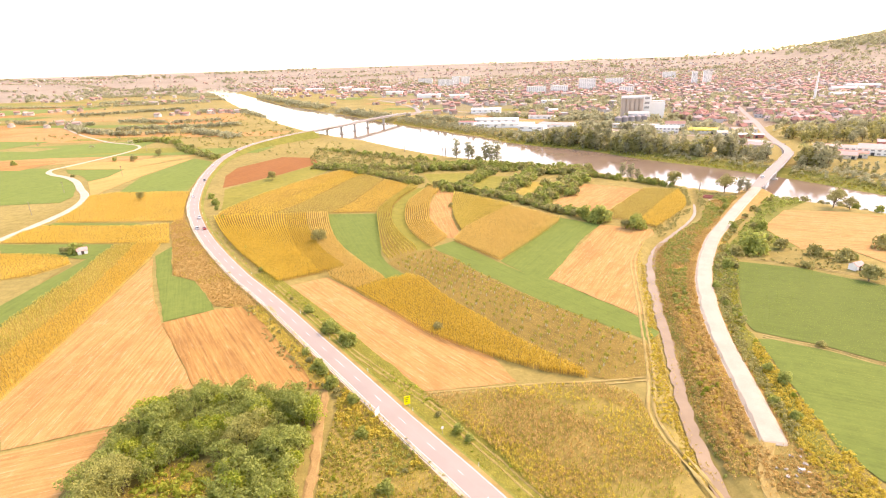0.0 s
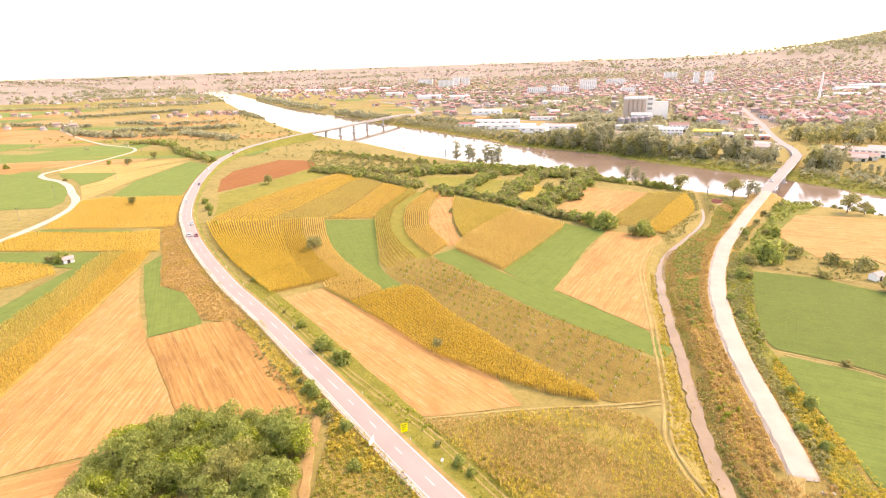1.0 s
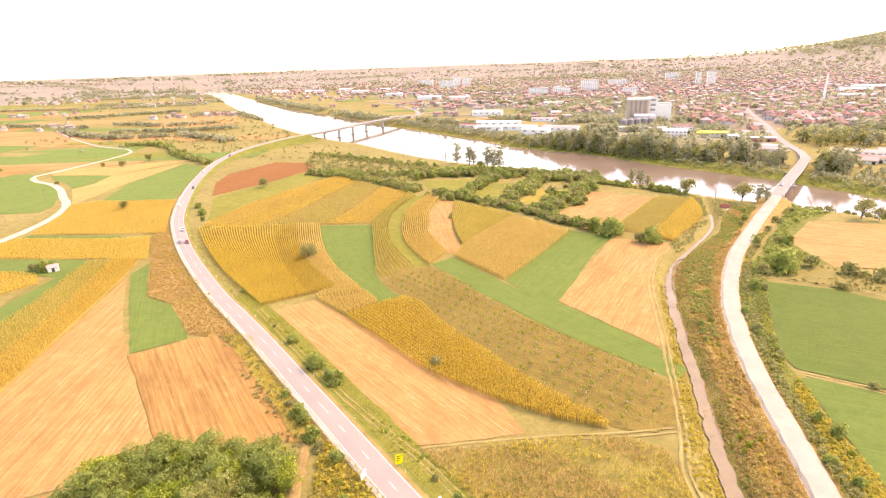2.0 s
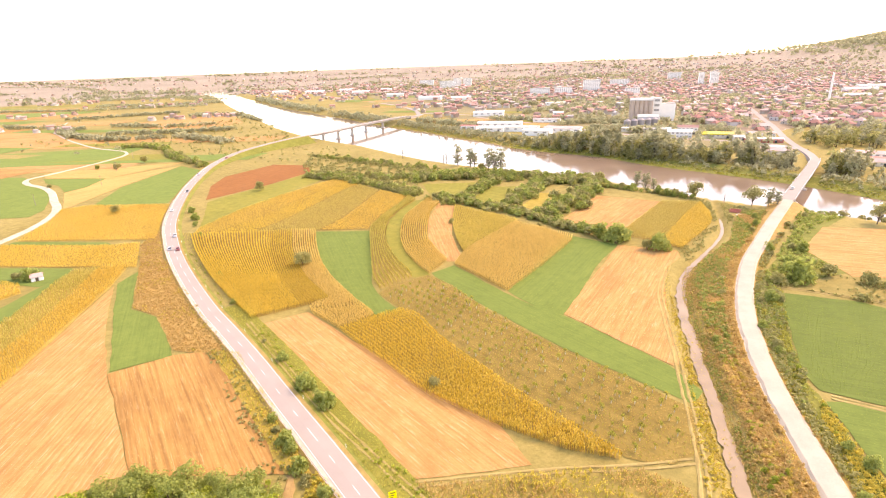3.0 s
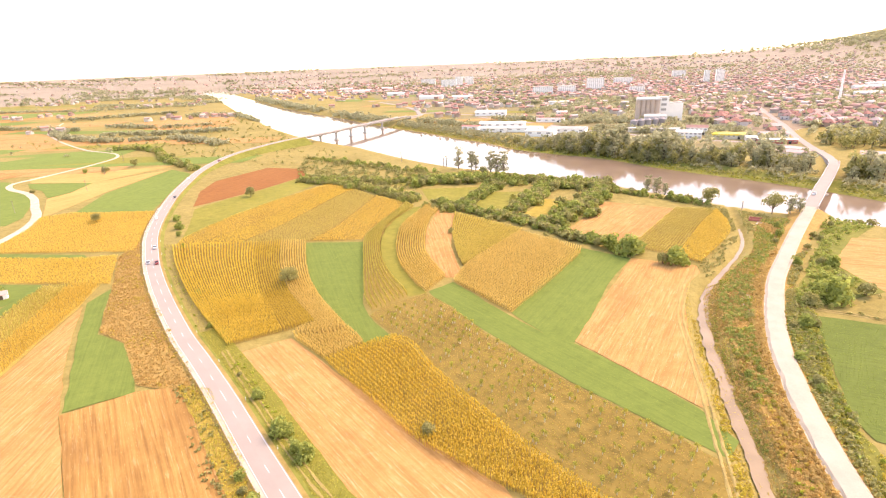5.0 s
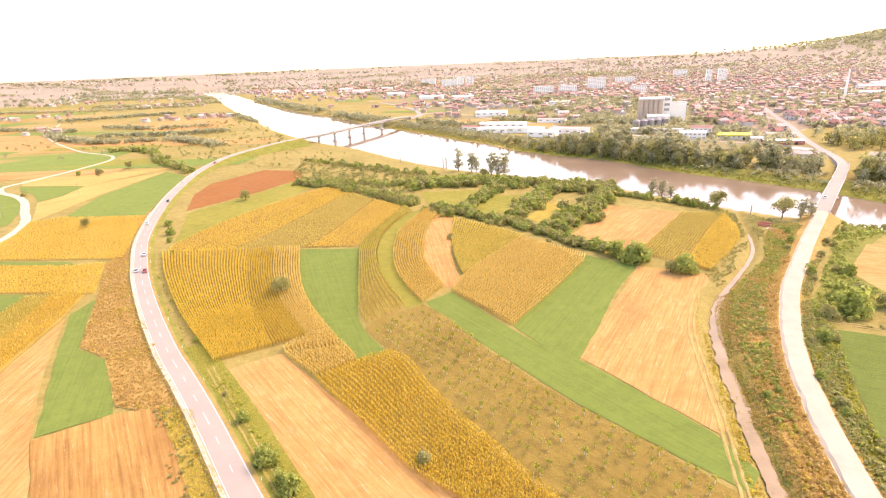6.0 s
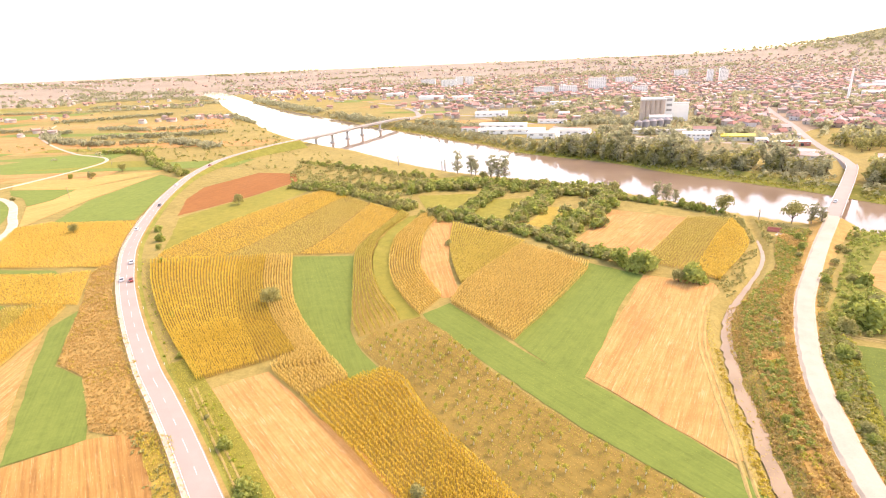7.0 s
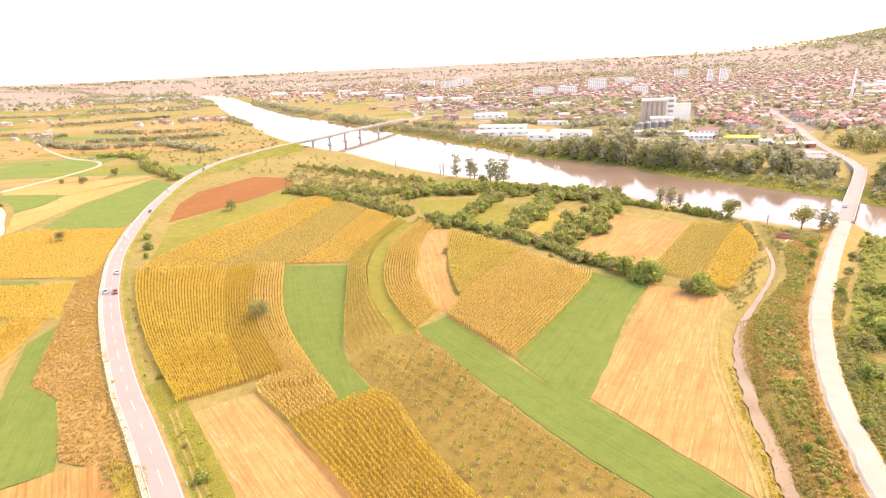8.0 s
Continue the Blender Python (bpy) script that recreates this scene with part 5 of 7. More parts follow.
# wooded far bank: low scrub near the long bridge, tall trees downstream
belt = []
for a, b in zip(FAR_BANK[3:-4], FAR_BANK[4:-3]):
    L = math.hypot(b[0] - a[0], b[1] - a[1])
    nx_, ny_ = -(b[1] - a[1]) / L, (b[0] - a[0]) / L
    tall = min(1, max(0, (a[0] - 45) / 50))
    back_off = 26 * min(1, max(0, (a[0] - 140) / 70))
    for k in range(int(L / 2.1 * (0.3 + 0.7 * tall)) + 1):
        t = rnd.random()
        clump = 1.0 + 0.2 * math.sin((a[0] + (b[0] - a[0]) * t) * 0.16)
        for row, (off_, sc_) in enumerate(((rnd.uniform(6, 14), rnd.uniform(0.35, 0.75)), (rnd.uniform(13, 24), rnd.uniform(0.7, 1.1)), (rnd.uniform(24, 40), rnd.uniform(0.8, 1.2)))):
            off_ += back_off
            x, y = a[0] + (b[0] - a[0]) * t + nx_ * off_, a[1] + (b[1] - a[1]) * t + ny_ * off_
            if seg_dist(np.array([[x, y]]), [(p[0], p[1]) for p in NEAR_DECK] + [(317, 515), (334, 562)])[0] < 12:
                continue
            if seg_dist(np.array([[x, y]]), [(p[0], p[1]) for p in FAR_DECK] + [(-66, 1010)])[0] < 14:
                continue
            sc_ *= (0.34 + 0.66 * tall) * clump * (0.34 if a[0] > 250 else 0.8 if a[0] > 160 else 1.0)
            if row == 2 and rnd.random() < 0.5:
                continue
            if row == 2 or a[0] < 20:
                belt.append((x, y, sc_))
                continue
            put("riverside", x, y, sc_, "trees on the far river bank", rng=rnd, bulk=row == 1 or rnd.random() < 0.6)
BELT_T = []
for i in range(5):
    g = np.random.default_rng(350 + i)
    BELT_T.append(leaf_cloud(g, lobes_for(g, 18, 5.8, 3, 17, 0.7, 0.38), 300, 1.0))
B = np.array(belt)
V, F = merged(BELT_T, np.column_stack([B[:, :2], land(B[:, :2])]), np.random.default_rng(4), B[:, 2])
tagged(new("tree_belt", np_mesh("tree_belt", V, F, M_LEAF_HAZED)), "dense belt of tall trees behind the far bank", "trees", kind="stuff")
for x, y in scatter_in([(345, 545), (400, 530), (520, 500), (600, 620), (480, 650), (400, 610), (356, 585)], 11, 8):
    put("riverside", x, y, rnd.uniform(0.55, 0.95), "trees of the eastern wood", rng=rnd, bulk=True)
hedge([(297, 452), (330, 418), (380, 370), (440, 310)], 14, 7, ["riverside"], 0.22, 0.4, "trees below the red-roofed works", 12, bulk=True)

CLUMP_T = []
for i in range(6):
    g = np.random.default_rng(300 + i)
    CLUMP_T.append(leaf_cloud(g, lobes_for(g, 4, 1.0, 0.35, 1.1, 0.6, 0.6), 16, 0.42))


def bank_side(line, lo, hi, gap, seed):
    """Points along the land side of the far bank, lo to hi metres from the water."""
    g = np.random.default_rng(seed)
    out = []
    for (ax, ay), (bx, by) in zip(line[:-1], line[1:]):
        L = math.hypot(bx - ax, by - ay)
        n = int(L * (hi - lo) / gap ** 2) + 1
        t, o = g.random(n), g.uniform(lo, hi, n)
        out.append(np.stack([ax + (bx - ax) * t - (by - ay) / L * o, ay + (by - ay) * t + (bx - ax) / L * o], 1))
    Q_ = np.concatenate(out)
    return Q_[(seg_dist(Q_, [(p[0], p[1]) for p in NEAR_DECK] + [(317, 515), (334, 562)]) > 8) & (seg_dist(Q_, [(p[0], p[1]) for p in FAR_DECK]) > 10)]


for k_, (mt_, lo_, hi_, gap_, s0_, s1_, lab_) in enumerate(((M_LEAF_OLIVE, 5, 20, 4.2, 0.8, 1.9, "green bushes along the far river bank"), (M_LEAF_HAZED, 14, 44, 4.4, 1.2, 2.8, "olive bushes under the far bank's trees"), (M_WEED_GREEN, 2, 14, 2.6, 0.5, 1.0, "tall grass on the far river bank"))):
    Q_ = bank_side(FAR_BANK[5:-3], lo_, hi_, gap_, 500 + k_)
    g = np.random.default_rng(510 + k_)
    V, F = merged(CLUMP_T, np.column_stack([Q_, land(Q_) - 0.1]), g, g.uniform(s0_, s1_, len(Q_)))
    tagged(new("bank_scrub", np_mesh("bank_scrub", V, F, mt_)), lab_, "scrub", kind="stuff")


def undergrowth(poly, gap, lo, hi, material, label, seed, keep=0.8, clear=0.0, lift=-0.1):
    """Low leafy cover: many small clumps on the ground."""
    g = np.random.default_rng(seed)
    P = spread(poly, 33, gap, gap, g, 0.5, 0.0, 1 - keep)
    P = P[np.array([noise.noise(Vector((x * 0.09, y * 0.09, seed))) for x, y in P]) > clear - 0.3]
    if not len(P):
        return
    P = P[(seg_dist(P, CREEK) > 2.4) & (seg_dist(P, CARRIAGEWAYS[1]) > 3.6)]
    V, F = merged(CLUMP_T, np.column_stack([P, land(P) + lift]), g, g.uniform(lo, hi, len(P)))
    tagged(new("undergrowth", np_mesh("undergrowth", V, F, material)), label, "scrub", kind="stuff")


# scrub between creek and gravel road, and along the fields
SCRUB = [(62, 95), (63, 113), (66, 128), (70.5, 147), (77.5, 172), (84.5, 200), (95, 232), (107, 256), (122, 272), (136, 286), (150, 312), (165, 335), (180, 335), (160, 306), (131, 270), (120, 256), (106, 230), (97, 212), (88, 190), (82, 170), (77, 152), (73.5, 136), (70.5, 120), (67, 108)]
EAST = [(77, 104), (80.5, 118), (84, 135), (87.5, 150), (92.5, 169), (99, 190), (108, 213), (117, 230), (126, 227), (112, 200), (101, 176), (96, 163), (91, 136), (86, 112), (84, 100), (80, 85)]
for x, y in scatter_in(SCRUB, 4.6, 31):
    green = y > 165
    if rnd.random() < (0.3 if green else 0.12):
        put(rnd.choice(["bush", "sunny", "dry_bush", "bush"] if green else ["sunny", "dry_bush"]), x, y, rnd.uniform(0.35, 0.85), "scrub along the creek", rng=rnd)
for x, y in scatter_in(EAST, 4.2, 32):
    if rnd.random() < 0.3:
        put(rnd.choice(["bush", "sunny", "dry_bush"]), x, y, rnd.uniform(0.4, 0.95), "scrub beside the white road", rng=rnd)
for x, y in scatter_in([(150, 283), (170, 306), (192, 330), (204, 332), (188, 302), (160, 268), (142, 262)], 5, 33):
    if rnd.random() < 0.4:
        put(rnd.choice(["bush", "dry_bush", "sunny"]), x, y, rnd.uniform(0.5, 1.0), "scrub below the bridge ramp", rng=rnd)
for x, y, s in ((136, 234, 1.9), (141, 238, 1.8), (147, 243, 1.7), (151, 238, 1.6), (127, 231, 1.5), (132, 228, 1.2), (161, 228, 1.7), (165, 225, 1.6), (169, 222, 1.8), (174, 222, 1.7), (163, 198, 2.0), (196, 236, 2.2), (201, 233, 1.9), (152, 251, 1.3), (146, 254, 1.2), (141, 246, 1.4), (148, 213, 1.0)):
    put(rnd.choice(["bush", "dry_bush"]), x, y, s, "bushes around the small hut", rng=rnd)
for x, y in ((-30, 124), (-28, 117), (-26, 110), (-27, 103), (-22, 106), (-14, 98), (-18, 92), (-30, 96)):
    put(rnd.choice(["bush", "sunny", "sunny"]), x, y, rnd.uniform(0.4, 0.75), "small bushes on the waste ground", rng=rnd)

field(SCRUB, M_SCRUB, "reddish dry ground along the creek", "scrub_ground", 1.0)
field([(121, 233), (150, 269), (190, 319), (204, 331), (213, 318), (190, 299), (162, 268), (160, 240), (128, 229)], M_BANK_GRASS, "rough green ground below the bridge ramp", "scrub_ground", 1.0)
field(EAST, M_BANK_GRASS, "rough green ground beside the white road", "scrub_ground", 1.0)
field(W2, M_WASTE, "fallow ground under yellow weeds", "fallow_field", 0.8)
rn = sides(MAIN)
east_strip = [(MAIN[k] + rn[k] * 4.8) for k in range(6, 82, 3)] + [(MAIN[k] + rn[k] * 12.2) for k in range(81, 5, -3)]
field([(p.x, p.y) for p in east_strip], M_MEADOW_GREEN, "green grass strip along the main road", "grass_strip", 0.6)
crop("grass", [(p.x, p.y) for p in east_strip], TUFT_T, M_WEED_GREEN, "green grass along the main road", 40, 0.75, 0.75, 0.6, jitter=0.5, gap=0.2, seed=68, category="grass", z=0.05)
crop("grass", [(p.x, p.y) for p in east_strip], SPRIG_T, M_SPRIG, "short fresh grass along the main road", 70, 0.8, 0.8, 1.3, jitter=0.5, gap=0.1, seed=67, category="grass", z=0.05, patch=(4.0, -0.9))
field([(-173, 305), (-176, 330), (-148, 281), (-106, 226), (-72, 181), (-81, 186), (-96, 188), (-116, 215), (-130, 223), (-152, 266)], M_SCRUB, "brown rough ground beside the road", "fallow_field", 0.8)
WASTE = [(-35, 131), (-31, 129), (-15, 109), (13, 72), (-31, 70), (-33.5, 100)]
field(WASTE, M_WASTE, "waste ground between the wood and the road", "waste_ground", 0.8)
BANKSIDE = [(58, 95), (59, 113), (61, 124), (64, 138), (67.5, 151), (71.7, 167), (75.8, 184), (81.3, 204), (86.5, 223), (92, 238), (100, 253), (107, 256), (95, 232), (84.5, 200), (77.5, 172), (70.5, 147), (66, 128), (63, 113), (62, 95)]
crop("weeds", BANKSIDE, TUFT_T, M_WEED_RED, "reddish weeds down to the creek", 60, 0.75, 0.75, 1.1, jitter=0.5, gap=0.1, seed=85, category="weeds", z=None)
crop("weeds", BANKSIDE, TUFT_T, M_WEED_GREEN, "green weeds down to the creek", 30, 0.95, 0.95, 1.1, jitter=0.5, gap=0.25, seed=86, category="weeds", z=None)
crop("weeds", [(56, 92), (55, 102), (56, 113), (57.5, 124), (60, 138), (63.5, 151), (67.5, 167), (71.5, 184), (77, 204), (82, 223), (87, 238), (94, 254), (91, 252), (80, 226), (73, 202), (66, 176), (60, 152), (54, 124), (52, 100)], TUFT_T, M_WEED, "dry grass on the creek's stubble side", 30, 0.85, 0.85, 0.9, jitter=0.5, gap=0.25, seed=87, category="weeds", z=None)
gn = sides(GRAVEL_ROAD)
for sgn_, lab_ in ((-1, "creek side"), (1, "field side")):
    rim = [GRAVEL_ROAD[k] + gn[k] * sgn_ * 3.5 for k in range(1, 76, 3)] + [GRAVEL_ROAD[k] + gn[k] * sgn_ * 6.8 for k in range(75, 0, -3)]
    rim = [(p.x, p.y) for p in rim]
    crop("weeds", rim, TUFT_T, M_WEED_RED if sgn_ < 0 else M_WEED_GREEN, "weeds on the white road's bank, " + lab_, 60, 0.7, 0.7, 1.0, jitter=0.5, gap=0.1, seed=64 + sgn_, category="weeds", z=0.2)
    undergrowth(rim, 0.9, 0.5, 0.9, M_WEED_RED if sgn_ < 0 else M_LEAF_OLIVE, "scrub on the white road's bank, " + lab_, 107 + sgn_, clear=0.0, lift=0.3)
    crop("weeds", rim, TUFT_T, M_WEED_YELLOW, "dry grass on the white road's bank, " + lab_, 30, 0.9, 0.9, 0.9, jitter=0.5, gap=0.2, seed=61 + sgn_, category="weeds", z=0.2, patch=(4.0, 0.0))
SOUTH_EAST = [(78, 107), (83, 124), (90, 148), (95, 155), (91, 136), (88, 112), (87, 92), (84, 80), (74, 84)]
crop("weeds", SOUTH_EAST, TUFT_T, M_WEED_YELLOW, "dry yellow grass beside the white road", 20, 0.65, 0.65, 1.0, jitter=0.5, gap=0.1, seed=60, category="weeds", z=0.05)
crop("weeds", [(66, 100), (68, 106), (72, 104), (78, 107), (76, 90), (68, 84), (60, 92), (61, 104)], TUFT_T, M_WEED_RED, "reddish weeds round the end of the white road", 20, 0.75, 0.75, 0.9, jitter=0.5, gap=0.1, seed=59, category="weeds", z=0.05)
for bx_, by_, bs_ in ((64.5, 125, 0.8), (66.5, 126.5, 0.9), (68.5, 127.5, 0.8), (66, 129.5, 0.75), (68, 130.5, 0.85), (65.5, 121.5, 0.7), (70.5, 129, 0.7)):
    put("sunny", bx_, by_, bs_, "yellow-green bushes by the creek", rng=rnd)
undergrowth(BANKSIDE, 0.95, 0.35, 0.75, M_WEED_RED, "reddish scrub down to the creek", 101)
undergrowth([(x + 2.5, y) for x, y in CREEK[2:13]] + [(x + 4.1, y) for x, y in CREEK[12:1:-1]], 0.8, 0.35, 0.7, M_LEAF, "green growth at the creek's edge", 102, clear=0.1)
undergrowth([(x - 2.4, y) for x, y in CREEK[2:13]] + [(x - 4.4, y) for x, y in CREEK[12:1:-1]], 0.9, 0.3, 0.55, M_WEED, "dry growth at the creek's edge", 103, clear=0.1)
undergrowth([(140, 318), (150, 345), (146, 364), (154, 366), (176, 338), (190, 326), (176, 322), (160, 332), (152, 316)], 1.5, 0.5, 1.1, M_LEAF_OLIVE, "olive scrub where the creek meets the river", 114, clear=0.05)
NORTH_SCRUB = [p for p in SCRUB if p[1] > 160]
undergrowth([(-150, 580), (-95, 550), (-55, 518), (-10, 492), (-70, 474), (-30, 440), (-26, 405), (-45, 428), (-80, 458), (-130, 485), (-145, 530)], 3.6, 1.0, 2.2, M_LEAF_OLIVE, "olive scrub on rough pasture", 94, clear=0.15)
undergrowth(NORTH_SCRUB, 1.15, 0.6, 1.2, M_LEAF, "low green scrub along the creek", 81)
undergrowth(NORTH_SCRUB, 1.3, 0.5, 1.0, M_WEED_GREEN, "yellow-green low scrub along the creek", 82, clear=0.25)
undergrowth(SCRUB, 1.1, 0.45, 0.9, M_WEED_RED, "reddish dry scrub along the creek", 83, lift=0.1)
undergrowth([p for p in SCRUB if p[1] < 175], 1.3, 0.4, 0.85, M_WEED, "dry scrub near the end of the white road", 110, lift=0.1)
undergrowth([p for p in SCRUB if p[1] < 175], 2.2, 0.5, 1.0, M_LEAF_BRIGHT, "patches of yellow-green scrub", 84, clear=0.45)
undergrowth([p for p in EAST if p[1] > 140], 1.4, 0.6, 1.2, M_LEAF_OLIVE, "olive scrub beside the white road", 85)
undergrowth([p for p in EAST if p[1] > 140], 1.0, 0.45, 0.85, M_WEED_GREEN, "soft yellow-green scrub beside the white road", 115, clear=-0.6)
undergrowth(SOUTH_EAST, 0.95, 0.4, 0.85, M_WEED_YELLOW, "dry yellow scrub beside the white road", 104)
undergrowth([(50, 95), (48.5, 108), (50, 122), (55, 136), (62, 158), (70, 184), (77, 208), (80, 208), (70.5, 176), (62.5, 150), (57, 128), (54, 108), (53, 95)], 1.0, 0.35, 0.7, M_WEED_YELLOW, "dry yellow scrub between track and creek", 105, clear=0.0)
undergrowth([(64, 92), (61, 98), (66, 106), (72, 101), (78, 104), (84, 92), (72, 84)], 0.95, 0.35, 0.7, M_WEED_RED, "reddish scrub round the end of the white road", 106)
undergrowth([p for p in EAST if p[1] > 140], 1.4, 0.6, 1.2, M_LEAF, "green scrub beside the white road", 86, clear=0.1)
undergrowth([(118, 230), (150, 268), (196, 330), (206, 332), (214, 318), (190, 306), (160, 273), (156, 238), (128, 228)], 1.9, 0.6, 1.3, M_LEAF, "low green scrub below the bridge ramp", 87)
undergrowth([(128, 227), (158, 236), (182, 214), (166, 193), (144, 216)], 2.0, 0.4, 1.0, M_LEAF_OLIVE, "rough grass and scrub around the hut", 88, clear=0.2)
undergrowth([(104, 273), (140, 312), (149, 335), (153, 352), (146, 362), (152, 366), (160, 345), (152, 320), (136, 296), (116, 270), (104, 256), (96, 240)], 1.8, 0.5, 1.0, M_LEAF_OLIVE, "olive scrub on the creek's west bank", 89)
undergrowth(WASTE, 0.95, 0.35, 0.7, M_WEED_GREEN, "yellow-green scrub between wood and road", 90, clear=0.1)
undergrowth([(-34, 131), (-22, 116), (-10, 100), (-18, 96), (-28, 108), (-35, 120)], 1.0, 0.5, 1.1, M_WEED_YELLOW, "yellow-green tall weeds beside the road", 96, clear=0.05)
undergrowth(WASTE, 1.4, 0.35, 0.8, M_LEAF, "green scrub between wood and road", 97, clear=0.45)
undergrowth(WOOD, 1.5, 0.7, 1.5, M_LEAF_BRIGHT, "bright undergrowth of the small wood", 91)
field([(-74, 82), (-75, 94), (-68, 103), (-58, 102), (-53, 92), (-55, 80)], M_WASTE, "weedy clearing in the small wood", "clearing", 1.2)
crop("weeds", [(-74, 82), (-75, 94), (-68, 103), (-58, 102), (-53, 92), (-55, 80)], TUFT_T, M_WEED_YELLOW, "yellow weeds in the clearing", 20, 0.7, 0.7, 1.1, jitter=0.5, gap=0.1, seed=58, category="weeds", z=0.05)
undergrowth([(-173, 305), (-176, 330), (-148, 281), (-106, 226), (-72, 181), (-81, 186), (-96, 188), (-116, 215), (-130, 223), (-152, 266)], 1.0, 0.3, 0.6, M_WEED_RED, "soft brown weeds beside the road", 111, clear=-0.6, lift=0.05)
undergrowth([(-173, 305), (-176, 330), (-148, 281), (-106, 226), (-72, 181), (-81, 186), (-96, 188), (-116, 215), (-130, 223), (-152, 266)], 1.6, 0.35, 0.7, M_WEED, "pale rough weeds beside the road", 113, clear=0.35, lift=0.05)
undergrowth([(-48, 132), (-60, 152), (-80, 180), (-86, 190), (-78, 188), (-58, 162), (-44, 141), (-30, 124)], 1.7, 0.4, 0.9, M_LEAF_OLIVE, "green scrub on the road's west bank", 92, clear=0.1)
undergrowth([(-75, 204), (-44, 164), (-22, 135), (-10, 120), (10, 92), (14, 96), (-8, 125), (-20, 138), (-42, 166), (-72, 206)], 1.6, 0.3, 0.7, M_LEAF_BRIGHT, "green scrub on the road's east bank", 93, clear=0.2)

# weeds and grass
crop("weeds", W2, TUFT_T, M_WEED_YELLOW, "tall yellow weeds on fallow ground", 40, 0.85, 0.85, 1.55, jitter=0.5, gap=0.15, seed=71, category="weeds", patch=(6.5, 0.1))
crop("weeds", W2, TUFT_T, M_WEED_RED, "brown dead weeds on fallow ground", 70, 0.85, 0.85, 1.55, jitter=0.5, gap=0.15, seed=70, category="weeds", patch=(7.0, -0.7))
crop("weeds", W2, TUFT_T, M_WEED_GREEN, "olive grass between the tall weeds", 20, 0.8, 0.8, 0.9, jitter=0.5, gap=0.1, seed=72, category="grass", patch=(5.5, -1.2))
crop("weeds", [(-9, 124), (6, 126), (14, 112), (30, 106), (44, 100), (46, 72), (32, 70), (17, 88), (5, 107)], TUFT_T, M_WEED_GREEN, "olive grass on the fallow near the road", 50, 0.9, 0.9, 0.9, jitter=0.5, gap=0.1, seed=69, category="grass", patch=(4.5, -0.9))
crop("weeds", [(-173, 305), (-176, 330), (-150, 281), (-109, 226), (-75, 180), (-81, 186), (-96, 188), (-116, 215), (-130, 223), (-152, 266)], TUFT_T, M_WEED_RED, "rough brown weeds beside the road", 40, 0.85, 0.85, 0.9, jitter=0.5, gap=0.2, seed=73, category="weeds")
crop("weeds", WASTE, TUFT_T, M_WEED, "dry weeds between the wood and the road", 40, 0.7, 0.7, 0.9, jitter=0.5, gap=0.15, seed=74, category="weeds", patch=(3.5, -0.9))
crop("weeds", WASTE, TUFT_T, M_WEED_GREEN, "green weeds between the wood and the road", 10, 0.75, 0.75, 1.1, jitter=0.5, gap=0.15, seed=75, category="weeds", patch=(4.0, -0.3))
crop("weeds", WASTE, TUFT_T, M_WEED_RED, "reddish weeds between the wood and the road", 10, 0.8, 0.8, 0.8, jitter=0.5, gap=0.15, seed=99, category="weeds", patch=(5.0, 0.2))
crop("weeds", SCRUB, TUFT_T, M_WEED_RED, "reddish weeds along the creek", 60, 0.8, 0.8, 1.1, jitter=0.5, gap=0.15, seed=76, category="weeds", z=0.0)
crop("weeds", EAST, TUFT_T, M_WEED_GREEN, "green and yellow weeds by the white road", 60, 0.95, 0.95, 1.0, jitter=0.5, gap=0.2, seed=77, category="weeds", z=0.0)
crop("weeds", [(51, 95), (49, 108), (50, 122), (56, 136), (64, 158), (72, 184), (79, 208), (86, 208), (72, 170), (62, 135), (54.5, 112), (53, 95)], TUFT_T, M_WEED_YELLOW, "dry grass on the creek's west bank", 60, 1.0, 1.0, 0.8, jitter=0.5, gap=0.3, seed=78, category="weeds", z=None)
crop("grass", ORCHARD, TUFT_T, M_WEED_RED, "dry brown orchard grass", 133, 0.95, 0.95, 0.6, jitter=0.5, gap=0.2, seed=79, category="grass")
crop("grass", ORCHARD, TUFT_T, M_WEED_GREEN, "olive grass in the orchard", 110, 1.0, 1.0, 0.7, jitter=0.5, gap=0.2, seed=82, category="grass", patch=(9.0, -1.3))
crop("grass", [(-78, 203), (-45, 162), (-22, 132), (-10, 118), (12, 88), (26, 70), (34, 70), (14, 100), (-8, 126), (-20, 139), (-42, 164), (-74, 206)], TUFT_T, M_WEED_GREEN, "green grass on the road verge", 40, 0.9, 0.9, 0.6, jitter=0.5, gap=0.15, seed=80, category="grass", z=0.0)
crop("grass", [(-76, 212), (-93, 234), (-114, 260), (-148, 314), (-152, 328), (-158, 322), (-128, 272), (-98, 230), (-80, 207)], TUFT_T, M_WEED_GREEN, "green grass between road and corn", 40, 1.0, 1.0, 0.7, jitter=0.5, gap=0.15, seed=81, category="grass", z=0.0)

STRIP = [(-41, 131), (-72, 173), (-84, 188), (-73, 186), (-53, 158), (-35, 131)]
field(STRIP, M_FALLOW, "weedy strip between stubble and road", "fallow_strip", 0.8)
crop("weeds", STRIP, TUFT_T, M_WEED_YELLOW, "yellow weeds between stubble and road", 40, 0.8, 0.8, 1.0, jitter=0.5, gap=0.15, seed=83, category="weeds")
crop("weeds", STRIP, TUFT_T, M_WEED_GREEN, "green weeds between stubble and road", 70, 1.1, 1.1, 1.0, jitter=0.5, gap=0.3, seed=84, category="weeds")

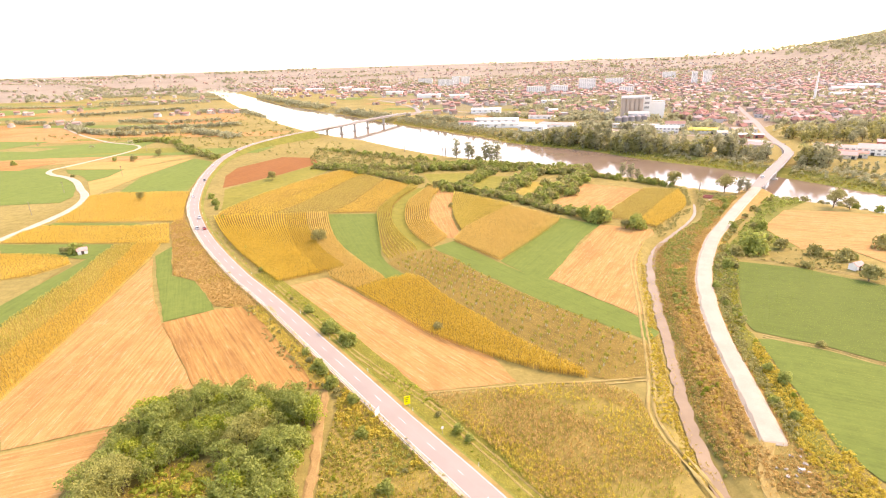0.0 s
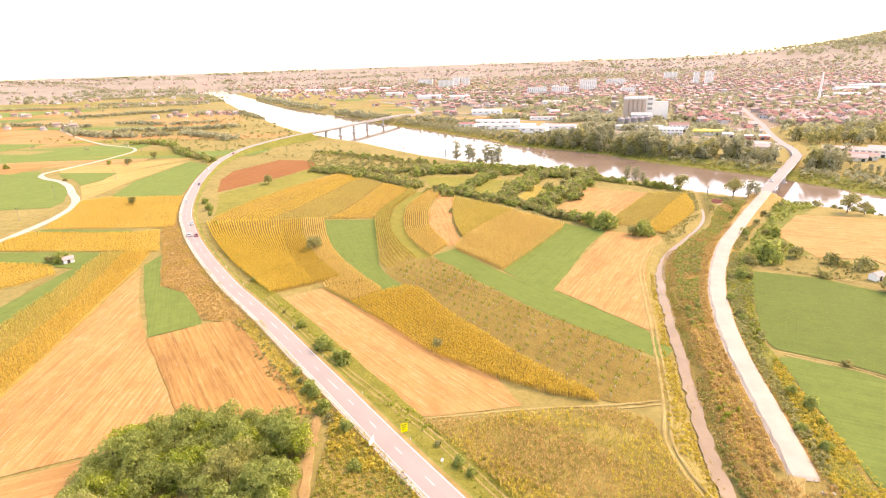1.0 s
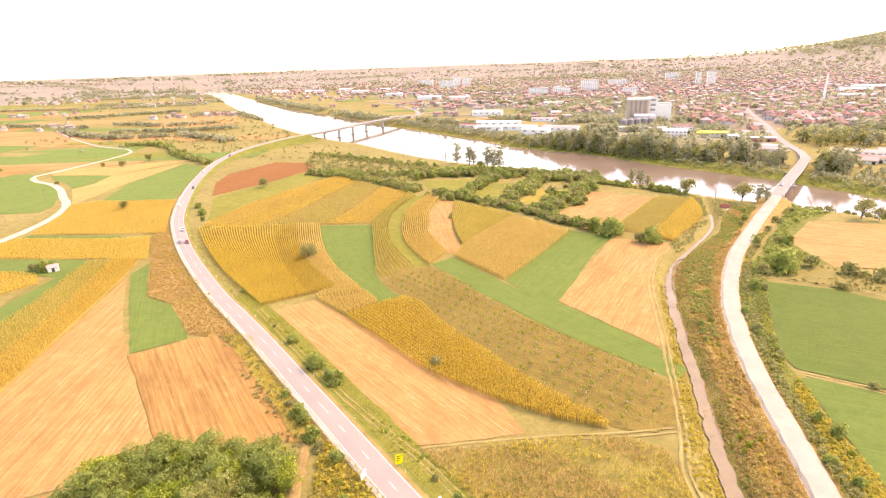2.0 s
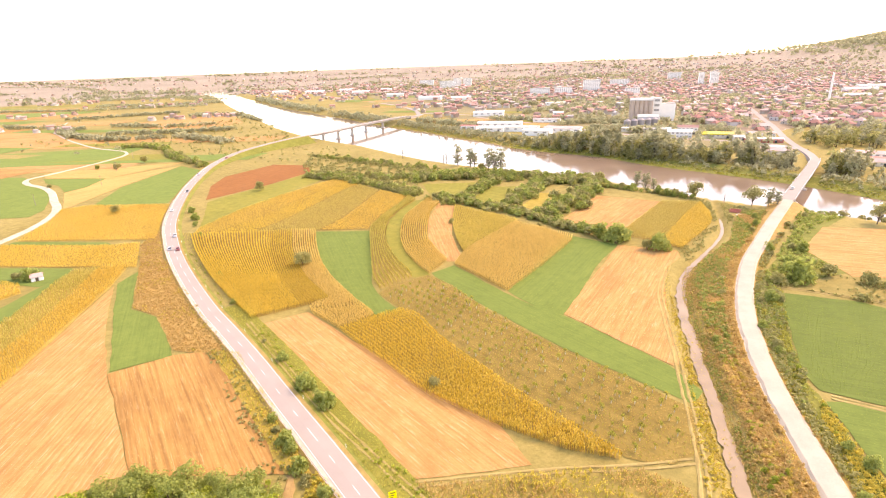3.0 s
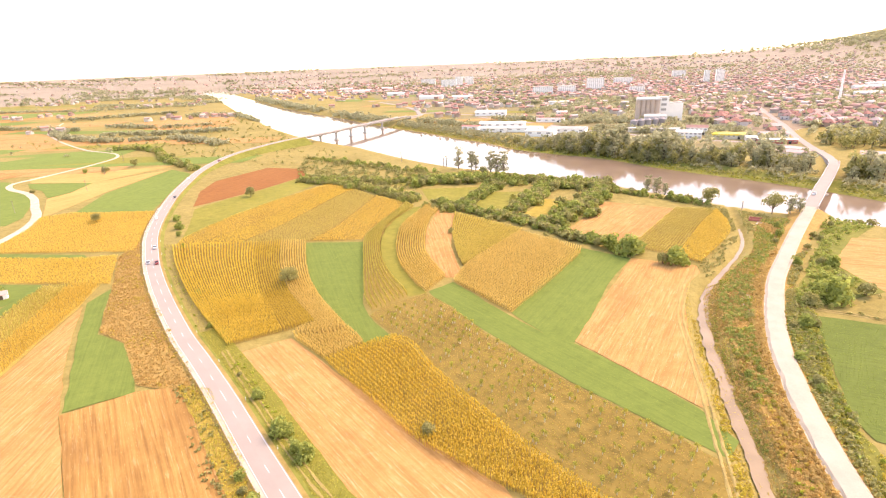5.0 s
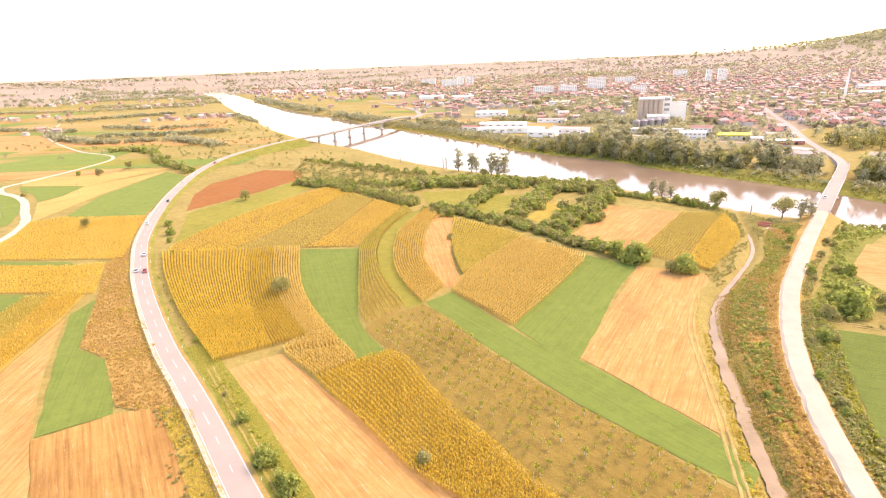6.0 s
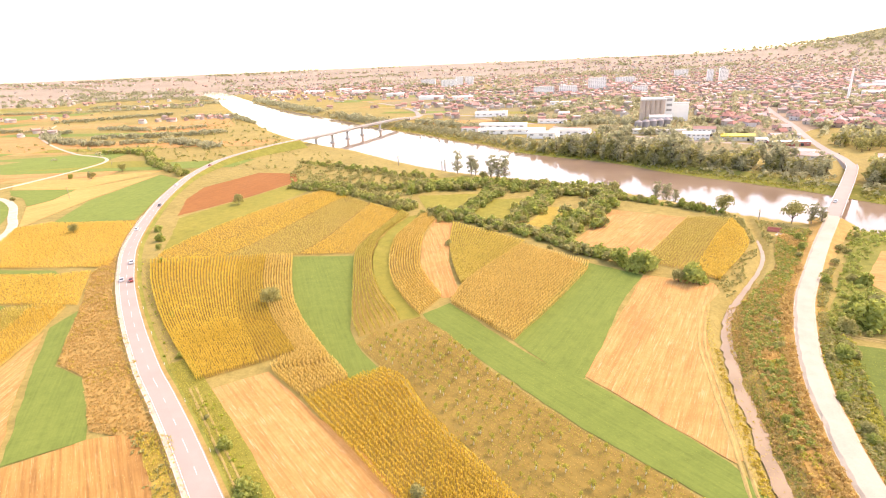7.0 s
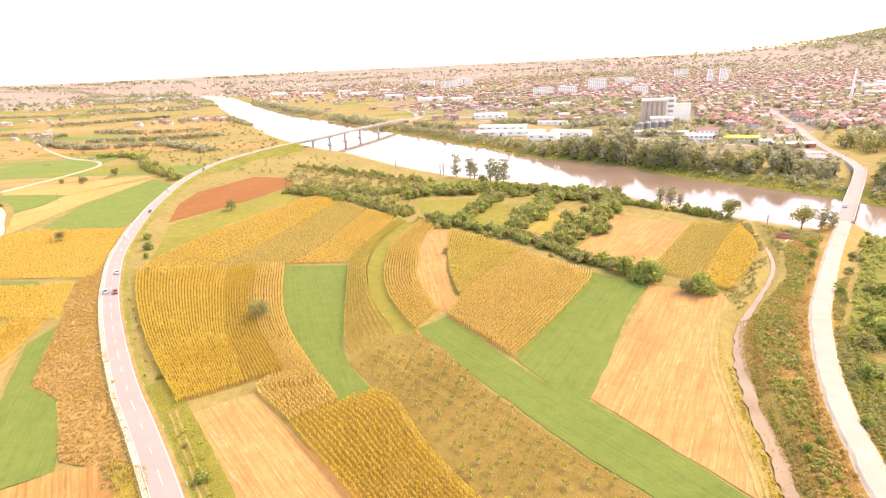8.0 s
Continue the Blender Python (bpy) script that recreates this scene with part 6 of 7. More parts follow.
# the young orchard
oroot = new("young_fruit_tree")
tagged(oroot, "young thin fruit tree with a white trunk guard", "fruit tree")
orng = np.random.default_rng(3)
bm = bmesh.new()
tube(bm, (0, 0, -0.1), (0.05, 0, 1.2), 0.05, 0.035, 5)
for i in range(5):
    a = i * 1.26
    tube(bm, (0.04, 0, 0.9 + 0.1 * i), (0.6 * math.cos(a), 0.6 * math.sin(a), 1.7 + 0.1 * i), 0.025, 0.008, 4)
part("trunk", bm, M_BARK, oroot)
bm = bmesh.new()
tube(bm, (0.0, 0, 0.05), (0.02, 0, 0.9), 0.11, 0.1, 8)
part("trunk_guard", bm, M_WHITEWASH, oroot, "white trunk guard")
V, F = leaf_cloud(orng, lobes_for(orng, 7, 0.95, 0.9, 1.9, 0.6, 0.42), 90, 0.15)
part("crown", np_mesh("crown", V, F, M_WEED_GREEN), None, oroot)
stock("fruit", oroot)
r = random.Random(77)
inner = np.array(ORCHARD, float)
cen = inner.mean(0)
for x, y in spread([tuple(p) for p in cen + (inner - cen) * 0.93], 133, 4.1, 3.7, np.random.default_rng(5), 0.03)[:300]:
    put("fruit", float(x), float(y), r.uniform(0.7, 1.15), "rows of young fruit trees", z=0.1, rng=r)

# distant hedges, woods and garden trees
def far_woods(name, pts, lo, hi, material, label, seed, flat=1.0):
    g = np.random.default_rng(seed)
    P = np.array(pts, float)
    size = g.uniform(lo, hi, len(P))
    V, F = merged(CLUMP_T, np.column_stack([P, land(P)]), g, size)
    return tagged(new(name, np_mesh(name, V, F, material)), label, "trees", kind="stuff")


def along(line, width, gap, seed):
    g = np.random.default_rng(seed)
    out = []
    for (ax, ay), (bx, by) in zip(line[:-1], line[1:]):
        L = math.hypot(bx - ax, by - ay)
        n = max(1, int(L * max(1, width / gap) / gap))
        t = g.random(n)
        o = g.normal(0, 0.35, n) * width
        out.append(np.stack([ax + (bx - ax) * t - (by - ay) / L * o, ay + (by - ay) * t + (bx - ax) / L * o], 1))
    return np.concatenate(out)


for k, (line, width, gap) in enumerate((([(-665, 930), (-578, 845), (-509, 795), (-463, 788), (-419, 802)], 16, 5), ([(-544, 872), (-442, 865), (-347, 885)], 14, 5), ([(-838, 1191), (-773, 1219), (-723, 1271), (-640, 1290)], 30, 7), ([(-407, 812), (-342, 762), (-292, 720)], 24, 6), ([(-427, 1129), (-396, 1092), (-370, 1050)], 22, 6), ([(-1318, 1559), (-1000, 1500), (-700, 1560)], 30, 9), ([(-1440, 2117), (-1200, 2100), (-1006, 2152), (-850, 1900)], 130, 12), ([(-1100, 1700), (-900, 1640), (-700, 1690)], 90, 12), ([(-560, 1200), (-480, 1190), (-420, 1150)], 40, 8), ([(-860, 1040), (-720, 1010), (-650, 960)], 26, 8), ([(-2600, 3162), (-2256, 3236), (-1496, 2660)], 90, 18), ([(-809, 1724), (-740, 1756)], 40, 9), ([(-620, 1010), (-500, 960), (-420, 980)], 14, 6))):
    far_woods("hedgerow", along(line, width * 0.7, gap * 0.8, 400 + k), 2.6, 5.6, M_LEAF_HAZED, "far olive-green hedgerow on the plain", 430 + k)
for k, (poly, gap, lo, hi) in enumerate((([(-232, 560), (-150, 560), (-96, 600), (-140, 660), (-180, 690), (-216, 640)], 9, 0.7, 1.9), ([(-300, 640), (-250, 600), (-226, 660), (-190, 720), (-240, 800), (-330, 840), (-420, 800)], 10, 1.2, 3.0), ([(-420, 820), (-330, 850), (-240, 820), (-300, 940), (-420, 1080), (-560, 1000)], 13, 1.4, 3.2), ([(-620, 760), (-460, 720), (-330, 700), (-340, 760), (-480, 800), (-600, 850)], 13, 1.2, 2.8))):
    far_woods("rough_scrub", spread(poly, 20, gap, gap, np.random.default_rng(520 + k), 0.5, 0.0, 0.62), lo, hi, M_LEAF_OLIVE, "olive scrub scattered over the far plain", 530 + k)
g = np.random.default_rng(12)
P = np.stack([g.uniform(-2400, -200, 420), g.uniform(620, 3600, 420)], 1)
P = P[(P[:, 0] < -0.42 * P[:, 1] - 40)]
far_woods("scattered_trees", P, 1.6, 4.2, M_LEAF_HAZED, "scattered far bushes and trees on the plain", 13)
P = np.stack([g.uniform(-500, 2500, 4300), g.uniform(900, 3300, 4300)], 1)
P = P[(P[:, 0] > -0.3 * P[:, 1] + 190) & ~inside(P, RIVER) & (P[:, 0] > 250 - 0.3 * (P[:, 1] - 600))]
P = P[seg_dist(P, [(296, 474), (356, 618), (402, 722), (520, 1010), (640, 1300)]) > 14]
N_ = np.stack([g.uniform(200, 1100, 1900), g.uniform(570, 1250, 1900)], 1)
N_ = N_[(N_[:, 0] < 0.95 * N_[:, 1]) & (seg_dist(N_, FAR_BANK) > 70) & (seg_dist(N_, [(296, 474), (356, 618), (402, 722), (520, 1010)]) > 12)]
far_woods("garden_trees", N_, 3.4, 7.0, M_LEAF_HAZED, "garden trees near the river street", 17)
far_woods("garden_trees", P, 3.4, 7.0, M_LEAF_HAZED, "garden trees between the houses of the town", 14)
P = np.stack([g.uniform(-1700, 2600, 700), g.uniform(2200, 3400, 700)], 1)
far_woods("far_woods", P, 3, 6, M_LEAF_HAZED, "far woods at the edge of the plain", 15)
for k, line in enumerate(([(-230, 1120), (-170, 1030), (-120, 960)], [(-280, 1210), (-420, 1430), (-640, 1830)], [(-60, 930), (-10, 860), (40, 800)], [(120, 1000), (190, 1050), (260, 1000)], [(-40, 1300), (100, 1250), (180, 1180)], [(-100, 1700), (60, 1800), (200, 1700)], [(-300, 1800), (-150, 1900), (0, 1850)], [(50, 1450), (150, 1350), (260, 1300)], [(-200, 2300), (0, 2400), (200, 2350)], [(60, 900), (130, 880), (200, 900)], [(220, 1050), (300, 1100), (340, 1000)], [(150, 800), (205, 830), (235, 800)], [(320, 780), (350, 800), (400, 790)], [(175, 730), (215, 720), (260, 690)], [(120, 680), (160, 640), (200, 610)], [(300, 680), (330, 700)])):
    far_woods("far_bank_trees", along(line, 22, 6, 460 + k), 3.0, 6.0, M_LEAF_HAZED, "far trees beyond the river", 470 + k)
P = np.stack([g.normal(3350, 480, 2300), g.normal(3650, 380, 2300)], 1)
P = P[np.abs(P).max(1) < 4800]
far_woods("hill_wood", P, 11, 20, M_LEAF_HAZED, "wooded hill at the edge of town", 16)
# long tree belts and villages out to the horizon
belts = []
for k in range(60):
    r_, a_ = g.uniform(2300, 4700), radians(g.uniform(-44, 36))
    cx, cy, half_ = r_ * math.sin(a_), r_ * math.cos(a_), g.uniform(80, 330)
    tilt_ = radians(g.uniform(-14, 14))
    u_ = g.uniform(-half_, half_, int(half_ / 8))
    belts.append(np.stack([cx + u_ * math.cos(tilt_), cy + u_ * math.sin(tilt_) + g.normal(0, 12, len(u_))], 1))
P = np.concatenate(belts)
P = P[~inside(P, RIVER) & (np.abs(P).max(1) < 4850)]
far_woods("far_belt", P, 6, 12, M_LEAF_HAZED, "long far tree belts towards the horizon", 18)


def tri_mesh(me):
    me.calc_loop_triangles()
    v = np.empty(len(me.vertices) * 3, dtype=np.float32)
    me.vertices.foreach_get("co", v)
    f = np.empty(len(me.loop_triangles) * 3, dtype=np.int32)
    me.loop_triangles.foreach_get("vertices", f)
    return v.reshape(-1, 3).astype(float), f.reshape(-1, 3)


for group, rows in BULK.items():
    for base_ob in {r_[0].name: r_[0] for r_ in rows}.values():
        here = [r_ for r_ in rows if r_[0] is base_ob]
        pos = np.array([(r_[1], r_[2], r_[3]) for r_ in here])
        size = np.array([r_[4] for r_ in here])
        sets = []
        for ch_ in base_ob.children:
            tv, tf = tri_mesh(ch_.data)
            if ch_.name.startswith(("crown", "leaves")):      # fewer leaves, a little larger
                quads = tv.reshape(-1, 4, 3)[::2 if "small wood" in group else 5]
                mid_ = quads.mean(1, keepdims=True)
                tv = (mid_ + (quads - mid_) * (1.35 if "small wood" in group else 1.95)).reshape(-1, 3)
                k_ = (np.arange(len(quads)) * 4)[:, None]
                tf = np.concatenate([k_ + np.array([[0, 1, 2]]), k_ + np.array([[0, 2, 3]])])
            sets.append(merged([(tv, tf)], pos, np.random.default_rng(len(rows)), size))
        n0 = len(sets[0][0])
        me = np_mesh("growth", np.concatenate([sets[0][0], sets[1][0]]), np.concatenate([sets[0][1], sets[1][1] + n0]))
        for ch_ in base_ob.children:
            me.materials.append(ch_.data.materials[0])
        idx = np.zeros(len(me.polygons), dtype=np.int32)
        idx[len(sets[0][1]):] = 1
        me.polygons.foreach_set("material_index", idx)
        tagged(new("thicket", me), "thick growth: " + group, "trees", kind="stuff")
for kind, things in STOCK.items():
    for i, ob in enumerate(things):
        if (kind, i) not in USED:
            for o in (*ob.children_recursive, ob):
                bpy.data.objects.remove(o)


# ---- town ----
def make_house(label, seed, w, d, h, roof_h, hip=0.0, storeys=2):
    """A rendered house with a tiled roof, chimney, windows and a door."""
    root = new("house")
    tagged(root, label, "house")
    bm = bmesh.new()
    box(bm, -w / 2, w / 2, -d / 2, d / 2, -0.4, h)
    if hip == 0:
        for s in (-1, 1):
            a, b, c = bm.verts.new((s * w / 2, -d / 2, h)), bm.verts.new((s * w / 2, d / 2, h)), bm.verts.new((s * w / 2, 0, h + roof_h - 0.15))
            bm.faces.new((a, b, c))
    part("wall", bm, M_WALL, root)
    bm = bmesh.new()
    e = 0.55
    x, y = w / 2 + e, d / 2 + e
    lo = h - 0.25
    rid = w / 2 + e - hip
    low = [bm.verts.new(p) for p in ((-x, -y, lo), (x, -y, lo), (x, y, lo), (-x, y, lo))]
    top = [bm.verts.new((-rid, 0, h + roof_h)), bm.verts.new((rid, 0, h + roof_h))]
    under = [bm.verts.new(v.co + Vector((0, 0, -0.18))) for v in low]
    bm.faces.new((low[0], low[1], top[1], top[0]))
    bm.faces.new((low[2], low[3], top[0], top[1]))
    bm.faces.new((low[1], low[2], top[1]))
    bm.faces.new((low[3], low[0], top[0]))
    for i in range(4):
        bm.faces.new((under[i], under[(i + 1) % 4], low[(i + 1) % 4], low[i]))
    bm.faces.new(under[::-1])
    roof = part("roof", bm, M_TILE, root)
    bm = bmesh.new()
    box(bm, -0.35, 0.35, -0.35, 0.35, 0, 1.7)
    box(bm, -0.45, 0.45, -0.45, 0.45, 1.7, 1.85)
    ch = part("chimney", bm, M_TILE, roof)
    ch.location = (w * 0.2, 0.9, h + roof_h - 1.3)
    bm = bmesh.new()
    box(bm, -0.65, 0.65, -0.04, 0.05, 0, 1.3)
    wm = None
    for st in range(storeys):
        for k in range(2):
            for s in (-1, 1):
                if wm is None:
                    win = part("window", bm, M_GLASS_DARK, root)
                    wm = win.data
                else:
                    win = part("window", wm, None, root)
                win.location = (w * (-0.25 + 0.5 * k), s * (d / 2 + 0.02), 1.0 + 2.8 * st)
    bm = bmesh.new()
    box(bm, -0.5, 0.5, -0.04, 0.06, 0, 2.1)
    door = part("door", bm, M_DARK_WOOD, root)
    door.location = (w / 2 + 0.02, 0, 0.1)
    door.rotation_euler = (0, 0, math.pi / 2)
    return root


stock("house", make_house("pale two-storey house with a red tile gable roof", 1, 10, 8.5, 5.4, 2.8), make_house("cream house with a red hipped tile roof", 2, 11, 9.5, 4.6, 2.9, 4.2), make_house("low white house with a steep red roof", 3, 9, 8, 3.2, 3.4, 0, 1), make_house("long rendered house with a faded tile roof", 4, 14, 8, 4.2, 2.6), make_house("square two-storey house with a red pyramid roof", 5, 10, 10, 5.6, 3.0, 5.2))
TOWN = [(345, 640), (420, 700), (520, 650), (640, 720), (820, 860), (1500, 1500), (2300, 3300), (700, 3800), (100, 2700), (150, 1700), (330, 1250), (400, 1000), (330, 800)]
STREETS = [(296, 474), (334, 562), (356, 618), (402, 722), (441, 820), (520, 1010), (640, 1300)]
field([(232, 648), (300, 580), (345, 638), (420, 700), (400, 760), (335, 800), (330, 850), (240, 850), (175, 770)], M_GRAVEL, "pale concrete yard of the works", "yard", 2.0)
field(TOWN, M_TOWN, "dusty trodden ground of the town", "town_ground", 3.0)
hr = random.Random(9)
near_count = 0
far_house = []
y = 560.0
while y < 3900:
    cell = 17 if y < 1000 else 22 if y < 1800 else 32
    x = -700.0
    while x < 2500:
        px, py = x + hr.uniform(-0.4, 0.4) * cell, y + hr.uniform(-0.4, 0.4) * cell
        x += cell
        p = np.array([[px, py]])
        if not inside(p, TOWN)[0] or hr.random() > (0.66 if y < 2300 else 0.3):
            continue
        if seg_dist(p, STREETS)[0] < 13:
            continue
        if px < 0.9 * py and px > 0.16 * py - 80:
            yaw = 28 + (90 if hr.random() < 0.5 else 0) + hr.gauss(0, 22)
            if py < 1010 and near_count < 120:
                near_count += 1
                ob = put("house", px, py, hr.uniform(0.85, 1.15), "houses of the town", z=0.0, rng=hr)
                ob.rotation_euler = (0, 0, radians(yaw))
            else:
                far_house.append((px, py, yaw, hr.uniform(0.85, 1.25)))
    y += cell
for cx, cy, n, sx, sy in ((-475, 1165, 26, 60, 22), (-1080, 1310, 14, 90, 30), (-1400, 1930, 26, 170, 60), (-855, 1610, 16, 80, 40), (-1700, 2700, 40, 400, 150), (-700, 2300, 90, 330, 200), (-350, 2150, 80, 240, 200), (-60, 1290, 14, 70, 20), (30, 1250, 22, 90, 40), (150, 1150, 16, 80, 40), (-40, 1950, 70, 200, 150), (-650, 3100, 160, 700, 300), (1300, 1200, 90, 260, 160), (-20, 985, 6, 25, 16), (-700, 960, 5, 30, 20), (500, 900, 10, 60, 50), (-250, 1900, 150, 220, 150), (0, 1650, 110, 150, 120), (160, 1400, 80, 100, 110), (-500, 2500, 190, 350, 200), (-50, 2500, 200, 300, 250), (70, 1150, 36, 80, 60), (250, 1000, 26, 60, 50), (180, 900, 12, 50, 30), (-2300, 3300, 90, 500, 200), (-900, 3700, 110, 600, 220), (300, 3900, 130, 600, 250), (1300, 3800, 130, 600, 250), (-2900, 3500, 50, 300, 150)):
    for k in range(n):
        px, py = hr.gauss(cx, sx), hr.gauss(cy, sy)
        q = np.array([[px, py]])
        if inside(q, RIVER)[0] or seg_dist(q, FAR_BANK)[0] < 26 or seg_dist(q, NEAR_BANK)[0] < 14:
            continue
        far_house.append((px, py, hr.uniform(0, 180), hr.uniform(0.85, 1.3)))


def house_rows(rows):
    """Walls and gable roofs of many distant houses, as two arrays each."""
    wv, wf, rv_, rf = [], [], [], []
    for px, py, yaw, s in rows:
        c, sn = math.cos(radians(yaw)), math.sin(radians(yaw))
        w, d, h, rh = 4.9 * s, 4.0 * s, 4.3 * s, 2.9 * s
        z0 = float(land(np.array([[px, py]]))[0])

        def at(u, v, z):
            return (px + u * c - v * sn, py + u * sn + v * c, z0 + z)
        k = len(wv)
        wv += [at(-w, -d, -0.5), at(w, -d, -0.5), at(w, d, -0.5), at(-w, d, -0.5), at(-w, -d, h), at(w, -d, h), at(w, d, h), at(-w, d, h), at(-w, 0, h + rh - 0.2), at(w, 0, h + rh - 0.2)]
        wf += [(k, k + 1, k + 5), (k, k + 5, k + 4), (k + 1, k + 2, k + 6), (k + 1, k + 6, k + 5), (k + 2, k + 3, k + 7), (k + 2, k + 7, k + 6), (k + 3, k, k + 4), (k + 3, k + 4, k + 7), (k + 4, k + 8, k + 7), (k + 5, k + 6, k + 9)]
        k = len(rv_)
        e = 0.6
        rv_ += [at(-w - e, -d - e, h - 0.3), at(w + e, -d - e, h - 0.3), at(w + e, d + e, h - 0.3), at(-w - e, d + e, h - 0.3), at(-w - e, 0, h + rh), at(w + e, 0, h + rh)]
        rf += [(k, k + 1, k + 5), (k, k + 5, k + 4), (k + 2, k + 3, k + 4), (k + 2, k + 4, k + 5), (k, k + 3, k + 2), (k, k + 2, k + 1)]
    return wv, wf, rv_, rf


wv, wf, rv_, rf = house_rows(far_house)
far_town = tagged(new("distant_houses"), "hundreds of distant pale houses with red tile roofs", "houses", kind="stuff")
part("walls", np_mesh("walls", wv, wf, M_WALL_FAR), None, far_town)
part("roofs", np_mesh("roofs", rv_, rf, M_TILE_HAZED), None, far_town, "red and brown tile roofs")


def block(name, x, y, yaw, w, d, h, wall, roof, label, category="building", storeys=0, bays=0, pitch=0.0, roof_label="", band=None):
    """A larger building: body, roof, rows of windows, and a door."""
    root = new(name)
    root.matrix_basis = pose(x, y, -0.2, 0, 0, yaw)
    tagged(root, label, category)
    bm = bmesh.new()
    box(bm, -w / 2, w / 2, -d / 2, d / 2, 0, h)
    part("wall", bm, wall, root)
    bm = bmesh.new()
    if pitch:
        lowz = h
        a = [bm.verts.new(p) for p in ((-w / 2 - 0.5, -d / 2 - 0.5, lowz), (w / 2 + 0.5, -d / 2 - 0.5, lowz), (w / 2 + 0.5, d / 2 + 0.5, lowz), (-w / 2 - 0.5, d / 2 + 0.5, lowz), (-w / 2 - 0.5, 0, h + pitch), (w / 2 + 0.5, 0, h + pitch))]
        for f in ((0, 1, 5, 4), (2, 3, 4, 5), (1, 2, 5), (3, 0, 4), (3, 2, 1, 0)):
            bm.faces.new([a[i] for i in f])
    else:
        box(bm, -w / 2 - 0.3, w / 2 + 0.3, -d / 2 - 0.3, d / 2 + 0.3, h + 0.003, h + 0.5)
    part("roof", bm, roof, root, roof_label)
    me = None
    for st in range(storeys):
        for k in range(bays):
            for s in (-1,):
                if me is None:
                    bm = bmesh.new()
                    ww = w / bays * (0.55 if storeys > 1 else 0.4)
                    box(bm, -ww / 2, ww / 2, -0.06, 0.06, 0, h / storeys * (0.45 if storeys > 1 else 0.26))
                    win = part("window", bm, M_WINDOW, root)
                    me = win.data
                else:
                    win = part("window", me, None, root)
                win.location = (-w / 2 + (k + 0.5) * w / bays, s * (d / 2 + 0.02), h / storeys * (st + (0.3 if storeys > 1 else 0.5)))
    if band:
        bm = bmesh.new()
        box(bm, -w / 2 - 0.05, w / 2 + 0.05, -d / 2 - 0.08, -d / 2 - 0.02, h * 0.72, h * 0.95)
        part("fascia", bm, band, root)
    bm = bmesh.new()
    box(bm, -1.2, 1.2, -0.07, 0.07, 0, 2.6)
    dr = part("door", bm, M_GLASS_DARK, root)
    dr.location = (w * 0.3, -d / 2 - 0.08, 0.1)
    return root


# grain silo with its head house and steel bins
silo = tagged(new("grain_silo"), "tall brown concrete grain silo of round bins", "silo")
silo.matrix_basis = pose(262, 800, -0.2, 0, 0, -12) @ Matrix.Diagonal((0.86, 0.9, 0.97, 1))
bm0 = bmesh.new()
bmesh.ops.create_cone(bm0, cap_ends=True, segments=20, radius1=3.7, radius2=3.7, depth=31, matrix=Matrix.Translation((0, 0, 15.5)))
first = None
for i in range(5):
    for j in range(2):
        bin_ = part("bin", bm0, M_SILO, silo) if first is None else part("bin", first, None, silo)
        first = bin_.data
        bin_.location = (-14.0 + 7.0 * i, -3.5 + 7.0 * j, 0)
bm = bmesh.new()
box(bm, -17.8, 17.8, -7.4, 7.4, 31.0, 32.6)
part("roof", bm, M_CONCRETE, silo, "pale flat roof over the bins")
bm = bmesh.new()
box(bm, -17, 17, -4, 4, 32.6, 34.8)
part("gallery", bm, M_WHITE, silo)
block("head_house", 285, 806, -12, 12, 13, 33, M_WHITE, M_CONCRETE, "tall white head house beside the grain silo", "building", 5, 1)
block("mill", 303, 818, -12, 24, 15, 24, M_WHITE, M_CONCRETE, "white flat-roofed mill beside the silo", "building", 0, 0)
bin_root = None
for i in range(5):
    if bin_root is None:
        bin_root = tagged(new("steel_bin"), "round galvanised steel grain bin with a cone roof", "grain bin")
        bm = bmesh.new()
        bmesh.ops.create_cone(bm, cap_ends=True, segments=24, radius1=4.4, radius2=4.4, depth=9.5, matrix=Matrix.Translation((0, 0, 4.75)))
        part("drum", bm, M_BIN, bin_root)
        bm = bmesh.new()
        bmesh.ops.create_cone(bm, cap_ends=True, segments=24, radius1=4.6, radius2=0.5, depth=2.6, matrix=Matrix.Translation((0, 0, 10.82)))
        part("cone_roof", bm, M_BIN, bin_root)
        ob = bin_root
        ob.matrix_basis = pose(226, 742, -0.2)
    else:
        ob = copy_thing(bin_root, pose(226 + 10 * i, 742 + 3.5 * i, -0.2))
    tagged(ob, group="row of steel grain bins")
block("warehouse", 262, 770, -16, 26, 14, 12, M_STEEL, M_CONCRETE, "grey steel warehouse beside the bins", "warehouse", 0, 0, 2.5)
block("long_shed", 240, 700, -24, 64, 12, 5, M_CREAM, M_CONCRETE, "long pale low shed by the riverside street", "shed", 1, 10, 1.0)
block("depot", 256, 648, -24, 26, 16, 7, M_WHITE, M_WHITE, "white two-storey riverside depot", "building", 2, 6, 1.6)
block("depot", 275, 672, -24, 22, 12, 8, M_WHITE, M_TILE, "white house-like depot with a tile roof", "building", 2, 5, 2.6)
block("shop", 291, 632, -20, 32, 14, 5.5, M_CREAM, M_YELLOWROOF, "shop with a yellow sheet roof", "shop", 1, 7, 1.4, "yellow sheet roof", M_YELLOWROOF)
block("kiosk", 300, 604, -16, 10, 9, 5, M_CREAM, M_CREAM, "small pale yellow house by the street", "house", 2, 3, 1.6)
block("shop", 318, 590, -14, 34, 12, 4.2, M_REDROOF, M_WHITE, "low shop with a red front and pale roof", "shop", 1, 7, 0.8)
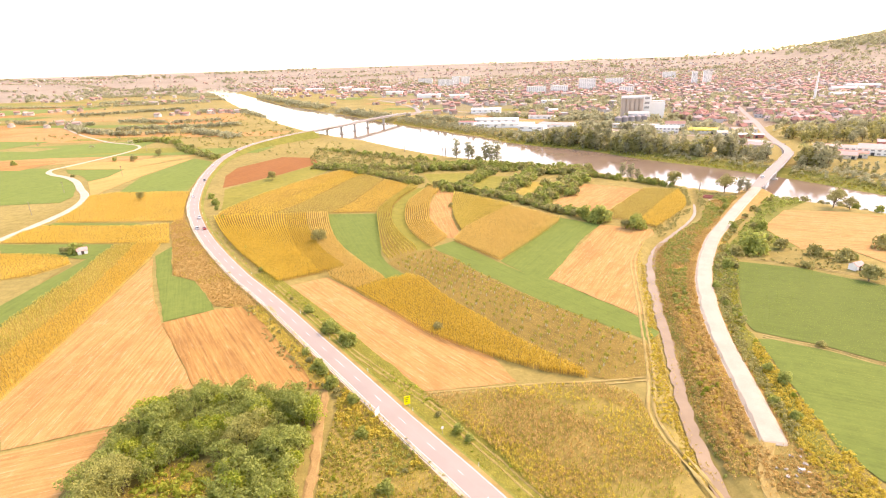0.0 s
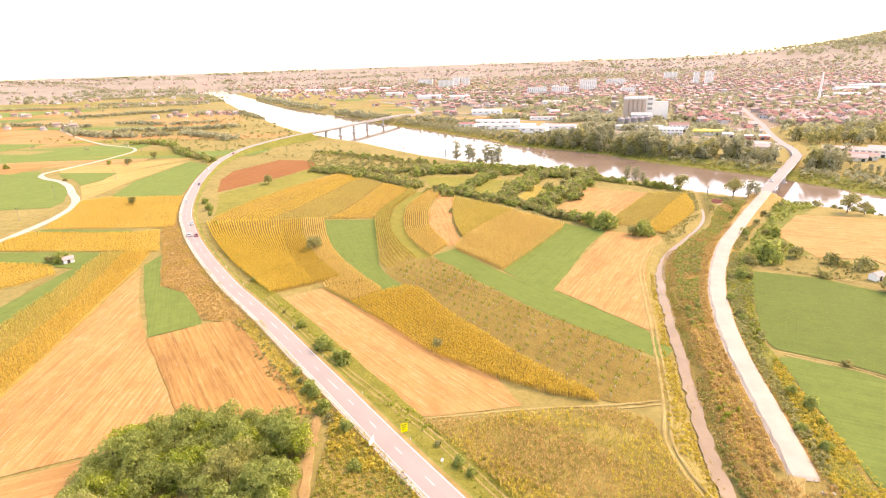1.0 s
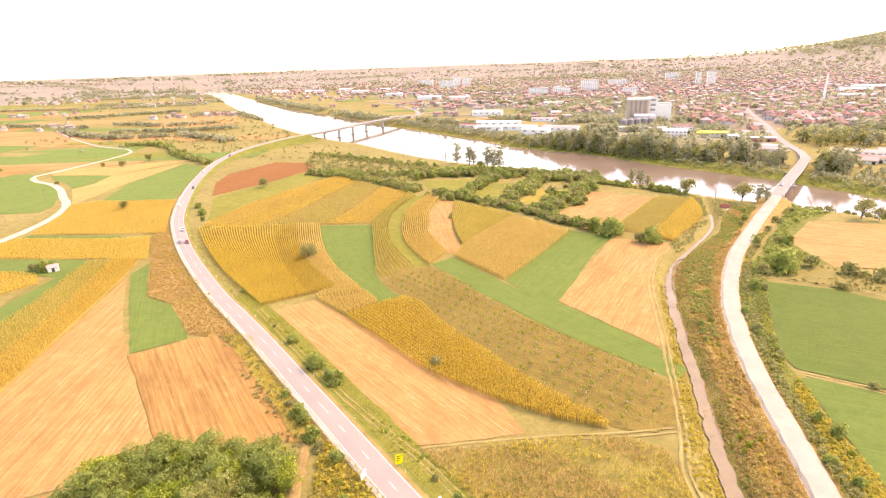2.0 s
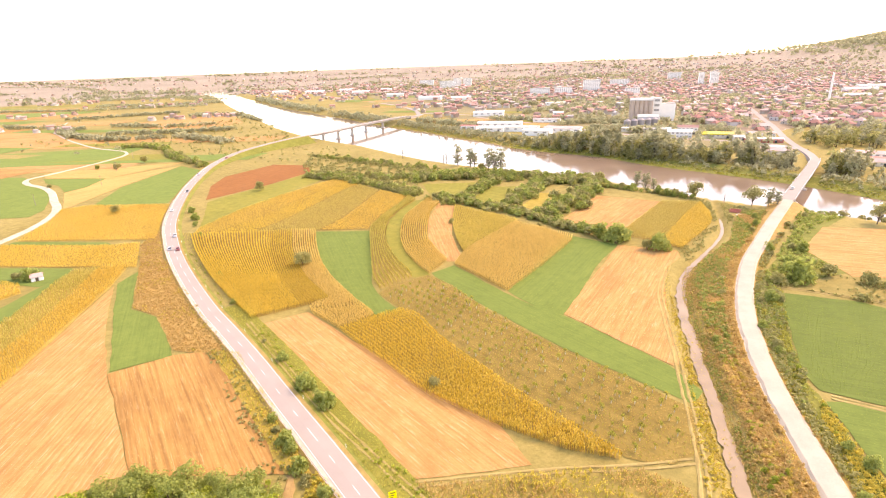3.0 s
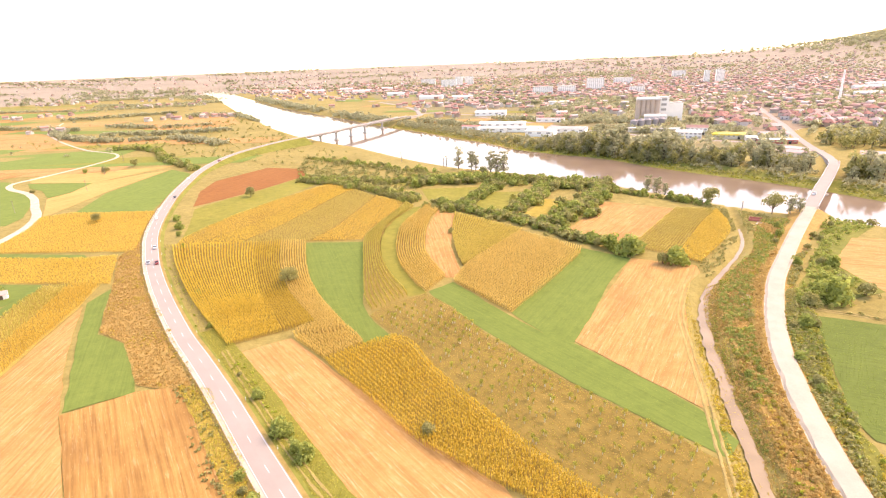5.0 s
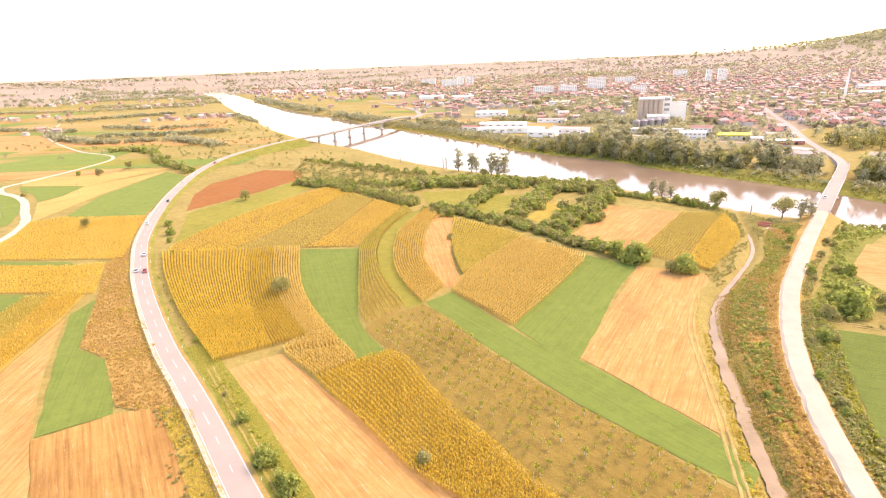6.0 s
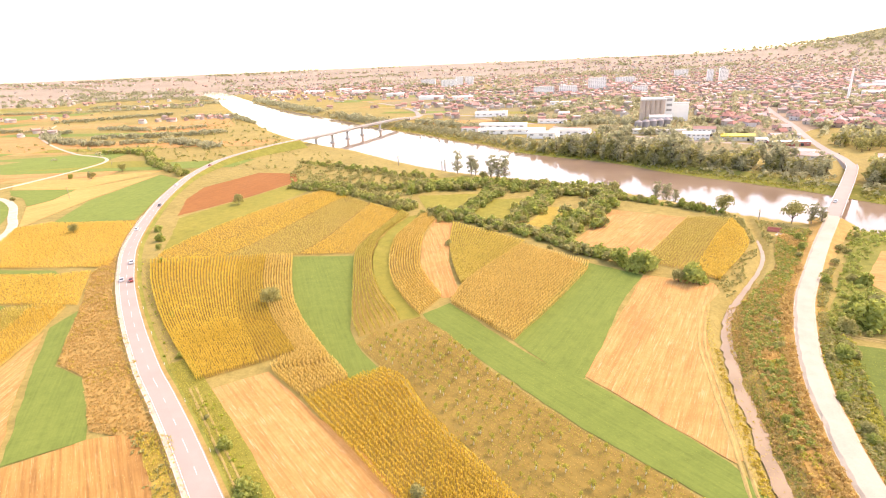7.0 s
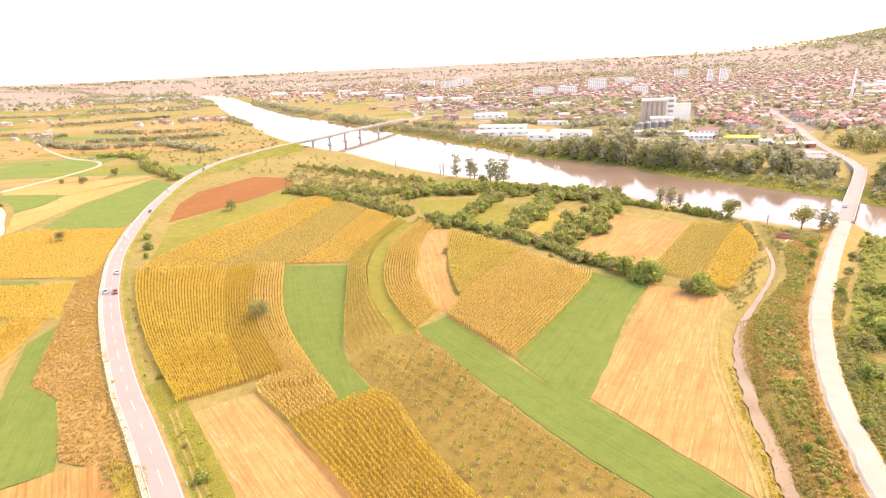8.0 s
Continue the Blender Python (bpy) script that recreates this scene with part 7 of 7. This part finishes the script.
block("shop", 336, 628, -14, 26, 14, 5, M_WHITE, M_PINKROOF, "low shop with a faded roof", "shop", 1, 6, 1.4)
block("shed", 292, 520, -40, 26, 12, 4, M_CREAM, M_PINKROOF, "low shed with a faded red roof under the trees", "shed", 1, 5, 1.8)
block("shed", 300, 545, -30, 24, 9, 3.5, M_WHITE, M_CONCRETE, "long pale open-fronted shed", "shed", 1, 6, 0.9)
# red-roofed works east of the bridge
block("works", 352, 478, -36, 54, 12, 6, M_WHITE, M_PINKROOF, "long white works building with a faded red roof", "works", 2, 12, 1.6)
block("works", 384, 462, -36, 60, 14, 7, M_WHITE, M_PINKROOF, "white works hall with many windows", "works", 2, 14, 1.8)
block("works", 340, 462, -36, 26, 11, 4.5, M_CREAM, M_REDROOF, "low works hall with red roof", "works", 1, 6, 1.4)
block("works", 410, 486, -36, 46, 14, 7, M_REDROOF, M_PINKROOF, "red-fronted works hall with windows", "works", 2, 10, 1.8)
block("cottage", 318, 470, -30, 12, 9, 3.6, M_CREAM, M_PINKROOF, "low cottage with a faded red roof near the bridge", "house", 1, 4, 2.4)
block("cottage", 333, 455, -30, 14, 9, 3.6, M_CREAM, M_PINKROOF, "low long cottage near the bridge", "house", 1, 4, 2.2)
# factory halls behind the riverside trees
for x, y, yaw, w, d, h, rf_, lab in ((66, 806, -14, 62, 24, 7, M_WHITE, "white-roofed factory hall among trees"), (52, 760, -18, 34, 20, 6, M_WHITE, "white factory hall near the river"), (90, 752, -22, 44, 22, 6, M_CONCRETE, "grey-roofed factory hall by the river"), (104, 705, -26, 34, 18, 7, M_WHITE, "white factory hall with an open front"), (140, 728, -22, 46, 26, 6, M_PINKROOF, "wide factory hall with a faded roof"), (62, 985, -8, 52, 34, 7, M_WHITE, "wide white hall among fields"), (140, 850, -20, 40, 12, 5, M_PINKROOF, "long brown-roofed shed among fields"), (172, 930, -14, 16, 12, 7, M_WHITE, "small white block among fields"), (210, 1160, -12, 40, 16, 6, M_CREAM, "long cream hall by the straight road"), (22, 792, -24, 24, 12, 5, M_REDROOF, "red-roofed boathouse on the far bank")):
    block("factory_hall", x, y, yaw, w, d, h, M_WHITE, rf_, lab, "factory", 1, max(2, int(w / 9)), 1.2)
# apartment blocks and white halls farther off
for x, y, yaw, w, d, h, st, lab in ((232, 1505, -8, 52, 13, 19, 6, "long pale concrete apartment block"), (290, 1485, -8, 44, 13, 20, 6, "long pale concrete apartment block"), (392, 1598, -10, 46, 16, 32, 9, "tall white apartment block"), (452, 1428, -10, 34, 13, 15, 5, "pale five-storey apartment block"), (752, 1722, -14, 15, 15, 38, 11, "slim pale tower block"), (780, 1708, -14, 15, 15, 40, 11, "slim pale tower block"), (800, 1730, -14, 13, 15, 36, 10, "slim pale tower block"), (-110, 2400, -4, 60, 14, 26, 7, "far white apartment block"), (-20, 2200, -4, 60, 14, 26, 7, "far white apartment block"), (60, 2280, -4, 34, 14, 32, 9, "far white tower block"), (20, 2260, -4, 30, 14, 34, 9, "far white tower block"), (560, 1900, -10, 60, 14, 20, 6, "far pale apartment block"), (900, 2300, -10, 50, 14, 24, 7, "far pale apartment block")):
    block("apartment_block", x, y, yaw, w, d, h, M_WHITE, M_CONCRETE, lab, "apartment block", st, max(4, int(w / 5)))
for x, y, yaw, w, d in ((-692, 2234, 6, 60, 30), (-523, 2115, 4, 70, 30), (-420, 2200, 0, 50, 26), (-324, 1975, 0, 60, 26), (-250, 2100, 5, 40, 20), (-174, 1699, -6, 50, 26), (-60, 1480, -8, 60, 24), (20, 1420, -8, 50, 20), (880, 1240, -16, 60, 24), (980, 1330, -16, 70, 26), (760, 1080, -20, 40, 18)):
    block("far_hall", x, y, yaw, w, d, 8, M_WHITE, M_WHITE, "far white-roofed industrial hall", "hall", 0, 0, 2.0)
# slim chimney
ch = tagged(new("chimney_stack"), "slim white factory chimney", "chimney")
ch.matrix_basis = pose(666, 1016, -0.2)
bm = bmesh.new()
tube(bm, (0, 0, 0), (0, 0, 52), 2.2, 1.3, 16)
part("shaft", bm, M_WHITE, ch)
bm = bmesh.new()
tube(bm, (0, 0, 51.6), (0, 0, 53), 1.5, 1.5, 16)
part("rim", bm, M_REDROOF, ch)


# ---- small things ----
def make_hut(x, y, yaw, label):
    root = tagged(new("hut"), label, "hut")
    root.matrix_basis = pose(x, y, -0.1, 0, 0, yaw)
    bm = bmesh.new()
    box(bm, -2.2, 2.2, -1.7, 1.7, 0, 2.4)
    for s in (-1, 1):
        bm.faces.new([bm.verts.new(p) for p in ((s * 2.2, -1.7, 2.4), (s * 2.2, 1.7, 2.4), (s * 2.2, 0, 3.4))])
    part("wall", bm, M_WHITE, root)
    bm = bmesh.new()
    for s in (-1, 1):
        v = [bm.verts.new(p) for p in ((-2.5, s * 2.05, 2.2), (2.5, s * 2.05, 2.2), (2.5, 0, 3.5), (-2.5, 0, 3.5), (-2.5, s * 2.05, 2.34), (2.5, s * 2.05, 2.34), (2.5, 0, 3.64), (-2.5, 0, 3.64))]
        for f in ((3, 2, 1, 0), (4, 5, 6, 7), (0, 1, 5, 4), (1, 2, 6, 5), (3, 0, 4, 7)):
            bm.faces.new([v[i] for i in f])
    part("roof", bm, M_PINKROOF, root)
    bm = bmesh.new()
    box(bm, -0.6, 0.6, -1.76, -1.70, 0.1, 2.0)
    part("door", bm, M_DARK_WOOD, root, "dark open doorway")
    bm = bmesh.new()
    box(bm, 2.2, 2.26, -0.5, 0.5, 1.0, 1.9)
    part("window", bm, M_GLASS_DARK, root)
    return root


# low brick ruin where the creek meets the river
ruin = tagged(new("ruin"), "low roofless ruin of red brick on the river bank", "ruin")
ruin.matrix_basis = pose(163.6, 334.4, -0.05, 0, 0, -32)
for k, (x0, x1, y0, y1, h) in enumerate(((-4.4, 4.4, -1.6, -1.25, 1.2), (-4.4, -4.05, -1.24, 1.5, 1.5), (4.05, 4.4, -1.24, 1.5, 0.9), (-4.04, 1.8, 1.15, 1.5, 1.7))):
    bm = bmesh.new()
    v = box(bm, x0, x1, y0, y1, 0, h)
    bmesh.ops.subdivide_edges(bm, edges=bm.edges[:], cuts=5, use_grid_fill=True)
    for q in bm.verts:
        if q.co.z > h - 0.01:
            q.co.z -= 0.55 * abs(noise.noise(Vector((q.co.x * 1.1, q.co.y * 1.1, k))))
    part("wall", bm, M_REDROOF, ruin)
bm = bmesh.new()
bmesh.ops.create_grid(bm, x_segments=14, y_segments=6, size=1)
for q in bm.verts:
    q.co.z = 0.25 + 0.35 * noise.noise(Vector((q.co.x * 4, q.co.y * 2, 5)))
    q.co.x, q.co.y = q.co.x * 3.9, q.co.y * 1.1
part("rubble", bm, M_PINKROOF, ruin, "broken brick rubble")

make_hut(-193.5, 256, 35, "small white hut with a faded roof beside bushes")
make_hut(166.5, 210.5, 20, "small white hut with a dark doorway among bushes")

# yellow notice board on the road's right bank
board = tagged(new("road_sign"), "bright yellow road sign on two posts", "road sign")
board.matrix_basis = pose(-15.4, 122.0, -0.25, 0, 0, 20)
bm = bmesh.new()
box(bm, -0.85, 0.85, -0.04, 0.04, 1.1, 3.7)
bmesh.ops.bevel(bm, geom=bm.edges[:], offset=0.02, segments=1, affect="EDGES")
panel = part("panel", bm, M_YELLOW, board, "yellow sheet panel")
for k in range(3):
    bm = bmesh.new()
    box(bm, -0.6, 0.6 - 0.25 * k, -0.052, -0.044, 3.15 - 0.6 * k, 3.35 - 0.6 * k)
    part("text_bar", bm, M_BLACK, panel)
for s in (-0.6, 0.6):
    bm = bmesh.new()
    tube(bm, (s, 0.08, 0), (s, 0.08, 3.6), 0.05, 0.05, 8)
    part("post", bm, M_STEEL, board)
# white direction board, seen from behind
board = tagged(new("road_sign"), "white-backed road sign on braced posts", "road sign")
board.matrix_basis = pose(-22.9, 117.6, -0.1, 0, 0, 70)
bm = bmesh.new()
box(bm, -1.1, 1.1, -0.03, 0.03, 1.2, 3.0)
bmesh.ops.bevel(bm, geom=bm.edges[:], offset=0.015, segments=1, affect="EDGES")
part("panel", bm, M_WHITE, board)
for s in (-0.8, 0.8):
    bm = bmesh.new()
    tube(bm, (s, 0.08, -0.1), (s, 0.08, 3.0), 0.05, 0.05, 8)
    part("post", bm, M_STEEL, board)
    bm = bmesh.new()
    tube(bm, (s, 1.5, -0.1), (s, 0.1, 2.0), 0.04, 0.04, 6)
    part("brace", bm, M_STEEL, board)
# round sign
rs = tagged(new("road_sign"), "round white road sign on a single post", "road sign")
rs.matrix_basis = pose(-5.8, 110.6, -0.2, 0, 0, 25)
bm = bmesh.new()
bmesh.ops.create_cone(bm, cap_ends=True, segments=24, radius1=0.42, radius2=0.42, depth=0.05, matrix=Matrix.Translation((0, -0.06, 2.3)) @ Matrix.Rotation(math.pi / 2, 4, "X"))
part("disc", bm, M_WHITE, rs)
bm = bmesh.new()
tube(bm, (0, 0, 0), (0, 0, 2.6), 0.04, 0.04, 8)
part("post", bm, M_STEEL, rs)


# marker posts along the main road
marker = None
acc = 0.0
nor = sides(MAIN)
for i in range(8, 130):
    acc += (MAIN[i] - MAIN[i - 1]).length
    if acc < 24:
        continue
    acc = 0.0
    for s in (-1, 1):
        q = MAIN[i] + nor[i] * (s * 4.45)
        m = pose(q.x, q.y, q.z - 0.06)
        if marker is None:
            marker = tagged(new("marker_post"), "white roadside marker post with a dark band", "marker post", "posts along the main road")
            bm = bmesh.new()
            v = box(bm, -0.06, 0.06, -0.05, 0.05, -0.2, 1.0)
            v[4].co.z = v[5].co.z = 0.93
            part("shaft", bm, M_WHITE, marker)
            bm = bmesh.new()
            box(bm, -0.064, 0.064, -0.054, 0.054, 0.65, 0.8)
            part("band", bm, M_BLACK, marker)
            marker.matrix_basis = m
        else:
            copy_thing(marker, m)

# rubble at the end of the white road
rr = random.Random(6)
for k, (x, y, s) in enumerate(((74, 101, 0.6), (75.5, 98.5, 0.7), (73.5, 96.5, 1.1), (74.6, 95.8, 0.7), (70.5, 97, 0.5), (69.5, 95, 0.55), (70.5, 93.2, 0.45), (77.5, 103, 0.4), (72, 92, 0.4), (68.6, 97.6, 0.35), (71.5, 95, 0.4), (76, 101, 0.35))):
    bm = bmesh.new()
    bmesh.ops.create_icosphere(bm, subdivisions=2, radius=1)
    for v in bm.verts:
        v.co *= 1 + 0.75 * noise.noise(v.co * 1.7 + Vector((k * 3.1, 0, 0)))
        v.co.z *= 0.55
        v.co.x *= 1.25
    rock = part("rubble_stone", bm, M_CONCRETE)
    rock.matrix_basis = pose(x, y, 0.02 + 0.1 * s, 0, 0, rr.uniform(0, 360)) @ Matrix.Diagonal((s * 0.75, s * 0.75, s * 0.75, 1))
    tagged(rock, "pale lump of rubble at the road's end", "rubble", "rubble at the end of the white road")
# bare sand patches in the scrub
for x, y, a, b_ in ((108, 243, 3.0, 7), (122, 266, 2.5, 4), (104, 232, 2.0, 5), (166, 330, 6, 3)):
    pts = [(x + a * math.cos(k * 0.52) * (1 + 0.3 * math.sin(k * 2.1)), y + b_ * math.sin(k * 0.52) * (1 + 0.25 * math.cos(k * 1.7))) for k in range(12)]
    field(pts, M_GRAVEL, "bare pale sand patch in the scrub", "sand_patch", 0.8)

# wooden power poles on the western plain
pole = None
for x, y in ((-283, 338), (-307, 404), (-300, 470), (-330, 540), (-360, 620)):
    if pole is None:
        pole = tagged(new("power_pole"), "slim wooden power pole with a cross-arm", "power pole", "power poles on the plain")
        bm = bmesh.new()
        tube(bm, (0, 0, -0.3), (0, 0, 9), 0.16, 0.11, 8)
        part("pole", bm, M_BARK_PALE, pole)
        bm = bmesh.new()
        box(bm, -0.9, 0.9, -0.06, 0.06, 8.4, 8.55)
        part("cross_arm", bm, M_BARK, pole)
        pole.matrix_basis = pose(x, y, -0.1)
    else:
        copy_thing(pole, pose(x, y, -0.1, 0, 0, 20))


def make_car(label, paint):
    """A small hatchback: body, glazed cabin, wheels with rims, lamps."""
    root = tagged(new("car"), label, "car", "cars on the road")
    bm = bmesh.new()
    prof = [(-2.0, 0.3), (-2.05, 0.75), (-1.9, 0.92), (-0.9, 0.98), (1.5, 0.98), (2.0, 0.9), (2.08, 0.6), (2.05, 0.3)]
    rings = [[bm.verts.new((x, s * (0.84 if z > 0.8 else 0.88), z)) for x, z in prof] for s in (-1, 1)]
    for i in range(len(prof)):
        j = (i + 1) % len(prof)
        bm.faces.new((rings[0][i], rings[0][j], rings[1][j], rings[1][i]))
    bm.faces.new(rings[0][::-1])
    bm.faces.new(rings[1])
    part("body", bm, paint, root)
    bm = bmesh.new()
    cab = [(-0.95, 0.97), (-0.35, 1.44), (1.1, 1.47), (1.75, 0.97)]
    rings = [[bm.verts.new((x, s * (0.66 if z > 1.2 else 0.8), z)) for x, z in cab] for s in (-1, 1)]
    for i in range(3):
        bm.faces.new((rings[0][i], rings[0][i + 1], rings[1][i + 1], rings[1][i]))
    bm.faces.new(rings[0][::-1])
    bm.faces.new(rings[1])
    part("cabin", bm, M_GLASS_DARK, root, "dark glazing")
    bm = bmesh.new()
    box(bm, -0.3, 1.06, -0.64, 0.64, 1.455, 1.5)
    part("roof", bm, paint, root)
    for x in (-1.3, 1.3):
        for s in (-1, 1):
            bm = bmesh.new()
            tube(bm, (x, s * 0.68, 0.31), (x, s * 0.9, 0.31), 0.31, 0.31, 14)
            wh = part("wheel", bm, M_RUBBER, root)
            bm = bmesh.new()
            tube(bm, (x, s * 0.9, 0.31), (x, s * 0.915, 0.31), 0.19, 0.17, 10)
            part("rim", bm, M_STEEL, wh)
    for s in (-1, 1):
        bm = bmesh.new()
        box(bm, -2.1, -2.0, s * 0.6 - 0.18, s * 0.6 + 0.18, 0.62, 0.78)
        part("headlight", bm, M_STEEL, root)
    return root


P_SILVER = plain("silver_paint", (0.55, 0.55, 0.56), 0.35, 0.05, 1, 0.5, 0.3)
P_RED = plain("red_paint", (0.3, 0.04, 0.03), 0.35, 0.05, 1, 0.5)
P_DARK = plain("dark_paint", (0.08, 0.08, 0.09), 0.35, 0.05, 1, 0.5)
P_WHITE = plain("white_paint", (0.75, 0.75, 0.74), 0.35, 0.05, 1, 0.5)
cars = [make_car("silver car driving on the main road", P_SILVER), make_car("dark red car driving on the main road", P_RED), make_car("dark car driving on the main road", P_DARK), make_car("white car on the road", P_WHITE)]


def on_road(line, near, side, ob, flip):
    i = min(range(1, len(line) - 1), key=lambda k: (line[k].x - near[0]) ** 2 + (line[k].y - near[1]) ** 2)
    d = line[i + 1] - line[i - 1]
    n = Vector((d.y, -d.x, 0)).normalized()
    p = line[i] + n * side
    yaw = math.degrees(math.atan2(d.y, d.x)) + (0 if flip else 180)
    m = pose(p.x, p.y, p.z + 0.04, 0, 0, yaw)
    if ob.get("set"):
        return copy_thing(ob, m)
    ob["set"] = 1
    ob.matrix_basis = m
    return ob


for near, side, k, flip in (((-157, 316), 1.8, 0, True), ((-146, 293), 1.8, 1, True), ((-151, 292), -1.8, 0, False), ((-206, 430), 1.8, 2, True), ((-224, 500), -1.8, 3, False), ((-237, 580), 1.8, 1, True), ((-190, 372), -1.8, 3, False)):
    on_road(MAIN, near, side, cars[k], flip)
on_road(spline(NEAR_DECK, 4), (216, 372), -1.6, cars[3], False)


# steel guard rail on the outer side of the bend
guard = tagged(new("guard_rail"), "low steel guard rail along the outer bend", "guard rail")
run = [p - nor[i] * 4.25 for i, p in enumerate(MAIN)][34:150]
part("rail", ribbon(run, [(-0.03, 0.42), (-0.05, 0.52), (-0.03, 0.62), (-0.05, 0.72), (0.0, 0.72), (0.02, 0.57), (0.0, 0.42), (-0.03, 0.42)]), M_STEEL, guard)
gp = None
for p in run[::2]:
    if gp is None:
        bm = bmesh.new()
        box(bm, -0.1, -0.04, -0.05, 0.05, -0.3, 0.74)
        q = part("post", bm, M_STEEL, guard)
        gp = q.data
    else:
        q = part("post", gp, None, guard)
    q.location = p
